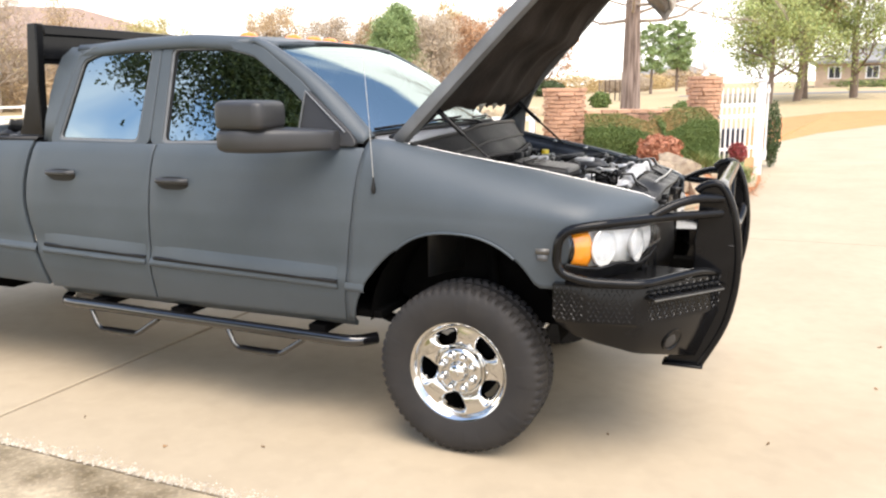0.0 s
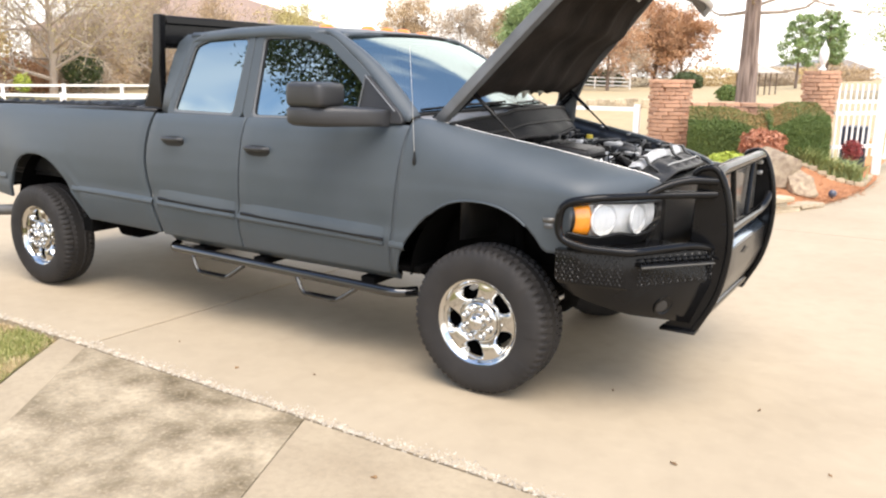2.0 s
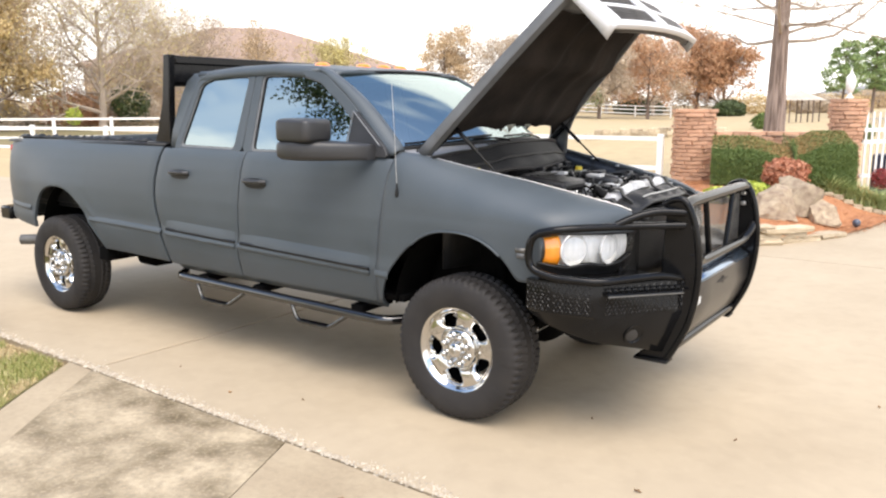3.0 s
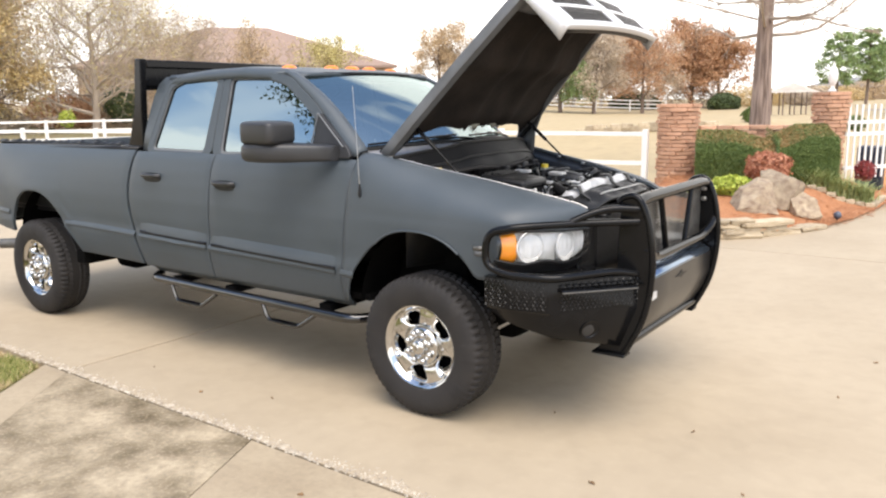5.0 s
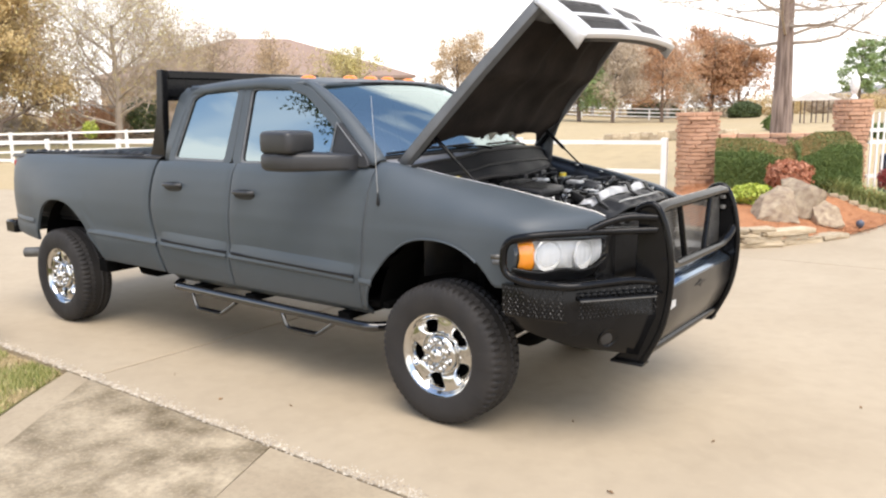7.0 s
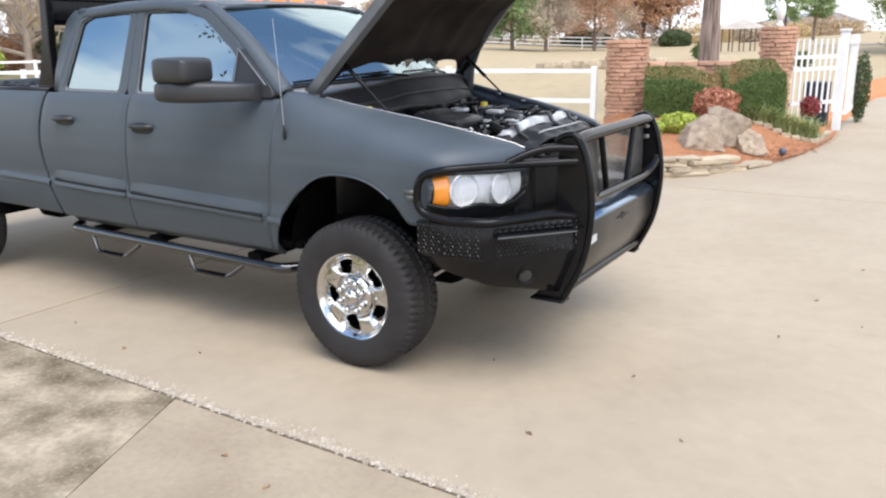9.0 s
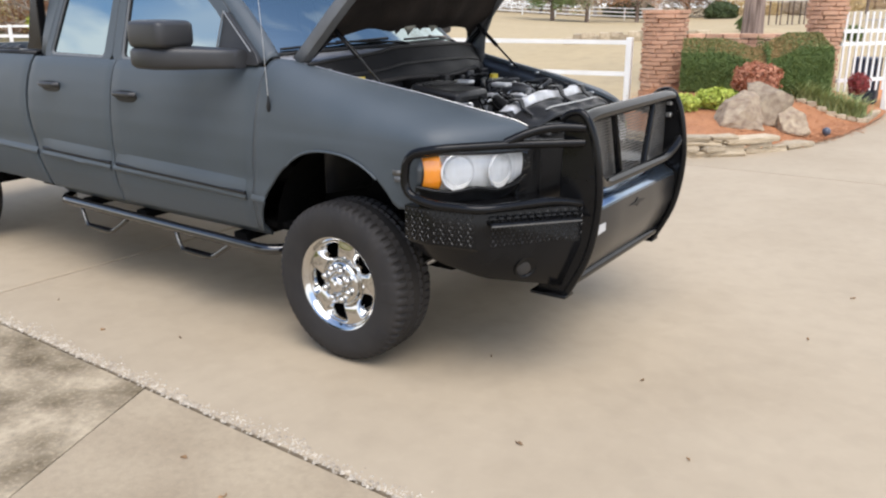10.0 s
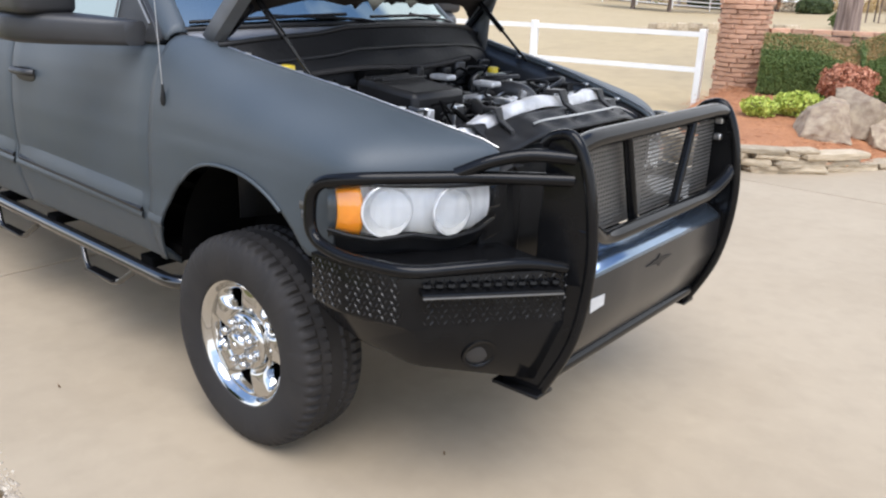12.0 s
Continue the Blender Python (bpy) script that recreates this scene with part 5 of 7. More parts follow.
# ---------------------------------------------------------------- headlights
def lamp_plan(t):
    """Plan of the lamp's face from its outer end (0) round to its inner end (1)."""
    x = table([(0, 0.505), (0.2, 0.565), (0.45, 0.665), (0.75, 0.765), (1, 0.815)])(t)
    y = table([(0, 0.975), (0.2, 0.945), (0.45, 0.855), (0.75, 0.70), (1, 0.555)])(t)
    return x, y


for s in (-1, 1):
    hl = empty("headlight", "clear wrap-round headlight with an amber corner lens", "")
    hl.parent = truck
    top_z, low_z = table([(0, 1.085), (0.3, 1.102), (1, 1.084)]), table([(0, 0.955), (0.15, 0.945), (0.35, 0.930), (0.55, 0.945), (0.72, 0.925), (0.9, 0.938), (1, 0.97)])

    def face(t, w, inset=0.0, dome=0.022):
        x, y = lamp_plan(t)
        b = dome * (1 - (2 * w - 1) ** 2)
        n_ = Vector((0.75 + 0.2 * t, s * (0.66 - 0.45 * t), 0)).normalized()
        p = Vector((x, s * y, lerp(low_z(t), top_z(t), w))) + n_ * (b - inset)
        return p

    sheet("lamp_housing", lambda t, w: face(t, w, 0.075, -0.01), spaced(0, 1, 20), spaced(0, 1, 8), PLASTIC, hl, thick=0.01, out=(1, s, 0))
    refl = []
    for k, (tc, tw) in enumerate(((0.42, 0.27), (0.76, 0.24))):
        c = face(tc, 0.5, 0.012, 0)
        r0 = 0.077 if k == 0 else 0.073
        prof = [(0.0, -0.044), (0.022, -0.042), (0.045, -0.032), (0.064, -0.016), (r0 - 0.002, 0.0), (r0 + 0.001, 0.005), (r0 + 0.005, 0.004), (r0 + 0.006, -0.006)]
        vv, ff = lathe_data(prof, 32, "x")
        n_ = Vector((0.93, s * (0.42 - 0.3 * k), 0)).normalized()
        q = Vector((1, 0, 0)).rotation_difference(n_).to_matrix()
        put("reflector_bowl", [c + q @ Vector((x, y, z)) for x, y, z in vv], ff, LAMPWHITE, hl, smooth=80, out=(1, 0, 0))
        vv, ff = lathe_data([(0.0, -0.022), (0.007, -0.024), (0.009, -0.03), (0.009, -0.046)], 14, "x")
        put("lamp_bulb", [c + q @ Vector((x, y, z)) for x, y, z in vv], ff, SILVERPAINT, hl, smooth=80)
    sheet("reflector", lambda t, w: face(t, w, 0.036 + 0.0012 * math.sin(110 * t), 0.010), spaced(0.24, 1, 90), spaced(0.0, 1.0, 8), LAMPBACK, hl, out=(1, s, 0), smooth=60)
    sheet("amber_lens", lambda t, w: face(t + 0.02 * math.sin(math.pi * w), w, 0.010), spaced(0.07, 0.26, 10), spaced(0.03, 0.98, 10), AMBER, hl, thick=0.006, out=(1, s, 0), smooth=70)
    le = sheet("lamp_lens", lambda t, w: face(t, w), spaced(0.0, 1, 30), spaced(0, 1, 12), LENS, hl, out=(1, s, 0), smooth=80)
    le.visible_shadow = False
    tube("lamp_trim", [face(t, 1.0, 0.0) for t in spaced(0.0, 1, 16)], 0.006, PLASTIC, hl, 8)
    tube("lamp_trim", [face(t, 0.0, 0.002) for t in spaced(0, 1, 24)], 0.008, PLASTIC, hl, 8)
    sheet("lamp_apron", lambda t, w: face(t, 0.0, 0.02 + 0.03 * w, 0.0) - Vector((0, 0, 0.075 * w)), spaced(0, 1, 14), spaced(0, 1, 4), PLASTIC, hl, out=(1, s, 0), smooth=60, thick=0.006)
    # black filler between lamp and grille opening
    box("lamp_filler", (0.66, min(s * 0.42, s * 0.56), 0.88), (0.78, max(s * 0.42, s * 0.56), 1.12), PLASTIC, hl, bevel=0.02)

# ---------------------------------------------------------------- ranch bumper with brush guard
bumper = empty("front_bumper", "heavy black diamond-plate bumper with a tubular brush guard", "")
bumper.parent = truck
PLATE = [(1.0, 1.24), (1.03, 1.265), (1.085, 1.275), (1.125, 1.235), (1.160, 1.14), (1.180, 1.02), (1.186, 0.92), (1.178, 0.80), (1.155, 0.68), (1.118, 0.58), (1.045, 0.44), (0.885, 0.438), (0.892, 0.462), (0.945, 0.49), (0.975, 0.60), (0.985, 0.75), (0.985, 1.0)]
for s in (-1, 1):
    up = plate("guard_upright", PLATE, "y", s * 0.54, s * 0.022, BLACK, bumper, bevel=0.006, label="black steel upright plate")
    tube("upright_edge", [(q.x - 0.016, s * 0.551, q.y - 0.006) for q in smooth_path([(p[0], p[1], 0) for p in PLATE[:11]], 4)], 0.018, BLACK, bumper, 10)
    box("upright_foot", (0.87, s * 0.551 - 0.045, 0.428), (1.05, s * 0.551 + 0.045, 0.442), BLACK, bumper, bevel=0.004)

    # wing: upper face with diamond plate, lower face raked in
    plan = [(0.455, 1.0), (0.60, 0.998), (0.80, 0.955), (0.84, 0.92), (1.105, 0.555)]
    low_plan = [(0.545, 0.965, 0.645), (0.64, 0.96, 0.62), (0.78, 0.90, 0.575), (0.81, 0.875, 0.565), (1.02, 0.55, 0.475)]
    rows = [[(x, s * y, 0.875) for x, y in plan], [(x, s * y, 0.715 if i else 0.735) for i, (x, y) in enumerate(plan)], [(x + 0.012, s * (y - 0.012), 0.705) for x, y in plan], [(x, s * y, z) for x, y, z in low_plan]]
    v = [p for r in rows for p in r]
    wg = put("bumper_wing", v, grid_faces(4, 5), BLACK, bumper, thick=0.008, bevel=0.005, out=(1, s, 0), smooth=25)
    # top deck and step pocket
    deck = [(0.455, 1.0), (0.60, 0.998), (0.80, 0.955), (0.84, 0.92), (1.10, 0.56), (0.80, 0.50), (0.62, 0.80), (0.455, 0.93)]
    put("wing_deck", [(x, s * y, 0.876) for x, y in deck], [tuple(range(8))], BLACK, bumper, thick=0.008, out=(0, 0, 1), smooth=0)
    a, b = Vector((0.852, s * 0.935, 0.835)), Vector((1.100, s * 0.590, 0.825))
    stp = put("bumper_step", [a, b, b + Vector((-0.085, s * -0.05, 0.02)), a + Vector((-0.085, s * -0.05, 0.02)), a + Vector((0.0, 0, -0.012)), b + Vector((0, 0, -0.012)), b + Vector((-0.085, s * -0.05, -0.012)), a + Vector((-0.085, s * -0.05, -0.012))], [(0, 1, 2, 3), (4, 7, 6, 5), (0, 4, 5, 1), (1, 5, 6, 2), (2, 6, 7, 3), (3, 7, 4, 0)], BLACK, bumper, bevel=0.004, smooth=0)
    stp.location = (0.02, s * 0.014, 0)
    # raised lozenges of the diamond plate on the wing's outer faces
    v, f = [], []
    for i0, i1 in ((0, 1), (1, 2), (3, 4)):
        pa, pb = Vector((plan[i0][0], s * plan[i0][1], 0)), Vector((plan[i1][0], s * plan[i1][1], 0))
        along = (pb - pa).normalized()
        n_ = Vector((along.y, -along.x, 0)) * (-s)
        n_ = n_ if n_.y * s > 0 or n_.x > 0.5 else -n_
        m_ = int((pb - pa).length / 0.021)
        for r in range(8):
            for k in range(m_):
                c = pa + along * (0.021 * (k + 0.5 + 0.5 * (r % 2))) + Vector((0, 0, 0.730 + 0.0185 * r))
                if (c - pa).length and ((c - pa).xy.length > (pb - pa).length - 0.008 or c.z > 0.865):
                    continue
                d = along * 0.6 + Vector((0, 0, 0.8 if (k + r) % 2 else -0.8))
                d, e = d.normalized() * 0.0100, d.cross(n_).normalized() * 0.0034
                q = len(v)
                v += [c + d + n_ * 0.0005, c + e + n_ * 0.0005, c - d + n_ * 0.0005, c - e + n_ * 0.0005, c + n_ * 0.0042]
                f += [(q, q + 1, q + 4), (q + 1, q + 2, q + 4), (q + 2, q + 3, q + 4), (q + 3, q, q + 4)]
    put("diamond_tread", v, f, TREAD, bumper, smooth=0, kind="stuff")
    tube("step_lip", [a + Vector((0.021, s * 0.015, -0.010)), b + Vector((0.021, s * 0.015, -0.010))], 0.0035, MESHM, bumper, 6)
    # teeth of the step
    for k in range(12):
        c = a.lerp(b, (k + 0.5) / 12) + Vector((-0.004, s * -0.003, 0.012))
        vv, ff = lathe_data([(0.008, 0.010), (0.014, 0.008), (0.016, 0.0)], 10, "z")
        put("step_tooth", moved(vv, c + Vector((0, 0, 0.004))), ff, BLACK, bumper, smooth=50)
    # round lamp in the lower face
    c, n_ = Vector((0.925, s * 0.745, 0.605)), Vector((0.80, s * 0.52, -0.28)).normalized()
    q = Vector((1, 0, 0)).rotation_difference(n_).to_matrix()
    for nm, prof, m in (("fog_lamp_ring", [(0.044, 0.004), (0.048, 0.010), (0.056, 0.010), (0.060, -0.02)], BLACK), ("fog_lamp_lens", [(0.0, 0.006), (0.028, 0.005), (0.046, 0.0)], MIRROR_P)):
        vv, ff = lathe_data(prof, 26, "x")
        put(nm, [c + q @ Vector(p) for p in vv], ff, m, bumper, smooth=60)
    # tube round the headlight
    tube("lamp_guard_tube", rounded_path([(1.09, s * 0.55, 1.142), (0.86, s * 0.72, 1.138), (0.64, s * 0.975, 1.135), (0.485, s * 1.02, 1.105), (0.47, s * 1.02, 0.935), (0.60, s * 1.01, 0.897), (0.82, s * 0.955, 0.890), (1.02, s * 0.66, 0.900), (1.09, s * 0.555, 0.875)], 0.07, 8), 0.020, BLACK, bumper, 14)
    tube("lamp_guard_brace", rounded_path([(1.09, s * 0.55, 1.205), (0.98, s * 0.63, 1.212), (0.90, s * 0.70, 1.19), (0.82, s * 0.76, 1.145)], 0.06, 8), 0.020, BLACK, bumper, 14)
    for z in (1.205, 1.142):
        box("tube_bolt", (1.065, s * 0.54 - 0.02, z - 0.012), (1.095, s * 0.54 + 0.035, z + 0.012), STEEL, bumper, bevel=0.005)
    # raked bars of the guard
    plate("guard_vertical", [(s * 0.13, 0.93), (s * 0.17, 0.93), (s * 0.275, 1.24), (s * 0.225, 1.24)], "x", 1.085, 0.012, BLACK, bumper, bevel=0.003)
    tube("guard_vertical_edge", [(1.10, s * 0.15, 0.93), (1.095, s * 0.25, 1.24)], 0.014, BLACK, bumper, 8)
# cross tubes, mesh and centre plate
tube("guard_top_tube", rounded_path([(1.085, -0.55, 1.235), (1.085, -0.46, 1.250), (1.085, 0.46, 1.250), (1.085, 0.55, 1.235)], 0.06), 0.030, BLACK, bumper, 16)
tube("guard_lower_tube", rounded_path([(1.14, -0.55, 1.02), (1.14, -0.50, 0.985), (1.12, -0.40, 0.935), (1.12, 0.40, 0.935), (1.14, 0.50, 0.985), (1.14, 0.55, 1.02)], 0.08), 0.026, BLACK, bumper, 16)
v, f = [], []
NY, NZ = 62, 20
ys_, zs_ = spaced(-0.53, 0.53, NY * 2 + 1), spaced(0.935, 1.225, NZ * 2 + 1)
v = [(1.062, y, z) for y in ys_ for z in zs_]
for i in range(NY * 2):
    for j in range(NZ * 2):
        if not (i % 2 and j % 2):
            k = i * (NZ * 2 + 1) + j
            f.append((k, k + NZ * 2 + 1, k + NZ * 2 + 2, k + 1))
put("guard_mesh", v, f, MESHM, bumper, smooth=0, label="grey expanded-metal mesh", kind="stuff")
put("bumper_centre", [(x, y, z) for y in spaced(-0.54, 0.54, 4) for x, z in ((0.98, 0.872), (1.078, 0.870), (1.128, 0.838), (1.135, 0.825), (1.135, 0.70), (1.10, 0.60), (1.045, 0.505), (1.0, 0.50))], grid_faces(4, 8), CENTREBLACK, bumper, thick=0.008, bevel=0.004, out=(1, 0, 0), smooth=20)
v, f = [], []
for i in range(40):
    for j in range(5):
        c, d, e = Vector((0.985 + 0.019 * j, -0.525 + 0.0268 * (i + 0.5 * (j % 2)), 0.8725 - 0.0012 * j)), Vector((0.006, 0.006 if (i + j) % 2 else -0.006, 0)), Vector((0.002, -0.002 if (i + j) % 2 else 0.002, 0))
        q = len(v)
        v += [c + d, c + e, c - d, c - e, c + Vector((0, 0, 0.0045))]
        f += [(q, q + 1, q + 4), (q + 1, q + 2, q + 4), (q + 2, q + 3, q + 4), (q + 3, q, q + 4)]
put("deck_tread", v, f, TREAD, bumper, smooth=0, kind="stuff")
# added strip over the slope, coloured as the sky mirrored in black gloss
put("deck_strip", [(x, y, z) for y in spaced(-0.52, 0.52, 4) for x, z in ((1.040, 0.8765), (1.072, 0.8760), (1.128, 0.846), (1.138, 0.828))], grid_faces(4, 4), DECKSHEEN, bumper, thick=0.003, out=(0.5, 0, 0.8), smooth=40)
tube("bumper_lower_tube", [(1.04, -0.53, 0.495), (1.04, 0.53, 0.495)], 0.026, BLACK, bumper, 14)
put("bumper_sticker", [(1.1395, -0.470, 0.716), (1.1395, -0.385, 0.721), (1.1395, -0.385, 0.758), (1.1395, -0.470, 0.762)], [(0, 1, 2, 3)], STICKER, bumper, out=(1, 0, 0), smooth=0, thick=0.002)
# a plain winged mark on the centre plate
put("bumper_emblem", [(1.139, -0.10, 0.775), (1.139, -0.02, 0.785), (1.139, 0.0, 0.80), (1.139, 0.02, 0.785), (1.139, 0.10, 0.775), (1.139, 0.02, 0.768), (1.139, 0.0, 0.755), (1.139, -0.02, 0.768)], [tuple(range(8))], PLASTIC, bumper, out=(1, 0, 0), smooth=0, thick=0.003)

# ---------------------------------------------------------------- ground
def rise(x, y):
    """Height of the land: flat by the drive, with a low knoll behind the garden."""
    k = min(1.0, max(0.0, (-0.8 - x) / 3.2))
    far_ = math.hypot(x, y)
    side = 1 - 0.8 * bell((math.degrees(math.atan2(y, x)) - 108) / 14)
    slope = 0.034 * min(60.0, max(0.0, far_ - 33)) * side * (1 if y > 0 else max(0.0, 1 + y / 20))
    return -0.05 + slope + (0.95 * bell(math.hypot((x + 5.5) / 8, (y - 26) / 9)) + 0.35 * bell(math.hypot((x + 9) / 14, (y - 45) / 14))) * k * k * (3 - 2 * k)


xs = sorted({*spaced(-60, 60, 61), *spaced(-600, -60, 16), *spaced(60, 600, 16)})
ys = sorted({*spaced(-40, 70, 56), *spaced(-600, -40, 12), *spaced(70, 900, 16)})
ground = sheet("ground", lambda x, y: (x, y, rise(x, y)), xs, ys, LAWN, out=(0, 0, 1), smooth=80)
tagged(ground, "dry tan dormant lawn", "ground", kind="structure")


def slab(name, outline, z0, z1, material, parent, bevel=0.006, **k):
    ob = plate(name, outline, "z", z0, z1 - z0, material, parent, bevel=bevel)
    return ob


drive = empty("driveway", "pale beige concrete driveway in large slabs", "driveway", kind="structure")
box("joint_bed", (-19, -9, -0.15), (14, 5.0, -0.06), JOINT, drive, bevel=0)
slab("slab", [(-18.5, -1.335), (-2.474, -1.655), (-2.345, 5.15), (-18.2, 4.95)], -0.1, 0, CONCRETE, drive)
slab("slab", [(-2.450, -1.656), (3.4, -1.773), (3.42, 5.05), (-2.318, 5.05)], -0.1, 0, CONCRETE, drive)
slab("slab", [(3.412, -1.773), (14, -1.985), (14, 5.05), (3.432, 5.05)], -0.1, 0, CONCRETE, drive)
slab("slab", [(-2.318, 5.064), (14, 5.064), (16, 13), (2.6, 13), (0.95, 12.0), (0.84, 8.6), (0.55, 7.25), (0.28, 6.62), (-0.04, 5.98), (-0.25, 5.75), (-0.6, 5.35), (-2.30, 5.18)], -0.1, 0, CONCRETE, drive)
slab("slab", [(0.96, 12.02), (2.6, 13.01), (16, 13.01), (24, 30), (30, 44), (15, 40), (8.5, 35), (5, 30.6), (2.6, 25), (1.1, 19.6)], -0.1, 0, CONCRETE, drive)
walkway = empty("walkway", "stained rough concrete walkway beside the drive", "walkway", kind="structure")
slab("slab", [(-2.42, -1.684), (-0.553, -1.722), (-0.184, -2.60), (0.426, -4.1), (-0.72, -5.25), (-1.36, -3.30), (-1.77, -2.52), (-2.16, -2.02)], -0.1, 0.004, CONCRETE_B, walkway, bevel=0.001)
slab("slab_border", [(-2.70, -1.680), (-2.421, -1.684), (-2.161, -2.02), (-1.771, -2.52), (-1.361, -3.30), (-0.721, -5.25), (-0.9, -5.4), (-1.6, -3.4), (-2.02, -2.62), (-2.4, -2.12)], -0.1, 0.004, CONCRETE_C, walkway, bevel=0.001)
slab("slab", [(-0.548, -1.722), (14, -2.015), (14, -9), (1.9, -9), (0.43, -4.1), (-0.18, -2.60)], -0.1, 0.003, CONCRETE_C, walkway, bevel=0.002)
slab("slab", [(0.41, -4.12), (1.88, -9), (-2.5, -9), (-0.9, -5.42)], -0.1, 0.003, CONCRETE_C, walkway)
# crumbled edge of exposed pebbles along the joint
rng = random.Random(3)
v, f = [], []
for i in range(5200):
    x = rng.uniform(-4.4, 4.5)
    w = 0.036 + 0.026 * noise.noise(Vector((x * 2.1, 0, 0))) + 0.012 * noise.noise(Vector((x * 9, 3, 0)))
    y = -1.704 - 0.02 * x + abs(rng.gauss(0, max(0.010, w * 0.95))) - (0.018 if i % 9 == 0 else 0)
    r = rng.uniform(0.004, 0.013)
    q = len(v)
    v += [(x + r * math.cos(a) * rng.uniform(0.7, 1.2), y + r * math.sin(a) * rng.uniform(0.7, 1.2), -0.004) for a in (0, 1.57, 3.14, 4.71)] + [(x, y, r * 0.6)]
    f += [(q, q + 1, q + 4), (q + 1, q + 2, q + 4), (q + 2, q + 3, q + 4), (q + 3, q, q + 4)]
tagged(put("pebble_edge", v, f, AGGREGATE, smooth=60), "crumbling exposed pebbles along the slab's edge", "gravel", kind="stuff")

# turf by the walkway
turf = empty("grass_verge", "patchy green and straw-coloured turf by the walkway", "grass", kind="structure")
put("turf_soil", [(-9, -1.735, -0.005), (-2.68, -1.735, -0.005), (-2.42, -2.13, -0.005), (-2.04, -2.63, -0.005), (-1.62, -3.4, -0.005), (-0.92, -5.42, -0.005), (-2.6, -9, -0.005), (-9, -9, -0.005)], [tuple(range(8))], mat("turf_soil", (0.28, 0.24, 0.11), 0.95, var=0.7, scale=3, tint=(0.17, 0.20, 0.05), fine=50, fine_var=0.4, bump=0.8, bump_scale=60), turf, smooth=0, out=(0, 0, 1))
edge_x = table([(-5.4, -0.92), (-3.4, -1.62), (-2.63, -2.04), (-2.13, -2.42), (-1.735, -2.68)])
DRYGRASS = leafy("dry_blades", (0.40, 0.30, 0.15), (0.60, 0.47, 0.27))
green_turf, dry_turf = ([], []), ([], [])
for i in range(34000):
    y = -1.74 - rng.random() ** 1.6 * 3.0
    x = edge_x(y) - 0.01 - rng.random() ** 1.5 * 3.2
    if -5.7 < x < -3.62 and y > -2.0:
        continue
    patch = noise.noise(Vector((x * 2.3, y * 2.3, 1.7))) + 0.5 * noise.noise(Vector((x * 7, y * 7, 4.0))) + 0.35 * bell((x - edge_x(y)) / 0.10) - 0.12 * (x + 3.0)
    dry = patch + rng.gauss(0, 0.22) > 0.16
    v, f = dry_turf if dry else green_turf
    h, a = rng.uniform(0.014, 0.036) if dry else rng.uniform(0.018, 0.05), rng.uniform(0, 6.28)
    dx, dy = math.cos(a), math.sin(a)
    l_ = rng.uniform(-0.035, 0.035), rng.uniform(-0.035, 0.035)
    q = len(v)
    v += [(x - dx * 0.0035, y - dy * 0.0035, -0.006), (x + dx * 0.0035, y + dy * 0.0035, -0.006), (x + l_[0], y + l_[1], h)]
    f.append((q, q + 1, q + 2))
tagged(put("turf_blades", *green_turf, GRASS, smooth=0), "short green grass blades", "grass", kind="stuff")
tagged(put("dry_blades", *dry_turf, DRYGRASS, smooth=0), "dormant straw-coloured grass blades", "grass", kind="stuff")

# ---------------------------------------------------------------- loose stone stack by the verge
_rock = {}


def rock_mesh(seed, sub=5):
    """A split boulder: a ball cut by a few broad leaning faces, with a fine rough skin."""
    bm = bmesh.new()
    bmesh.ops.create_icosphere(bm, subdivisions=sub, radius=1.25)
    o = Vector((seed * 7.3, seed * 1.7, seed * 3.1))
    r = random.Random(seed * 31)
    ways = [Vector(w) for w in ((1, 0.1, 0.25), (-1, 0.1, 0.2), (0.15, -1, 0.35), (0, 1, 0.2), (0.35, 0, 1), (-0.5, -0.1, 1), (0, 0, -1), (0.7, -0.7, 0.4), (-0.7, -0.7, 0.5))]
    planes = [((w.normalized() + Vector((r.gauss(0, 0.2), r.gauss(0, 0.2), r.gauss(0, 0.2)))).normalized(), r.uniform(0.62, 0.86)) for w in ways]
    for vv in bm.verts:
        p = vv.co.copy()
        for _ in range(2):
            for n_, d in planes:
                e = p.dot(n_) - d
                if e > 0:
                    p -= n_ * e
        vv.co = p * (1 + 0.10 * noise.fractal(p * 1.3 + o, 0.8, 2.1, 3) + 0.035 * noise.fractal(p * 6 + o, 0.7, 2.2, 3))
    me = bpy.data.meshes.new("rock")
    bm.to_mesh(me)
    bm.free()
    me.shade_smooth()
    me.set_sharp_from_angle(angle=radians(28))
    return me


def stone_block_mesh(seed):
    """A rough-split ledge stone, one unit long, wide and high."""
    bm = bmesh.new()
    bmesh.ops.create_cube(bm, size=1.0)
    bmesh.ops.subdivide_edges(bm, edges=bm.edges[:], cuts=1, use_grid_fill=True)
    r = random.Random(seed)
    for vv in bm.verts:
        k = sum(abs(c) > 0.4 for c in vv.co)
        vv.co *= 1 - 0.05 * (k == 3) - 0.02 * (k == 2)
        vv.co += Vector((r.uniform(-0.04, 0.04), r.uniform(-0.05, 0.05), r.uniform(-0.07, 0.07)))
    me = bpy.data.meshes.new("stone")
    bm.to_mesh(me)
    bm.free()
    me.materials.append(STONE)
    return me


BLOCKS = [stone_block_mesh(k) for k in range(7)]


def stone(parent, x, y, z, lx, ly, lz, turn=0, k=0):
    o = new("stone", BLOCKS[k % 7])
    o.parent = parent
    o.matrix_basis = pose(x, y, z, 0, 0, turn) @ Matrix.Diagonal((lx, ly, lz, 1))
    return o


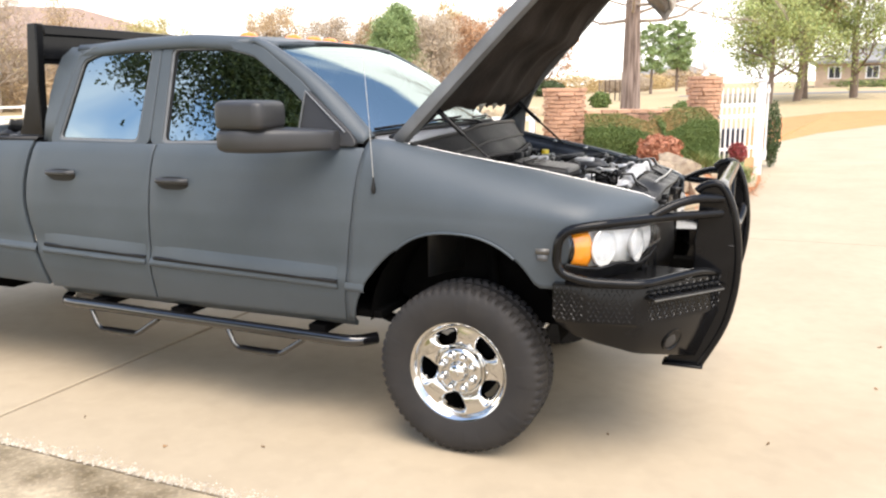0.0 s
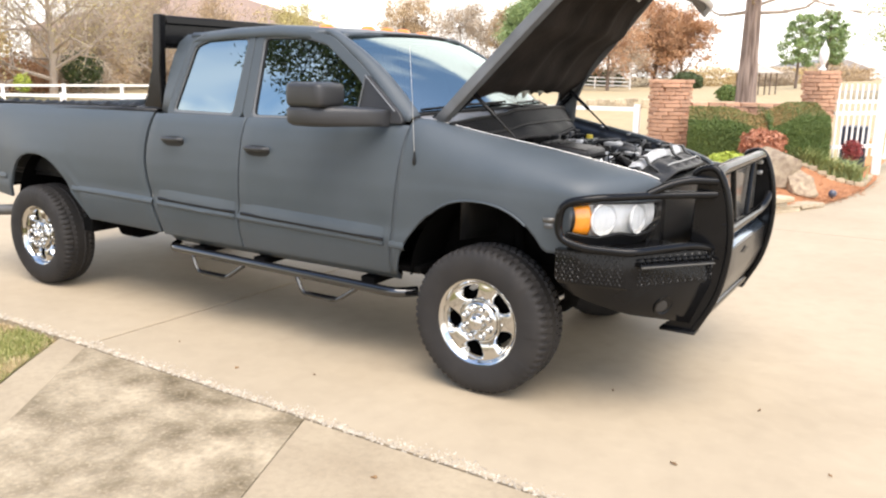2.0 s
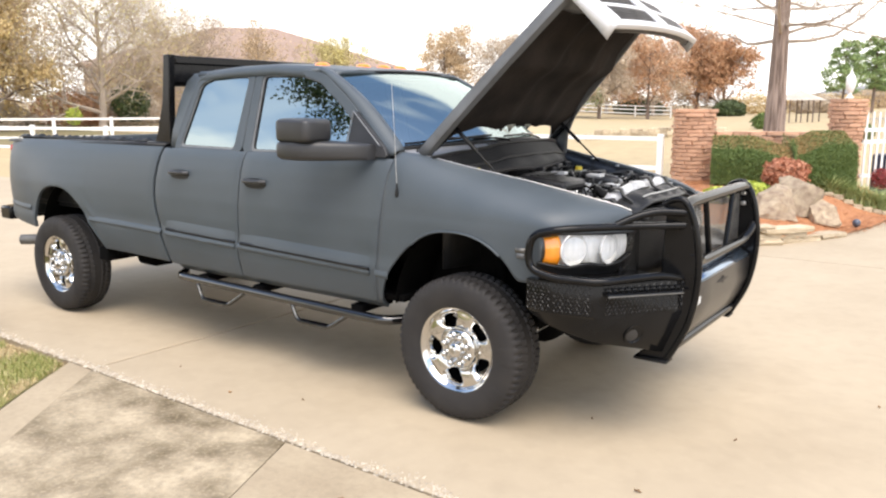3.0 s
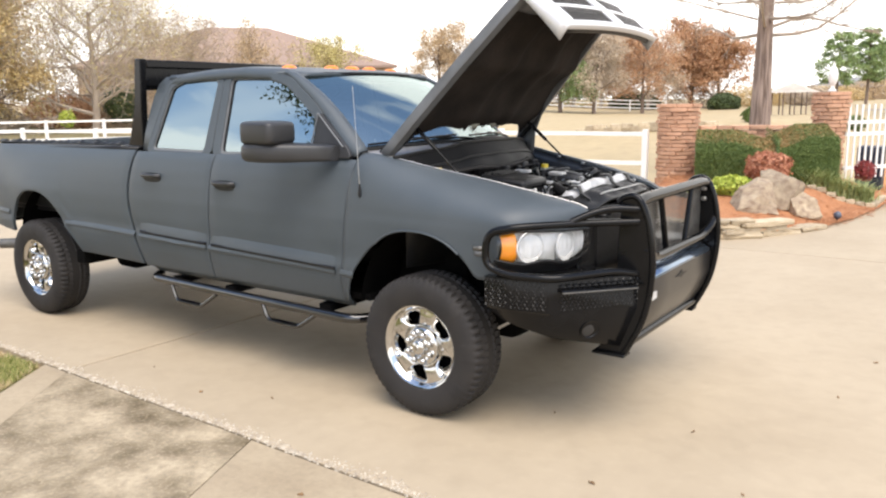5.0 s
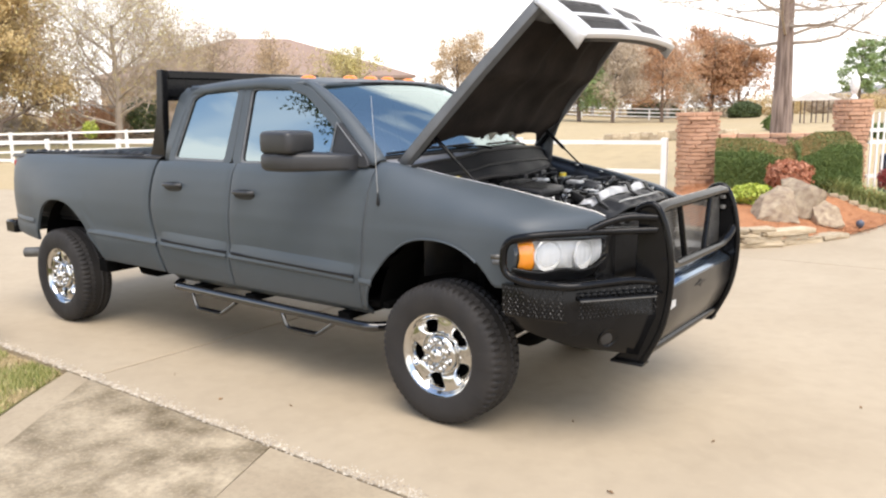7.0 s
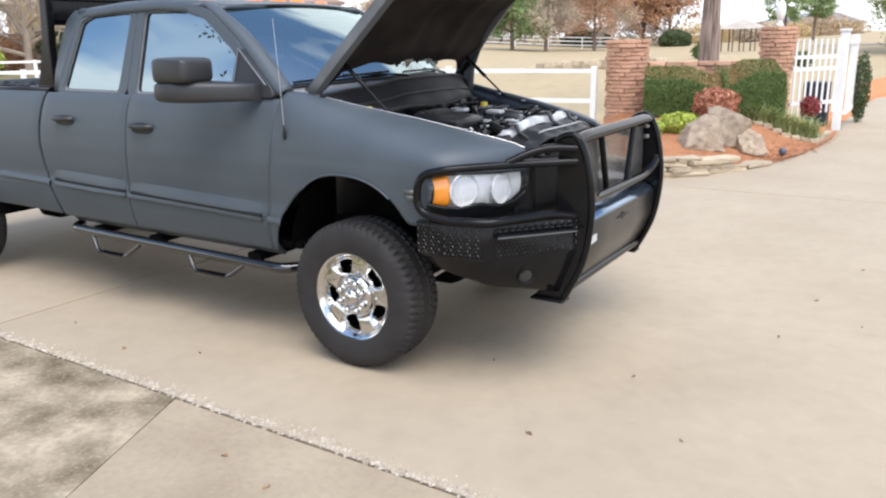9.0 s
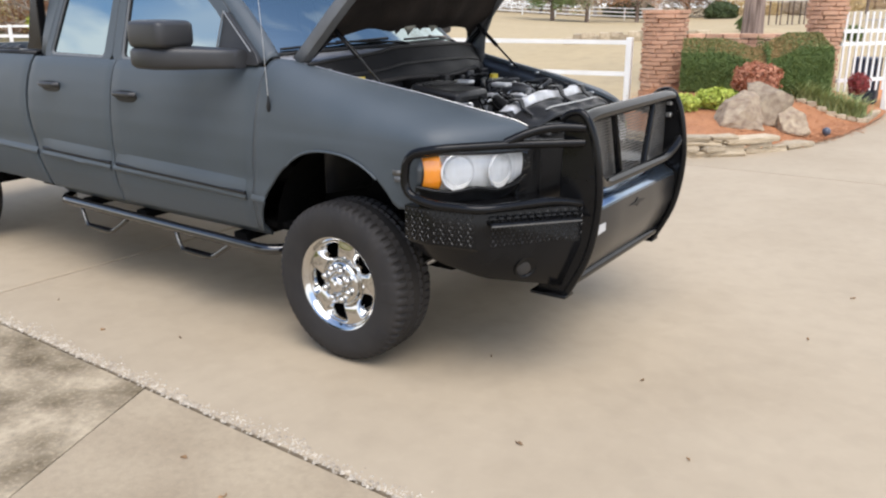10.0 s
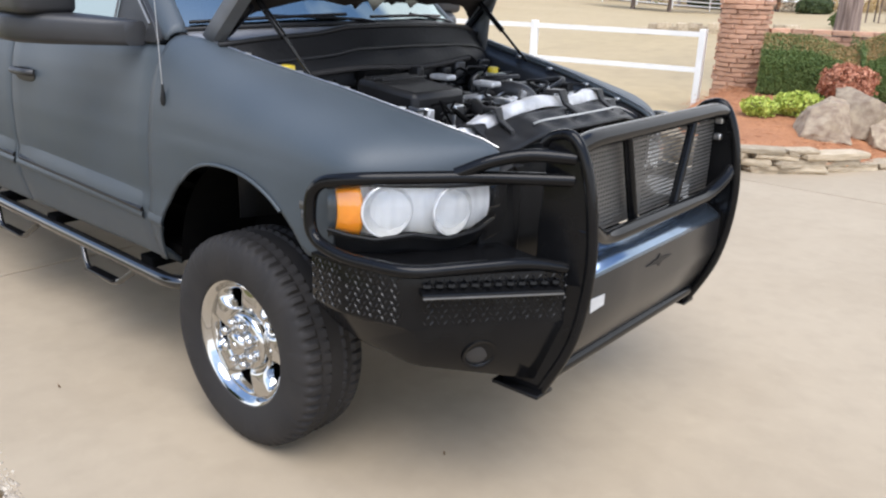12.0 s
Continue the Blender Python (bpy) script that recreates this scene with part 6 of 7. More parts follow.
stack = empty("stone_edging_wall", "low dry-stacked wall of pale tan ledge stones on the grass", "stone wall")
k = 0
for course in range(5):
    x = -3.80 - 0.015 * course
    while x > -5.6:
        l_ = 0.12 + 0.13 * ((k * 37) % 10) / 10
        stone(stack, x - l_ / 2, -1.86, 0.045 + 0.092 * course, l_ - 0.012, 0.24 + 0.012 * ((k * 13) % 5 - 2), 0.086, ((k * 29) % 9 - 4) * 0.3, k)
        x -= l_
        k += 1

# ---------------------------------------------------------------- garden bed
def bed_z(x, y):
    return lerp(0.20, 0.02, min(1, max(0, (x + 0.4) / 0.95))) + 0.22 * min(1, max(0, (y - 6.0 - 1.75 * max(0, x)) / 2.6)) * min(1, max(0.06, (1.05 - x) / 0.80)) + 0.02 * noise.noise(Vector((x * 2, y * 2, 0)))


bed_edge = smooth_path([(-1.98, 8.6, 0), (-1.90, 7.2, 0), (-1.55, 5.95, 0), (-0.75, 5.47, 0), (-0.2, 5.72, 0), (0.1, 6.1, 0), (0.40, 6.62, 0), (0.70, 7.25, 0)], 6)
bed = empty("garden_bed", "raised garden bed of red mulch behind a low stone edge", "garden bed", kind="structure")
far = smooth_path([(-1.96, 9.3, 0), (-1.75, 9.7, 0), (-1.2, 10.4, 0), (0.2, 11.4, 0), (0.75, 11.5, 0), (1.08, 11.2, 0), (1.08, 9.7, 0), (0.90, 8.1, 0)], 6)
v = []
for a, b in zip(bed_edge, far):
    for t in [0, 0.006] + spaced(0.05, 1, 14):
        p = a.lerp(b, t)
        v.append((p.x, p.y, bed_z(p.x, p.y) if t else -0.02))
put("mulch", v, grid_faces(len(bed_edge), 16), MULCH, bed, smooth=70, out=(0, 0, 1))
v, f = [], []
for i in range(5000):
    a = rng.random()
    p = bed_edge[int(a * (len(bed_edge) - 1))].lerp(far[int(a * (len(far) - 1))], rng.random())
    p = p + Vector((rng.gauss(0, 0.08), rng.gauss(0, 0.08), 0))
    h, w, t = rng.uniform(0.02, 0.06), rng.uniform(0.003, 0.008), rng.uniform(0, 3.14)
    z = bed_z(p.x, p.y) + rng.uniform(-0.005, 0.018)
    c, s_ = math.cos(t), math.sin(t)
    q = len(v)
    v += [(p.x - c * h, p.y - s_ * h, z), (p.x - s_ * w, p.y + c * w, z + 0.006), (p.x + c * h, p.y + s_ * h, z + rng.uniform(0, 0.012)), (p.x + s_ * w, p.y - c * w, z + 0.004)]
    f.append((q, q + 1, q + 2, q + 3))
tagged(put("mulch_chips", v, f, leafy("mulch_chips", (0.28, 0.11, 0.05), (0.54, 0.26, 0.12), 0.9), smooth=0), "loose shreds of red mulch", "mulch", kind="stuff")
edging = empty("garden_edging", "low edging of stacked tan ledge stones round the bed", "stone edging")
k = 0
length = [0.0]
for a, b in zip(bed_edge, bed_edge[1:]):
    length.append(length[-1] + (b - a).length)
for course, (h, z) in enumerate(((0.070, 0.030), (0.066, 0.098), (0.062, 0.162), (0.046, 0.216))):
    at = 0.0
    end = length[-1] - (0.25, 0.95, 1.30, 1.75)[course]
    while at < end:
        l_ = 0.36 + 0.52 * ((k * 37 + course * 5) % 10) / 10
        i = max(0, min(len(length) - 2, sum(q < at + l_ / 2 for q in length) - 1))
        a, b = bed_edge[i], bed_edge[i + 1]
        p = a.lerp(b, (at + l_ / 2 - length[i]) / max(1e-6, length[i + 1] - length[i]))
        stone(edging, p.x, p.y, z, l_ - 0.008, 0.20 + 0.012 * ((k * 7) % 5), h, math.degrees(math.atan2((b - a).y, (b - a).x)) + (k * 17) % 5 - 2, k)
        at += l_
        k += 1


def boulder(x, y, sx, sy, sz, turn, seed):
    me = rock_mesh(seed)
    me.materials.append(ROCK)
    o = new("boulder", me)
    o.matrix_basis = pose(x, y, bed_z(x, y) + sz * 0.55, 0, 0, turn) @ Matrix.Diagonal((sx, sy, sz, 1))
    return tagged(o, "weathered brown boulder set in red mulch", "boulder", "boulders in the garden bed")


boulder(-0.16, 6.97, 0.37, 0.26, 0.27, 34, 3)
boulder(0.05, 7.48, 0.35, 0.24, 0.34, 20, 12)
boulder(0.36, 7.47, 0.24, 0.17, 0.21, 44, 8)

# ball lamp in the mulch
lampb = empty("path_lamp", "small dark globe path lamp in the mulch", "garden lamp")
vb, fb = lathe_data([(0.0, 0.055)] + [(0.055 * math.sin(a), 0.055 * math.cos(a)) for a in spaced(0.2, 2.8, 12)], 22, "z")
put("globe", moved(vb, (0.76, 7.75, bed_z(0.76, 7.75) + 0.075)), fb, mat("blue_grey_globe", (0.07, 0.08, 0.11), 0.35, var=0.3, scale=30), lampb)
tube("stem", [(0.76, 7.75, bed_z(0.76, 7.75) - 0.05), (0.76, 7.75, bed_z(0.76, 7.75) + 0.04)], 0.018, PLASTIC, lampb, 10)


# ---------------------------------------------------------------- plants
def leaf_cloud(name, spots, size, material, parent, seed=0, flat_=0.6, cup=0.25):
    """Many small leaves, each a bent diamond, at the given places (place, outward way)."""
    r = random.Random(seed)
    v, f = [], []
    for p, n_ in spots:
        d = Vector((r.gauss(0, 1), r.gauss(0, 1), r.gauss(0, 1))).normalized()
        n2 = (Vector(n_) * flat_ + Vector((r.gauss(0, 1), r.gauss(0, 1), r.gauss(0, 1))) * (1 - flat_)).normalized()
        d = (d - n2 * d.dot(n2)).normalized()
        e = n2.cross(d)
        l_ = size * r.uniform(0.6, 1.3)
        p, q = Vector(p), len(v)
        v += [p - d * l_, p + e * l_ * 0.45 + n2 * l_ * cup, p + d * l_, p - e * l_ * 0.45 + n2 * l_ * cup]
        f += [(q, q + 1, q + 2), (q, q + 2, q + 3)]
    return put(name, v, f, material, parent, smooth=0)


def bush(name, label, cat, c, r, n, size, material, seed, twig=True, power=2.0):
    """A rounded shrub: a dark core and a deep shell of leaves."""
    b = empty(name, label, cat)
    rr = random.Random(seed)
    spots = []
    for _ in range(n):
        d = Vector((rr.gauss(0, 1), rr.gauss(0, 1), rr.gauss(0, 1))).normalized()
        lump_ = 1 + 0.26 * noise.noise(d * 2.3 + Vector((seed, 0, 0))) + 0.16 * noise.noise(d * 5 + Vector((0, seed, 0)))
        k_ = lump_ * (1 - 0.45 * rr.random() ** 2.2)
        p = Vector((c[0] + d.x * r[0] * k_, c[1] + d.y * r[1] * k_, c[2] + d.z * r[2] * k_))
        if p.z < c[2] - r[2] * 0.98:
            continue
        spots.append((p, d))
    leaf_cloud("foliage", spots, size, material, b, seed)
    v, f = [], []
    for i in range(14):
        a = 2 * math.pi * i / 14 + rr.uniform(-0.2, 0.2)
        vv, ff = tube_data(smooth_path([(c[0], c[1], c[2] - r[2]), (c[0] + 0.35 * r[0] * math.cos(a), c[1] + 0.35 * r[1] * math.sin(a), c[2] - 0.1 * r[2]), (c[0] + 0.7 * r[0] * math.cos(a), c[1] + 0.7 * r[1] * math.sin(a), c[2] + r[2] * rr.uniform(0.1, 0.6))], 3), 0.008, 5, len(v))
        v, f = v + vv, f + ff
    put("stems", v, f, BARK, b)
    return b


def hedge(x0, y0, x1, y1, top, depth, seed, dip):
    """A clipped hedge between two ends; dip lowers the top along it."""
    b = empty("clipped_hedge", "clipped green hedge with browned tips on top", "hedge", "hedge before the brick wall")
    rr = random.Random(seed)
    a, c = Vector((x0, y0, 0)), Vector((x1, y1, 0))
    along = (c - a).normalized()
    out_ = Vector((along.y, -along.x, 0))
    green, brown = [], []
    for _ in range(46000):
        t, w, h = rr.random(), rr.uniform(-1, 1), rr.random()
        which = rr.random()
        p = a.lerp(c, t)
        z0 = bed_z(p.x, p.y) + 0.03
        zt = top(t)
        endr = min(1.0, min(t, 1 - t) * (c - a).length / 0.16)
        rd = depth * (0.80 + 0.20 * math.sqrt(endr))
        if which < 0.60:
            h = h ** 0.9
            zt -= 0.19
            sh = 1 - 0.22 * max(0, h - 0.72) / 0.28
            q = p + out_ * rd * sh * (1 if rr.random() < 0.75 else -1) * (1 - 0.10 * rr.random() ** 2) + Vector((0, 0, lerp(z0, zt, h)))
            n_ = out_
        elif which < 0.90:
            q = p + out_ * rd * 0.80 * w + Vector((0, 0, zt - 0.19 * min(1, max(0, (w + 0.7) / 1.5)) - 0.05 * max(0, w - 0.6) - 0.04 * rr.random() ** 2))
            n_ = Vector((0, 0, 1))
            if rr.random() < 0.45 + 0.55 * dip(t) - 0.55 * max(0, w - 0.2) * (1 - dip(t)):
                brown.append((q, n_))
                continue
        else:
            e = rr.choice((0, 1))
            q = (a if e == 0 else c) + along * (0.03 if e == 0 else -0.03) + out_ * depth * 0.78 * w + Vector((0, 0, lerp(z0, zt - 0.10 - 0.08 * w, h)))
            n_ = along * (-1 if e == 0 else 1)
        q += Vector((rr.gauss(0, 0.012), rr.gauss(0, 0.012), rr.gauss(0, 0.012)))
        green.append((q, n_))
    leaf_cloud("foliage", green, 0.0155, HEDGE, b, seed, 0.45)
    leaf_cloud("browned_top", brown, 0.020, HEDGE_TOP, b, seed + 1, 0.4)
    # solid core, coloured dark green as the shade deep between the leaves
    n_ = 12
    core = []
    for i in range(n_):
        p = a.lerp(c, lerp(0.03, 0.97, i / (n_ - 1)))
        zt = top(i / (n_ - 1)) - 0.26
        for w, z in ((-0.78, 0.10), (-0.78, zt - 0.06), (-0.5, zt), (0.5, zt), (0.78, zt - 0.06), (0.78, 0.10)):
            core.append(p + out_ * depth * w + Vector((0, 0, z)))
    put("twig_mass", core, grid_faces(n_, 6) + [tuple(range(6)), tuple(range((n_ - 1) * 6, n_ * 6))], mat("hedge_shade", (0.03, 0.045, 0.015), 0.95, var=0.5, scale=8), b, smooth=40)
    return b


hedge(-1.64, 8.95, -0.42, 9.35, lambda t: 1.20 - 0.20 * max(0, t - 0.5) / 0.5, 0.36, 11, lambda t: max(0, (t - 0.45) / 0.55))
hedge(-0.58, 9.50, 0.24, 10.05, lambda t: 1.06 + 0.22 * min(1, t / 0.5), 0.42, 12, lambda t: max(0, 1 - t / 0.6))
bush("red_shrub", "rounded shrub with copper-red leaves", "shrub", (-0.36, 8.45, 0.69), (0.32, 0.28, 0.22), 6000, 0.030, REDLEAF, 21)
bush("lime_shrub", "low lime-green perennial clump", "shrub", (-0.64, 7.55, 0.47), (0.30, 0.20, 0.15), 1500, 0.030, LIME, 22)
bush("lime_shrub", "low lime-green perennial clump", "shrub", (-1.02, 7.30, 0.42), (0.22, 0.18, 0.12), 900, 0.030, LIME, 26)
bush("dark_red_shrub", "small dark red shrub by the picket fence", "shrub", (0.70, 10.6, 0.50), (0.16, 0.14, 0.17), 1300, 0.024, DARKRED, 23)
bush("columnar_shrub", "narrow dark green evergreen shrub behind the gate post", "shrub", (1.24, 13.2, 0.66), (0.15, 0.15, 0.66), 2600, 0.028, COLUMN, 24)
blades = empty("strap_leaf_plants", "clumps of pale green strap-leaved plants", "plants", kind="stuff")
v, f = [], []
for i in range(1000):
    cx = rng.choice((0.14, 0.24, 0.36, 0.46, 0.56, 0.66, 0.78, 0.88)) + rng.gauss(0, 0.05)
    cy = 9.17 + 0.5 * cx + abs(rng.gauss(0, 0.2))
    a, l_ = rng.uniform(0, 6.28), rng.uniform(0.18, 0.42)
    z = bed_z(cx, cy)
    dx, dy = math.cos(a), math.sin(a)
    w = 0.009
    q = len(v)
    for t in (0, 0.4, 0.75, 1.0):
        o, hh = l_ * 0.75 * t * t, l_ * (1.15 * t - 0.35 * t * t)
        ww = w * (1 - t * 0.9)
        v += [(cx + dx * o - dy * ww, cy + dy * o + dx * ww, z + hh), (cx + dx * o + dy * ww, cy + dy * o - dx * ww, z + hh)]
    f += [(q + 2 * j, q + 2 * j + 1, q + 2 * j + 3, q + 2 * j + 2) for j in range(3)]
put("leaves", v, f, BLADE, blades, smooth=0)
border = empty("bed_border", "pale stone border along the back of the bed", "stone edging")
for i in range(10):
    x, y, turn = (lerp(0.16, 0.94, i / 6), lerp(9.05, 9.45, i / 6), 27) if i < 7 else (1.0, lerp(9.70, 10.6, (i - 7) / 2), 86)
    stone(border, x, y, bed_z(x, y) + 0.02, 0.135 if i < 7 else 0.45, 0.09, 0.07, turn + (i * 7) % 5, i)

# ---------------------------------------------------------------- brick piers and wall
def brick_mesh(seed):
    bm = bmesh.new()
    bmesh.ops.create_cube(bm, size=1.0)
    r = random.Random(seed)
    for vv in bm.verts:
        vv.co += Vector((r.uniform(-0.03, 0.03), r.uniform(-0.05, 0.05), r.uniform(-0.10, 0.10)))
    bmesh.ops.bevel(bm, geom=bm.edges[:], offset=0.05, segments=1, affect="EDGES")
    me = bpy.data.meshes.new("brick")
    bm.to_mesh(me)
    bm.free()
    me.materials.append(BRICK)
    return me


BRICKS = [brick_mesh(k) for k in range(6)]


def brick(parent, m, lx, ly, lz, k):
    o = new("brick", BRICKS[k % 6])
    o.parent = parent
    o.matrix_basis = m @ Matrix.Diagonal((lx, ly, lz, 1))


def pier(x, y, base, height, radius, shape, label):
    """A round brick pier; shape(t) is its width by height."""
    p = empty("brick_pier", label, "brick pier", "piers of the gateway", (x, y, base))
    courses = int(height / 0.066)
    v, f = lathe_data([(radius * shape(t) - 0.022, t * (height - 0.012)) for t in spaced(0, 1, 12)] + [(0.0, height - 0.012)], 32, "z")
    put("mortar", v, f, MORTAR, p, smooth=40)
    k = 0
    for c in range(courses):
        r_ = radius * shape((c + 0.5) / courses)
        nb = 8
        for b in range(nb):
            a = 360 / nb * (b + (0.5 if c % 2 else 0)) + (c * 17) % 23
            brick(p, pose(0, 0, (c + 0.5) * height / courses, 0, 0, a) @ pose(0, -r_ + 0.045 + 0.007 * ((k * 7 + c * 3) % 5 - 2), 0, 0, 0, ((k * 5) % 3 - 1) * 1.2), 2 * math.pi * r_ / nb - 0.010, 0.11, height / courses - 0.013, k)
            k += 1
    return p


pier(-2.16, 9.55, 0.15, 1.50, 0.335, lambda t: 1.0 + (0.06 if t > 0.92 else 0), "round orange-brown brick gate pier with deep joints")
pier(0.08, 10.75, 0.20, 1.62, 0.275, lambda t: 0.82 + 0.24 * min(1, max(0, (t - 0.45) / 0.4)) ** 1.5 - 0.06 * max(0, (t - 0.9) / 0.1), "round orange-brown brick gate pier swelling towards its top")
wall_ = empty("garden_wall", "low brick wall behind the hedge", "brick wall", kind="structure")
a, b = Vector((-1.86, 9.75, 0)), Vector((-0.15, 10.7, 0))
ang = math.degrees(math.atan2((b - a).y, (b - a).x))
ob = box("wall_core", (0, -0.09, 0.1), ((b - a).length, 0.09, 1.16), MORTAR, wall_, bevel=0)
ob.matrix_basis = pose(a.x, a.y, 0, 0, 0, ang)
k = 0
for c in range(5):
    for i in range(7):
        l_ = (b - a).length / 7
        p = a + (b - a).normalized() * (l_ * (i + 0.5 + (0.5 if c % 2 else 0)))
        brick(wall_, pose(p.x, p.y, 0.90 + 0.082 * c, 0, 0, ang), l_ - 0.012, 0.22 if c < 4 else 0.28, 0.068, k)
        k += 1

# lantern on the further pier
lan = empty("pier_lantern", "white finial lantern on top of the brick pier", "lantern")
vb, fb = lathe_data([(0.06, 0.0), (0.07, 0.02), (0.035, 0.05), (0.03, 0.10), (0.05, 0.12), (0.075, 0.20), (0.08, 0.30), (0.06, 0.38), (0.025, 0.42), (0.03, 0.44), (0.012, 0.47), (0.0, 0.52)], 16, "z")
put("lantern_body", moved(vb, (0.08, 10.75, 1.82)), fb, WHITE, lan)

# ---------------------------------------------------------------- white fences and gate


def rail_fence(label, pts, post_h, rails, post=0.06, rail=(0.03, 0.055), ground_z=None):
    fnc = empty("rail_fence", label, "fence")
    gz = ground_z or (lambda x, y: rise(x, y))
    for x, y in pts:
        z = gz(x, y)
        box("post", (x - post, y - post, z), (x + post, y + post, z + post_h), WHITE, fnc, bevel=0.01)
    for (x0, y0), (x1, y1) in zip(pts, pts[1:]):
        d = Vector((x1 - x0, y1 - y0, 0)).normalized()
        n_ = Vector((-d.y, d.x, 0)) * rail[0]
        for h in rails:
            z0, z1 = gz(x0, y0) + h, gz(x1, y1) + h
            v = []
            for (x, y, z) in ((x0, y0, z0), (x1, y1, z1)):
                v += [(x + n_.x, y + n_.y, z - rail[1]), (x + n_.x, y + n_.y, z + rail[1]), (x - n_.x, y - n_.y, z + rail[1]), (x - n_.x, y - n_.y, z - rail[1])]
            put("rail", v, grid_faces(2, 4, False, True) + [(0, 1, 2, 3), (4, 7, 6, 5)], WHITE, fnc, smooth=0)
    return fnc


rail_fence("white two-rail fence running along the lawn", [(-2.66 - 2.72 * i, 9.30 - 0.46 * i) for i in range(10)], 1.24, (0.64, 1.16), 0.05, (0.02, 0.036))
rail_fence("white paddock fence further across the lawn", [(-35.6 + 1.15 * i, 3.6 + 1.88 * i) for i in range(13)], 1.25, (0.45, 0.8, 1.18), 0.055, (0.025, 0.042))
rail_fence("distant white paddock fence before the trees", [(-66 + 3.6 * i, 69 + 0.7 * i) for i in range(12)], 1.25, (0.4, 0.8, 1.18))

gate = empty("picket_gate", "white picket gate panel with a tall hinge post", "gate")
p0, p1 = Vector((0.36, 10.72, 0)), Vector((0.99, 11.62, 0))
d = (p1 - p0).normalized()
for i in range(8):
    p = p0.lerp(p1, (i + 0.3) / 8)
    vb, fb = box_data((-0.018, -0.010, 0.34), (0.018, 0.010, 1.60))
    ang = math.atan2(d.y, d.x)
    put("picket", [(p.x + x * math.cos(ang) - y * math.sin(ang), p.y + x * math.sin(ang) + y * math.cos(ang), z) for x, y, z in vb] + [(p.x, p.y, 1.65)], fb, WHITE, gate, smooth=0)
for z in (0.52, 1.10, 1.30):
    put("gate_rail", [(p.x + n_ * -d.y, p.y + n_ * d.x, z + h) for p in (p0, p1) for n_, h in ((0.03, -0.03), (0.03, 0.03), (-0.0, 0.03), (-0.0, -0.03))], grid_faces(2, 4, False, True), WHITE, gate, smooth=0)
box("gate_post", (0.95, 11.55, 0.0), (1.09, 11.69, 1.72), WHITE, gate, bevel=0.01)
box("post_cap", (0.93, 11.53, 1.72), (1.11, 11.71, 1.76), WHITE, gate, bevel=0.01)
box("leaf_frame", (1.10, 11.68, 0.28), (1.15, 13.0, 0.36), WHITE, gate)
box("leaf_frame", (1.10, 11.68, 1.50), (1.15, 13.0, 1.58), WHITE, gate)
for i in range(12):
    box("leaf_picket", (1.11, 11.74 + 0.11 * i, 0.30), (1.135, 11.79 + 0.11 * i, 1.66), WHITE, gate, bevel=0)
bin_ = box("dark_bin", (0.30, 12.5, -0.02), (0.75, 12.95, 0.80), mat("navy_plastic", (0.02, 0.028, 0.05), 0.5, var=0.3, scale=5), None, bevel=0.03)
tagged(bin_, "dark navy plastic bin behind the picket fence", "bin")

# ---------------------------------------------------------------- land beyond the gate
straw = put("pine_straw_bed", [(x, y, max(-0.03, rise(x, y) + 0.02)) for x, y in [(0.5, 10.9), (0.95, 11.2), (1.05, 19.6), (2.55, 25), (4.95, 30.6), (8.5, 35.0), (15, 40), (9, 42), (4, 40), (1.5, 36), (0.3, 28), (0.2, 20), (0.2, 14)]], [tuple(range(13))], STRAW, smooth=0, out=(0, 0, 1))
tagged(straw, "orange-brown pine straw beside the drive", "ground cover", kind="structure")
road = put("road", [(x, y, rise(x, y) + 0.03) for x in spaced(-6, 60, 12) for y in (60 - 0.05 * x, 63 - 0.05 * x)], grid_faces(12, 2), ASPHALT, smooth=0, out=(0, 0, 1))
tagged(road, "grey road beyond the lawn", "road", kind="structure")


# brown-green sheet beyond the fence, darkened in colour for the trees' shade
wood = sheet("woodland_floor", lambda i, t: (-36.6 + 1.15 * i - 42 * t, 3.6 + 1.88 * i + 6 * t, rise(-36.6 + 1.15 * i - 42 * t, 3.6 + 1.88 * i + 6 * t) + 0.10), spaced(-6, 8, 22), spaced(0, 1, 24), mat("shaded_leaf_litter", (0.21, 0.165, 0.085), 0.95, var=0.8, scale=0.35, tint=(0.13, 0.125, 0.05), fine=3, fine_var=0.3, bump=0.6, bump_scale=20), out=(0, 0, 1), smooth=80)
tagged(wood, "brown leaf litter and rough grass, tree shade put into the colour", "ground cover", kind="structure")


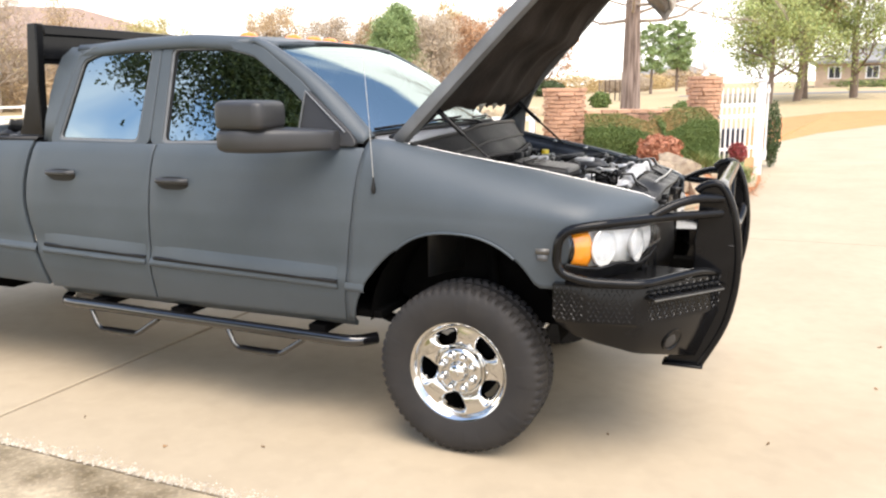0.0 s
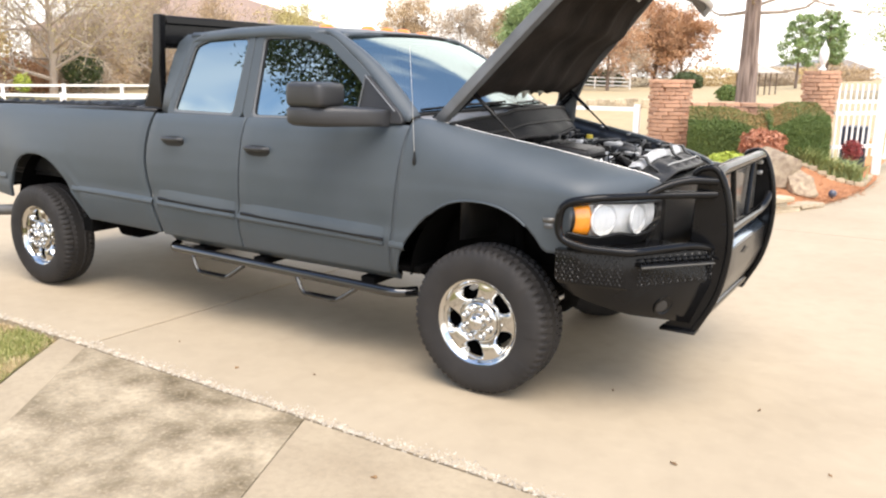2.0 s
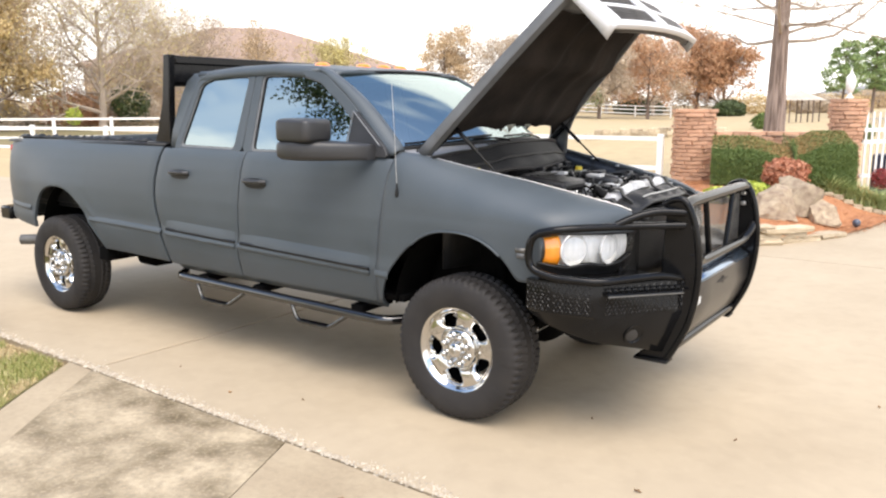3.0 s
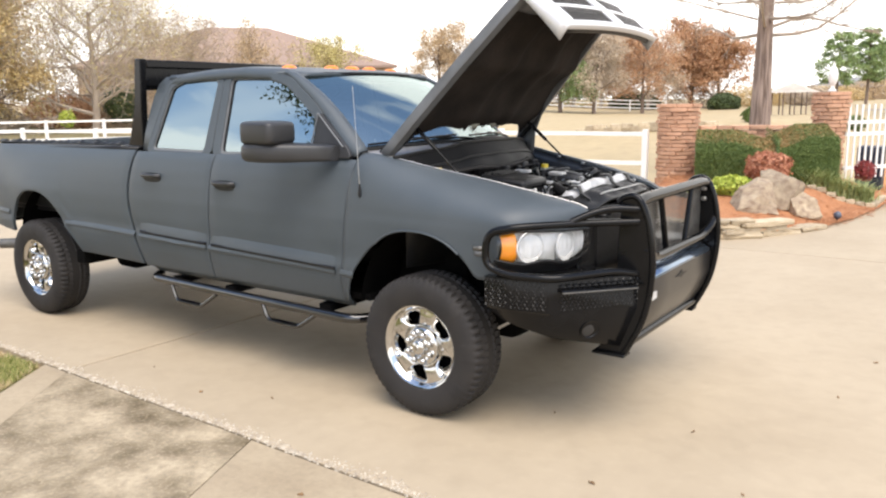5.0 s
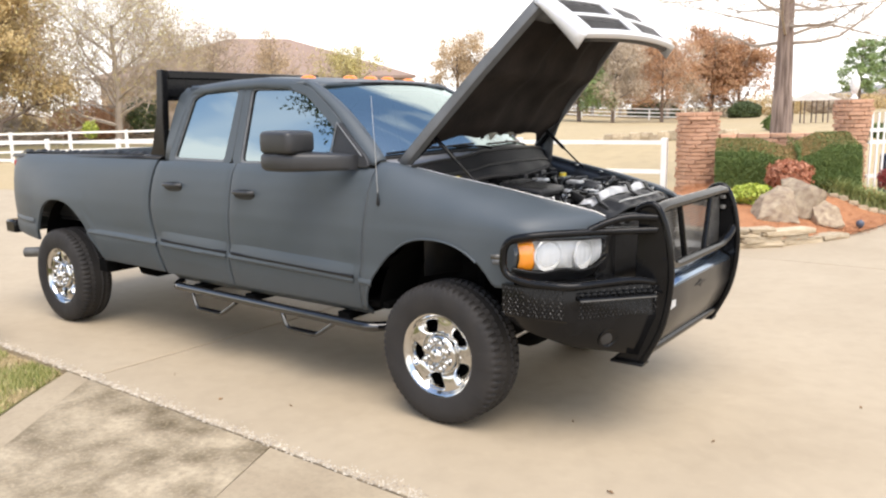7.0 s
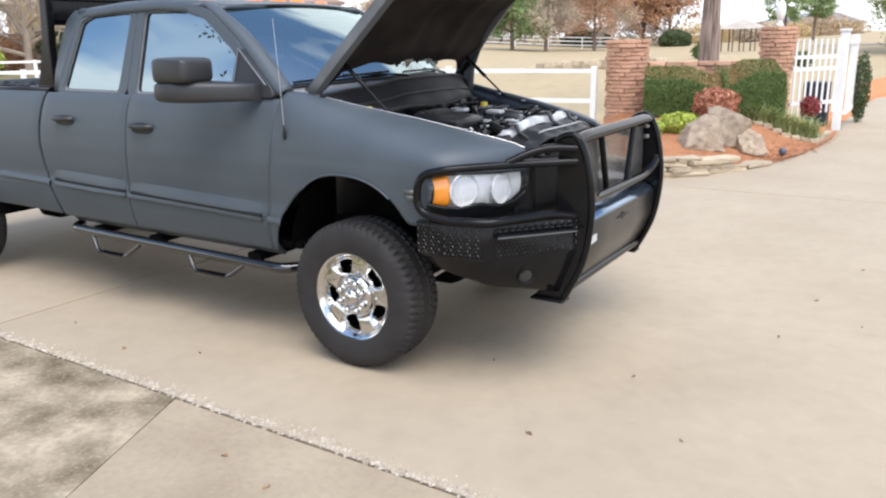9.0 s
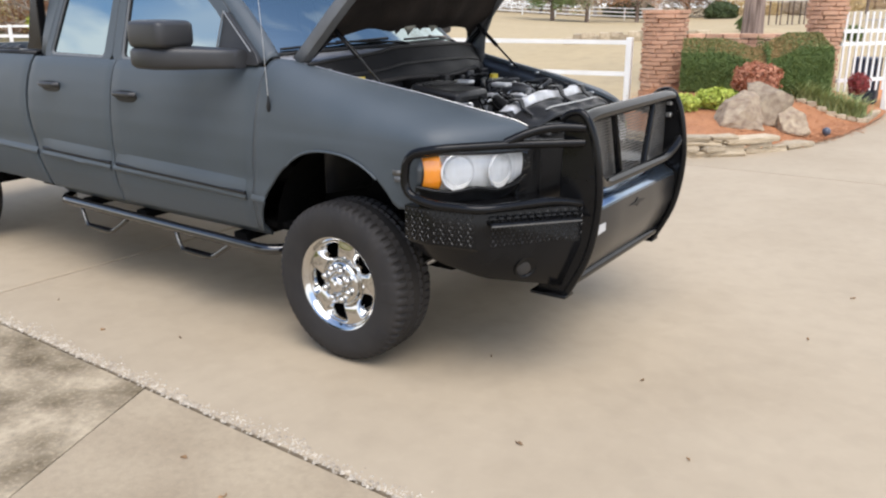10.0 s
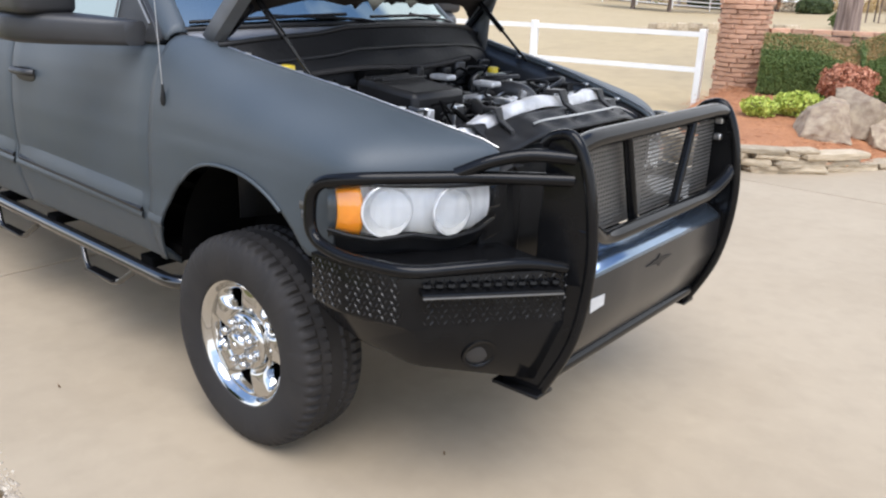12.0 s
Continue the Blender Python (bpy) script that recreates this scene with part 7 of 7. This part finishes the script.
# ---------------------------------------------------------------- trees
def tree(x, y, h, trunk, spread, seed, levels=4, leaves=None, leaf_n=0, leaf_size=0.12, label="", base=None, bark=None, first=0.28, droop=0.0, twig=True, nseg=5, sides=5, lean=0.0, kids=1.0):
    """A branching tree: tapered trunk and limbs in one mesh, and a crown of twigs or leaves."""
    t_ = empty("tree", label or "bare grey winter tree beyond the fence", "tree", "", (x, y, rise(x, y) - 0.1 if base is None else base))
    r = random.Random(seed)
    v, f, tips = [], [], []

    def limb(p, d, length, rad, lev):
        pts, rr = [p], [rad]
        n_ = nseg + 1 if lev == 0 else nseg
        for i in range(n_):
            d2 = d + Vector((r.gauss(0, 1), r.gauss(0, 1), r.gauss(0, 0.7))) * (0.05 if lev == 0 else 0.16)
            d = (d2 + Vector((0, 0, 0.04 - droop * (lev > 0)))).normalized()
            p = p + d * length / n_
            pts.append(p)
            rr.append(rad * (1 - (0.75 if lev else 0.68) * (i + 1) / n_))
        vv, ff = tube_data(pts, rr, 8 if lev == 0 else sides if lev < 3 else 3, len(v), False)
        v.extend(vv)
        f.extend(ff)
        if lev >= levels:
            tips.append((pts[-1], d))
            tips.append((pts[-2], d))
            return
        many = int((9 if lev == 0 else 5 if lev == 1 else 4) * (kids if lev < 3 else 1))
        for k_ in range(many):
            u = lerp(first if lev == 0 else 0.25, 1.0, (k_ + r.random() * 0.6) / many)
            i = min(len(pts) - 2, int(u * (len(pts) - 1)))
            q = pts[i].lerp(pts[i + 1], u * (len(pts) - 1) - i) if u < 1 else pts[-1]
            a = 2.4 * k_ + r.uniform(-0.5, 0.5) + seed
            side = d.orthogonal().normalized()
            side = (Matrix.Rotation(a, 3, d) @ side)
            w = (1 - 0.35 * u) * spread if lev == 0 else 0.62
            nd = (d * (0.55 if lev else 0.42) + side * (0.85 if lev else 1.0) + Vector((0, 0, 0.22 - droop))).normalized()
            limb(q, nd, (h * 0.46 * w if lev == 0 else length * w) * r.uniform(0.75, 1.15), max(0.008, rr[min(i, len(rr) - 1)] * (0.50 if lev == 0 else 0.62)), lev + 1)

    limb(Vector((0, 0, 0)), Vector((lean, 0, 1)).normalized(), h * 0.86, trunk, 0)
    put("trunk", v, f, bark or BARK, t_, smooth=70)
    if leaves:
        spots = []
        for _ in range(leaf_n):
            p, d = r.choice(tips)
            o = Vector((r.gauss(0, 1), r.gauss(0, 1), r.gauss(0, 0.8)))
            spots.append((p + o * h * 0.035, o.normalized()))
        leaf_cloud("crown", spots, leaf_size, leaves, t_, seed, 0.3)
    return t_


def fine(x, y, h, w, seed, material, n, size, label, base=None, trunk=0.12, bark=None):
    return tree(x, y, h, trunk, w, seed, 3, material, n, size, label, base, bark)


# tall bare cypress behind the wall
cy = empty("cypress_tree", "tall bare cypress with a straight fluted trunk", "tree", "", (-1.56, 12.75, rise(-1.56, 12.75) - 0.1))
cy.scale = (0.62, 0.62, 0.76)
r = random.Random(77)
v, f = [], []
prof = [(0, 0.56), (0.5, 0.46), (1.0, 0.39), (1.8, 0.325), (3.0, 0.280), (4.6, 0.235), (6.4, 0.21), (9, 0.18), (11.5, 0.10), (13.5, 0.035)]
for z, rad in prof:
    for k in range(28):
        a = 2 * math.pi * k / 28
        w = rad * (1 + 0.10 * math.sin(7 * a + 0.4 * z) * max(0.2, 1 - z / 4) + 0.05 * noise.noise(Vector((math.cos(a) * 2, math.sin(a) * 2, z))))
        v.append((w * math.cos(a), w * math.sin(a), z))
f = grid_faces(len(prof), 28, False, True)
put("trunk", v, f, CYPRESS, cy, smooth=70)
v, f = [], []
for i in range(64):
    z = 4.0 + i * 0.11 + r.uniform(-0.12, 0.12)
    a = i * 2.4 + r.uniform(-0.4, 0.4)
    l_ = r.uniform(4.0, 6.8) * (1 - (z - 4.0) / 16)
    d = Vector((math.cos(a), math.sin(a), 0.10))
    pts, rr = [Vector((0.25 * d.x, 0.25 * d.y, z))], [r.uniform(0.036, 0.068) * (1 - z / 22)]
    for k in range(7):
        d = (d + Vector((r.gauss(0, 0.13), r.gauss(0, 0.13), r.gauss(0.03, 0.10)))).normalized()
        pts.append(pts[-1] + d * l_ / 7)
        rr.append(rr[0] * (1 - (k + 1) / 7.6))
    vv, ff = tube_data(pts, rr, 6, len(v), False)
    v += vv
    f += ff
    for k in range(1, 8):
        for _ in range(3):
            e = (d + Vector((r.gauss(0, 0.8), r.gauss(0, 0.8), r.gauss(0.1, 0.5)))).normalized()
            tl = r.uniform(0.3, 1.0)
            m_ = pts[k] + e * tl * 0.5 + Vector((0, 0, r.uniform(-0.08, 0.05)))
            vv, ff = tube_data([pts[k], m_, pts[k] + e * tl], [0.016, 0.011, 0.005], 4, len(v), False)
            v += vv
            f += ff
            for _ in range(2):
                e2 = (e + Vector((r.gauss(0, 0.7), r.gauss(0, 0.7), r.gauss(-0.1, 0.4)))).normalized()
                vv, ff = tube_data([m_, m_ + e2 * tl * 0.5], [0.009, 0.004], 3, len(v), False)
                v += vv
                f += ff
put("limb_mass", v, f, BARK_P, cy, smooth=70, kind="stuff")


# left side, beyond the fences
tree(-39.5, 14.5, 7.0, 0.26, 1.0, 101, 4, OLIVE, 27000, 0.10, "broad tree with thin olive and brown leaves", first=0.2)
tree(-44.5, 12.0, 8.0, 0.28, 1.0, 112, 4, TANLEAF, 24000, 0.10, "broad tree with dry tan leaves", first=0.2)
tree(-38.6, 20.5, 7.6, 0.24, 1.65, 102, 5, YELLEAF, 15000, 0.055, "bare forking tree with a few yellow leaves", bark=BARK_P, first=0.05, kids=1.5)
tree(-43.0, 26.7, 5.8, 0.2, 1.1, 103, 5, TANLEAF, 6000, 0.06, "bare grey winter tree beyond the fence", bark=BARK_P, first=0.18, kids=1.3)
tree(-41.2, 29.1, 6.6, 0.2, 1.0, 104, 5, TANLEAF, 4000, 0.06, "bare grey winter tree beyond the fence", bark=BARK_P, first=0.18, kids=1.3)
tree(-39.5, 33.0, 5.6, 0.18, 1.1, 105, 5, TANLEAF, 6000, 0.08, "bare tree with some tan leaves", bark=BARK_P, first=0.15)
tree(-37.0, 37.0, 5.2, 0.16, 1.1, 107, 4, YELLEAF, 8000, 0.08, "small tree with yellowing leaves", first=0.15)
tree(-52.0, 22.0, 7.5, 0.25, 1.0, 106, 4, TANLEAF, 14000, 0.11, "tree with dry tan leaves", first=0.2)
bush("evergreen_shrub", "dark green shrub under the trees", "shrub", (-38.4, 22.2, 1.75), (1.2, 1.0, 1.0), 3000, 0.09, OAKDARK, 108)
bush("yellow_shrub", "yellow-green shrub under the trees", "shrub", (-37.6, 18.3, 1.1), (0.38, 0.38, 0.45), 900, 0.07, LIME, 109)
for i, (x, y, rx, rz, m) in enumerate(((-47, 17.5, 4, 1.3, TANLEAF), (-43, 21, 3, 1.2, RUST), (-42.5, 24, 3.5, 1.4, TWIG), (-41, 31, 4, 1.4, TANLEAF), (-38.5, 36, 4, 1.3, TWIG), (-56, 12, 6, 1.8, TANLEAF), (-35, 42, 4, 1.5, OLIVE), (-43.5, 31, 4.5, 2.3, TWIG), (-41.5, 35.5, 4.5, 2.3, TANLEAF), (-40.5, 40, 4.5, 2.2, TWIG), (-45.5, 27, 4, 2.2, TANLEAF), (-46, 13.5, 4.5, 1.5, TANLEAF), (-44, 9.5, 4, 1.6, TWIG), (-49, 15, 4.5, 1.8, RUST), (-42, 16.5, 2.6, 0.8, TWIG), (-60, 10, 7, 3.4, TWIG), (-60, 20, 7, 3.6, TANLEAF), (-58, 28, 6, 3.4, TWIG), (-60, 2, 6, 3.2, TANLEAF))):
    bush("brown_thicket", "brown leafless thicket under the trees", "shrub", (x, y, rise(x, y) + rz * 0.7), (rx, 1.6, rz), 7000, 0.085, m, 110 + i)

# middle, behind the far paddock
for i, (x, y, h, m, n_, sz, lb) in enumerate((
    (-36.2, 82.4, 7.6, TWIG, 16000, 0.11, "grey-brown bare tree across the field"), (-40.5, 84, 7.5, TWIG, 14000, 0.11, "grey-brown bare tree across the field"),
    (-30.2, 81.7, 7.6, TWIG, 18000, 0.11, "pale twiggy bare tree across the field"), (-28.5, 91, 8.6, RUST, 22000, 0.15, "oak with rust-red leaves"),
    (-25.6, 92.5, 7.2, RUST, 14000, 0.15, "oak with rust-red leaves"), (-35.5, 88.2, 8.8, OLIVE, 13000, 0.15, "tree with thin olive leaves"),
    (-45.0, 86, 8.0, TANLEAF, 14000, 0.14, "tree with dry tan leaves"), (-50.0, 82, 8.0, TWIG, 12000, 0.12, "grey-brown bare tree across the field"),
    (-55.0, 76, 8.2, TANLEAF, 12000, 0.14, "tree with dry tan leaves"))):
    tree(x, y, h, 0.24, 1.15, 200 + i, 4, m, n_, sz, lb, bark=BARK_P if m is TWIG else BARK, nseg=4, sides=4, first=0.16)
for i, (x, y, rx, rz, m) in enumerate(((-24.5, 102, 5, 1.6, OLIVE), (-18, 110, 6, 1.4, OLIVE), (-32, 96, 7, 1.8, TWIG), (-42, 94, 7, 2.0, OLIVE), (-50, 88, 7, 2.0, TWIG), (-23.3, 87, 1.6, 1.1, OAKDARK), (-33.5, 86, 3, 1.2, OAKDARK), (-12, 118, 6, 1.6, TANLEAF), (-16, 96, 3, 1.2, TWIG))):
    bush("distant_thicket", "brown and olive thicket along the field's far side", "thicket", (x, y, rise(x, y) + rz * 0.6), (rx, 2.5, rz), 6000, 0.13, m, 300 + i)
tree(-31.6, 63.0, 8.3, 0.22, 0.62, 220, 4, PINE, 30000, 0.115, "dense green evergreen tree", first=0.12)
tree(-28.9, 64.5, 6.8, 0.2, 1.0, 221, 4, TWIG, 12000, 0.10, "grey-brown bare tree across the field", first=0.15)
tree(-26.5, 70.5, 7.4, 0.2, 1.0, 222, 4, RUST, 9000, 0.10, "thin tree with faded rust leaves", first=0.15)


def pine(x, y, h, seed, label, m=None):
    p = empty("pine_tree", label, "tree", "pines across the road", (x, y, rise(x, y)))
    r = random.Random(seed)
    v, f = tube_data([(0, 0, 0), (0.05, 0, h * 0.5), (0, 0.05, h * 0.97)], [h * 0.022, h * 0.016, 0.03], 8)
    spots = []
    for i in range(30):
        t = lerp(0.30, 0.98, i / 29)
        a = i * 2.4 + r.uniform(-0.4, 0.4)
        l_ = h * 0.27 * (1.05 - abs(t - 0.55)) * r.uniform(0.55, 1.1)
        e = Vector((math.cos(a) * l_, math.sin(a) * l_, h * t + l_ * 0.25))
        vv, ff = tube_data([(0, 0, h * t), (e.x * 0.5, e.y * 0.5, h * t + l_ * 0.08), e], [0.05, 0.035, 0.015], 4, len(v), False)
        v, f = v + vv, f + ff
        for _ in range(150):
            o = Vector((r.gauss(0, 1), r.gauss(0, 1), r.gauss(0, 0.55)))
            spots.append((e * 1.0 + o * l_ * 0.20 - Vector((e.x, e.y, 0)) * r.uniform(0, 0.45), o.normalized()))
    put("trunk", v, f, BARK, p, smooth=70)
    leaf_cloud("crown", spots, h * 0.022, m or PINE, p, seed, 0.2)
    return p


pine(-10.1, 75.0, 6.3, 401, "green pine with an open crown")
pine(-8.2, 79.3, 6.6, 402, "slender green pine with an open crown")
pine(-12.5, 120, 7, 403, "green pine with an open crown")
tree(0.8, 47.9, 6.4, 0.2, 1.0, 404, 4, OAKLIGHT, 13000, 0.09, "spreading live oak with green leaves", first=0.2)
tree(2.4, 50.9, 8.2, 0.26, 1.0, 405, 4, OAKLIGHT, 15000, 0.10, "spreading live oak with green leaves", first=0.2)
tree(2.9, 54.0, 8.8, 0.24, 0.9, 406, 4, RUST, 9000, 0.10, "oak with thinning rust leaves")
tree(5.8, 53.7, 8.4, 0.26, 1.0, 407, 4, OAKLIGHT, 14000, 0.10, "spreading live oak with green leaves", first=0.2)
# evergreen behind the camera, mirrored in the side windows
tree(-10.0, -16.0, 10.5, 0.35, 1.05, 410, 4, OAKDARK, 200000, 0.075, "dense dark evergreen oak on the lawn", first=0.16)

# ---------------------------------------------------------------- houses and gazebo
def hip_house(name, label, x, y, turn, w, d, wall_h, roof_h, ridge, wallm, roofm, wins, over=0.5):
    """A one-storey house with a hipped roof, windows set in its front."""
    hs = empty(name, label, "house", "", (x, y, rise(x, y)))
    hs.rotation_euler = (0, 0, radians(turn))
    box("wall", (-w / 2, -d / 2, -0.3), (w / 2, d / 2, wall_h), wallm, hs, bevel=0)
    a, b = w / 2 + over, d / 2 + over
    put("roof", [(-a, -b, wall_h), (a, -b, wall_h), (a, b, wall_h), (-a, b, wall_h), (-ridge / 2, 0, wall_h + roof_h), (ridge / 2, 0, wall_h + roof_h), (-a, -b, wall_h - 0.2), (a, -b, wall_h - 0.2), (a, b, wall_h - 0.2), (-a, b, wall_h - 0.2)],
        [(0, 1, 5, 4), (1, 2, 5), (2, 3, 4, 5), (3, 0, 4), (0, 6, 7, 1), (1, 7, 8, 2), (2, 8, 9, 3), (3, 9, 6, 0), (6, 9, 8, 7)], roofm, hs, smooth=0)
    for u, z, ww, hh in wins:
        wi = box("window", (u - ww / 2 - 0.08, -d / 2 - 0.05, z - 0.08), (u + ww / 2 + 0.08, -d / 2 + 0.02, z + hh + 0.08), WHITE, hs, bevel=0)
        for q in (-1, 1):
            box("pane", (u + q * ww / 4 - ww / 4 + 0.03, -d / 2 - 0.07, z), (u + q * ww / 4 + ww / 4 - 0.03, -d / 2 - 0.045, z + hh), PANE, wi, bevel=0)
    return hs


h1 = hip_house("brick_house", "large tan brick house with a brown hipped roof behind trees", -52.0, 42.5, 49, 24, 13, 3.6, 3.5, 5, HOUSEBRICK, ROOF, ((-8, 1, 1.6, 1.8), (-4, 1, 1.6, 1.8), (2, 1, 1.6, 1.8), (7, 1, 1.6, 1.8), (10.5, 1, 1.4, 1.8)))
h2 = hip_house("suburban_house", "tan brick house with a grey roof and white dormer", 14.5, 77, -4, 20, 9, 1.9, 1.6, 12, HOUSEBRICK, ROOF_G, ((-8.5, 0.5, 0.9, 0.9), (-5.6, 0.5, 0.9, 0.9), (3.5, 0.5, 1.0, 0.9), (7.3, 0.5, 0.9, 0.9)))
box("garage_door", (-3.6, -4.62, 0), (-1.4, -4.48, 1.5), PANE, h2, bevel=0)
dm = box("dormer", (-4.6, -3.6, 2.0), (-3.2, -1.6, 3.0), WHITE, h2, bevel=0)
box("dormer_window", (-4.3, -3.68, 2.2), (-3.5, -3.58, 2.8), PANE, dm, bevel=0)
put("dormer_roof", [(-4.8, -3.8, 2.97), (-3.0, -3.8, 2.97), (-3.9, -3.8, 3.6), (-4.8, -1.2, 2.97), (-3.0, -1.2, 2.97), (-3.9, -1.2, 3.6)], [(0, 1, 2), (3, 5, 4), (0, 2, 5, 3), (1, 4, 5, 2)], ROOF_G, dm, smooth=0)
bush("house_hedge", "low clipped hedge before the house", "hedge", (11, 70.5, rise(11, 70.5) + 0.25), (6, 0.6, 0.35), 4000, 0.08, HEDGE, 501)
h3 = hip_house("far_house", "low distant house with a grey roof", -16, 135, 0, 14, 8, 2.0, 1.4, 8, HOUSEBRICK, ROOF_G, ((-5, 0.9, 1.5, 1.2), (4, 0.9, 1.5, 1.2)))

gz = empty("gazebo", "small open gazebo with a pale pyramid roof", "gazebo", "", (-9.5, 54.4, rise(-9.5, 54.4)))
for x in (-1.1, -0.37, 0.37, 1.1):
    for y in (-1.1, 1.1):
        box("post", (x - 0.04, y - 0.04, 0), (x + 0.04, y + 0.04, 1.55), BARK, gz, bevel=0)
put("roof", [(-1.5, -1.5, 1.5), (1.5, -1.5, 1.5), (1.5, 1.5, 1.5), (-1.5, 1.5, 1.5), (0, 0, 2.2)], [(0, 1, 4), (1, 2, 4), (2, 3, 4), (3, 0, 4), (3, 2, 1, 0)], ROOF_T, gz, smooth=0)
for x, y, sz in ((-4.6, 24.5, 0.28), (-2.4, 25.5, 0.26), (-2.6, 33, 0.34)):
    bush("small_shrub", "small clipped green shrub on the lawn", "shrub", (x, y, rise(x, y) + sz * 0.8), (sz * 1.3, sz, sz), 900, 0.07, HEDGE, int(x * -10))
ledge = empty("rock_ledge", "low ledge of tan stones on the lawn", "stone ledge")
for i in range(16):
    x = -9.4 + 0.30 * i
    stone(ledge, x, 21.0 + 0.05 * i, rise(x, 21) + 0.10 + 0.04 * (i % 3), 0.42, 0.4, 0.22 + 0.06 * ((i * 5) % 3), (i * 23) % 30, i)

# ---------------------------------------------------------------- leaves and specks on the concrete
def leaf_on_ground(x, y, size, turn, k):
    v = []
    for i in range(9):
        t = i / 8
        w = size * 0.38 * math.sin(math.pi * t) ** 0.8 * (1 + 0.25 * math.sin(9 * t + k))
        v += [((t - 0.5) * 2 * size, w, 0.010 * math.sin(3 * t + k) ** 2 + 0.004), ((t - 0.5) * 2 * size, 0, 0.004), ((t - 0.5) * 2 * size, -w, 0.012 * math.cos(2 * t + k) ** 2 + 0.004)]
    o = put("fallen_leaf", v, grid_faces(9, 3), LEAFBROWN, None, smooth=60, thick=0.0015)
    o.matrix_basis = pose(x, y, 0.001, 0, 0, turn)
    return tagged(o, "curled dry brown leaf on the concrete", "leaf", "fallen leaves")


LEAFBROWN = mat("dry_leaf", (0.25, 0.15, 0.075), 0.9, var=0.5, scale=40, rnd=0.35)
for i, (x, y, sz) in enumerate(((1.146, -1.167, 0.022), (0.433, -2.089, 0.022), (0.62, -0.52, 0.015), (1.35, -0.35, 0.022), (1.9, 0.6, 0.025), (2.0, 1.4, 0.03), (2.3, 1.0, 0.022), (-0.9, -1.25, 0.022), (-1.35, -1.42, 0.025), (1.75, -0.9, 0.02), (2.5, 0.2, 0.02), (-2.0, -1.3, 0.02), (0.1, -2.0, 0.03), (1.15, -2.1, 0.03), (2.2, 2.3, 0.025), (3.0, 2.2, 0.025))):
    leaf_on_ground(x, y, sz * 0.5 if i > 1 else sz * 0.8, i * 77, i)
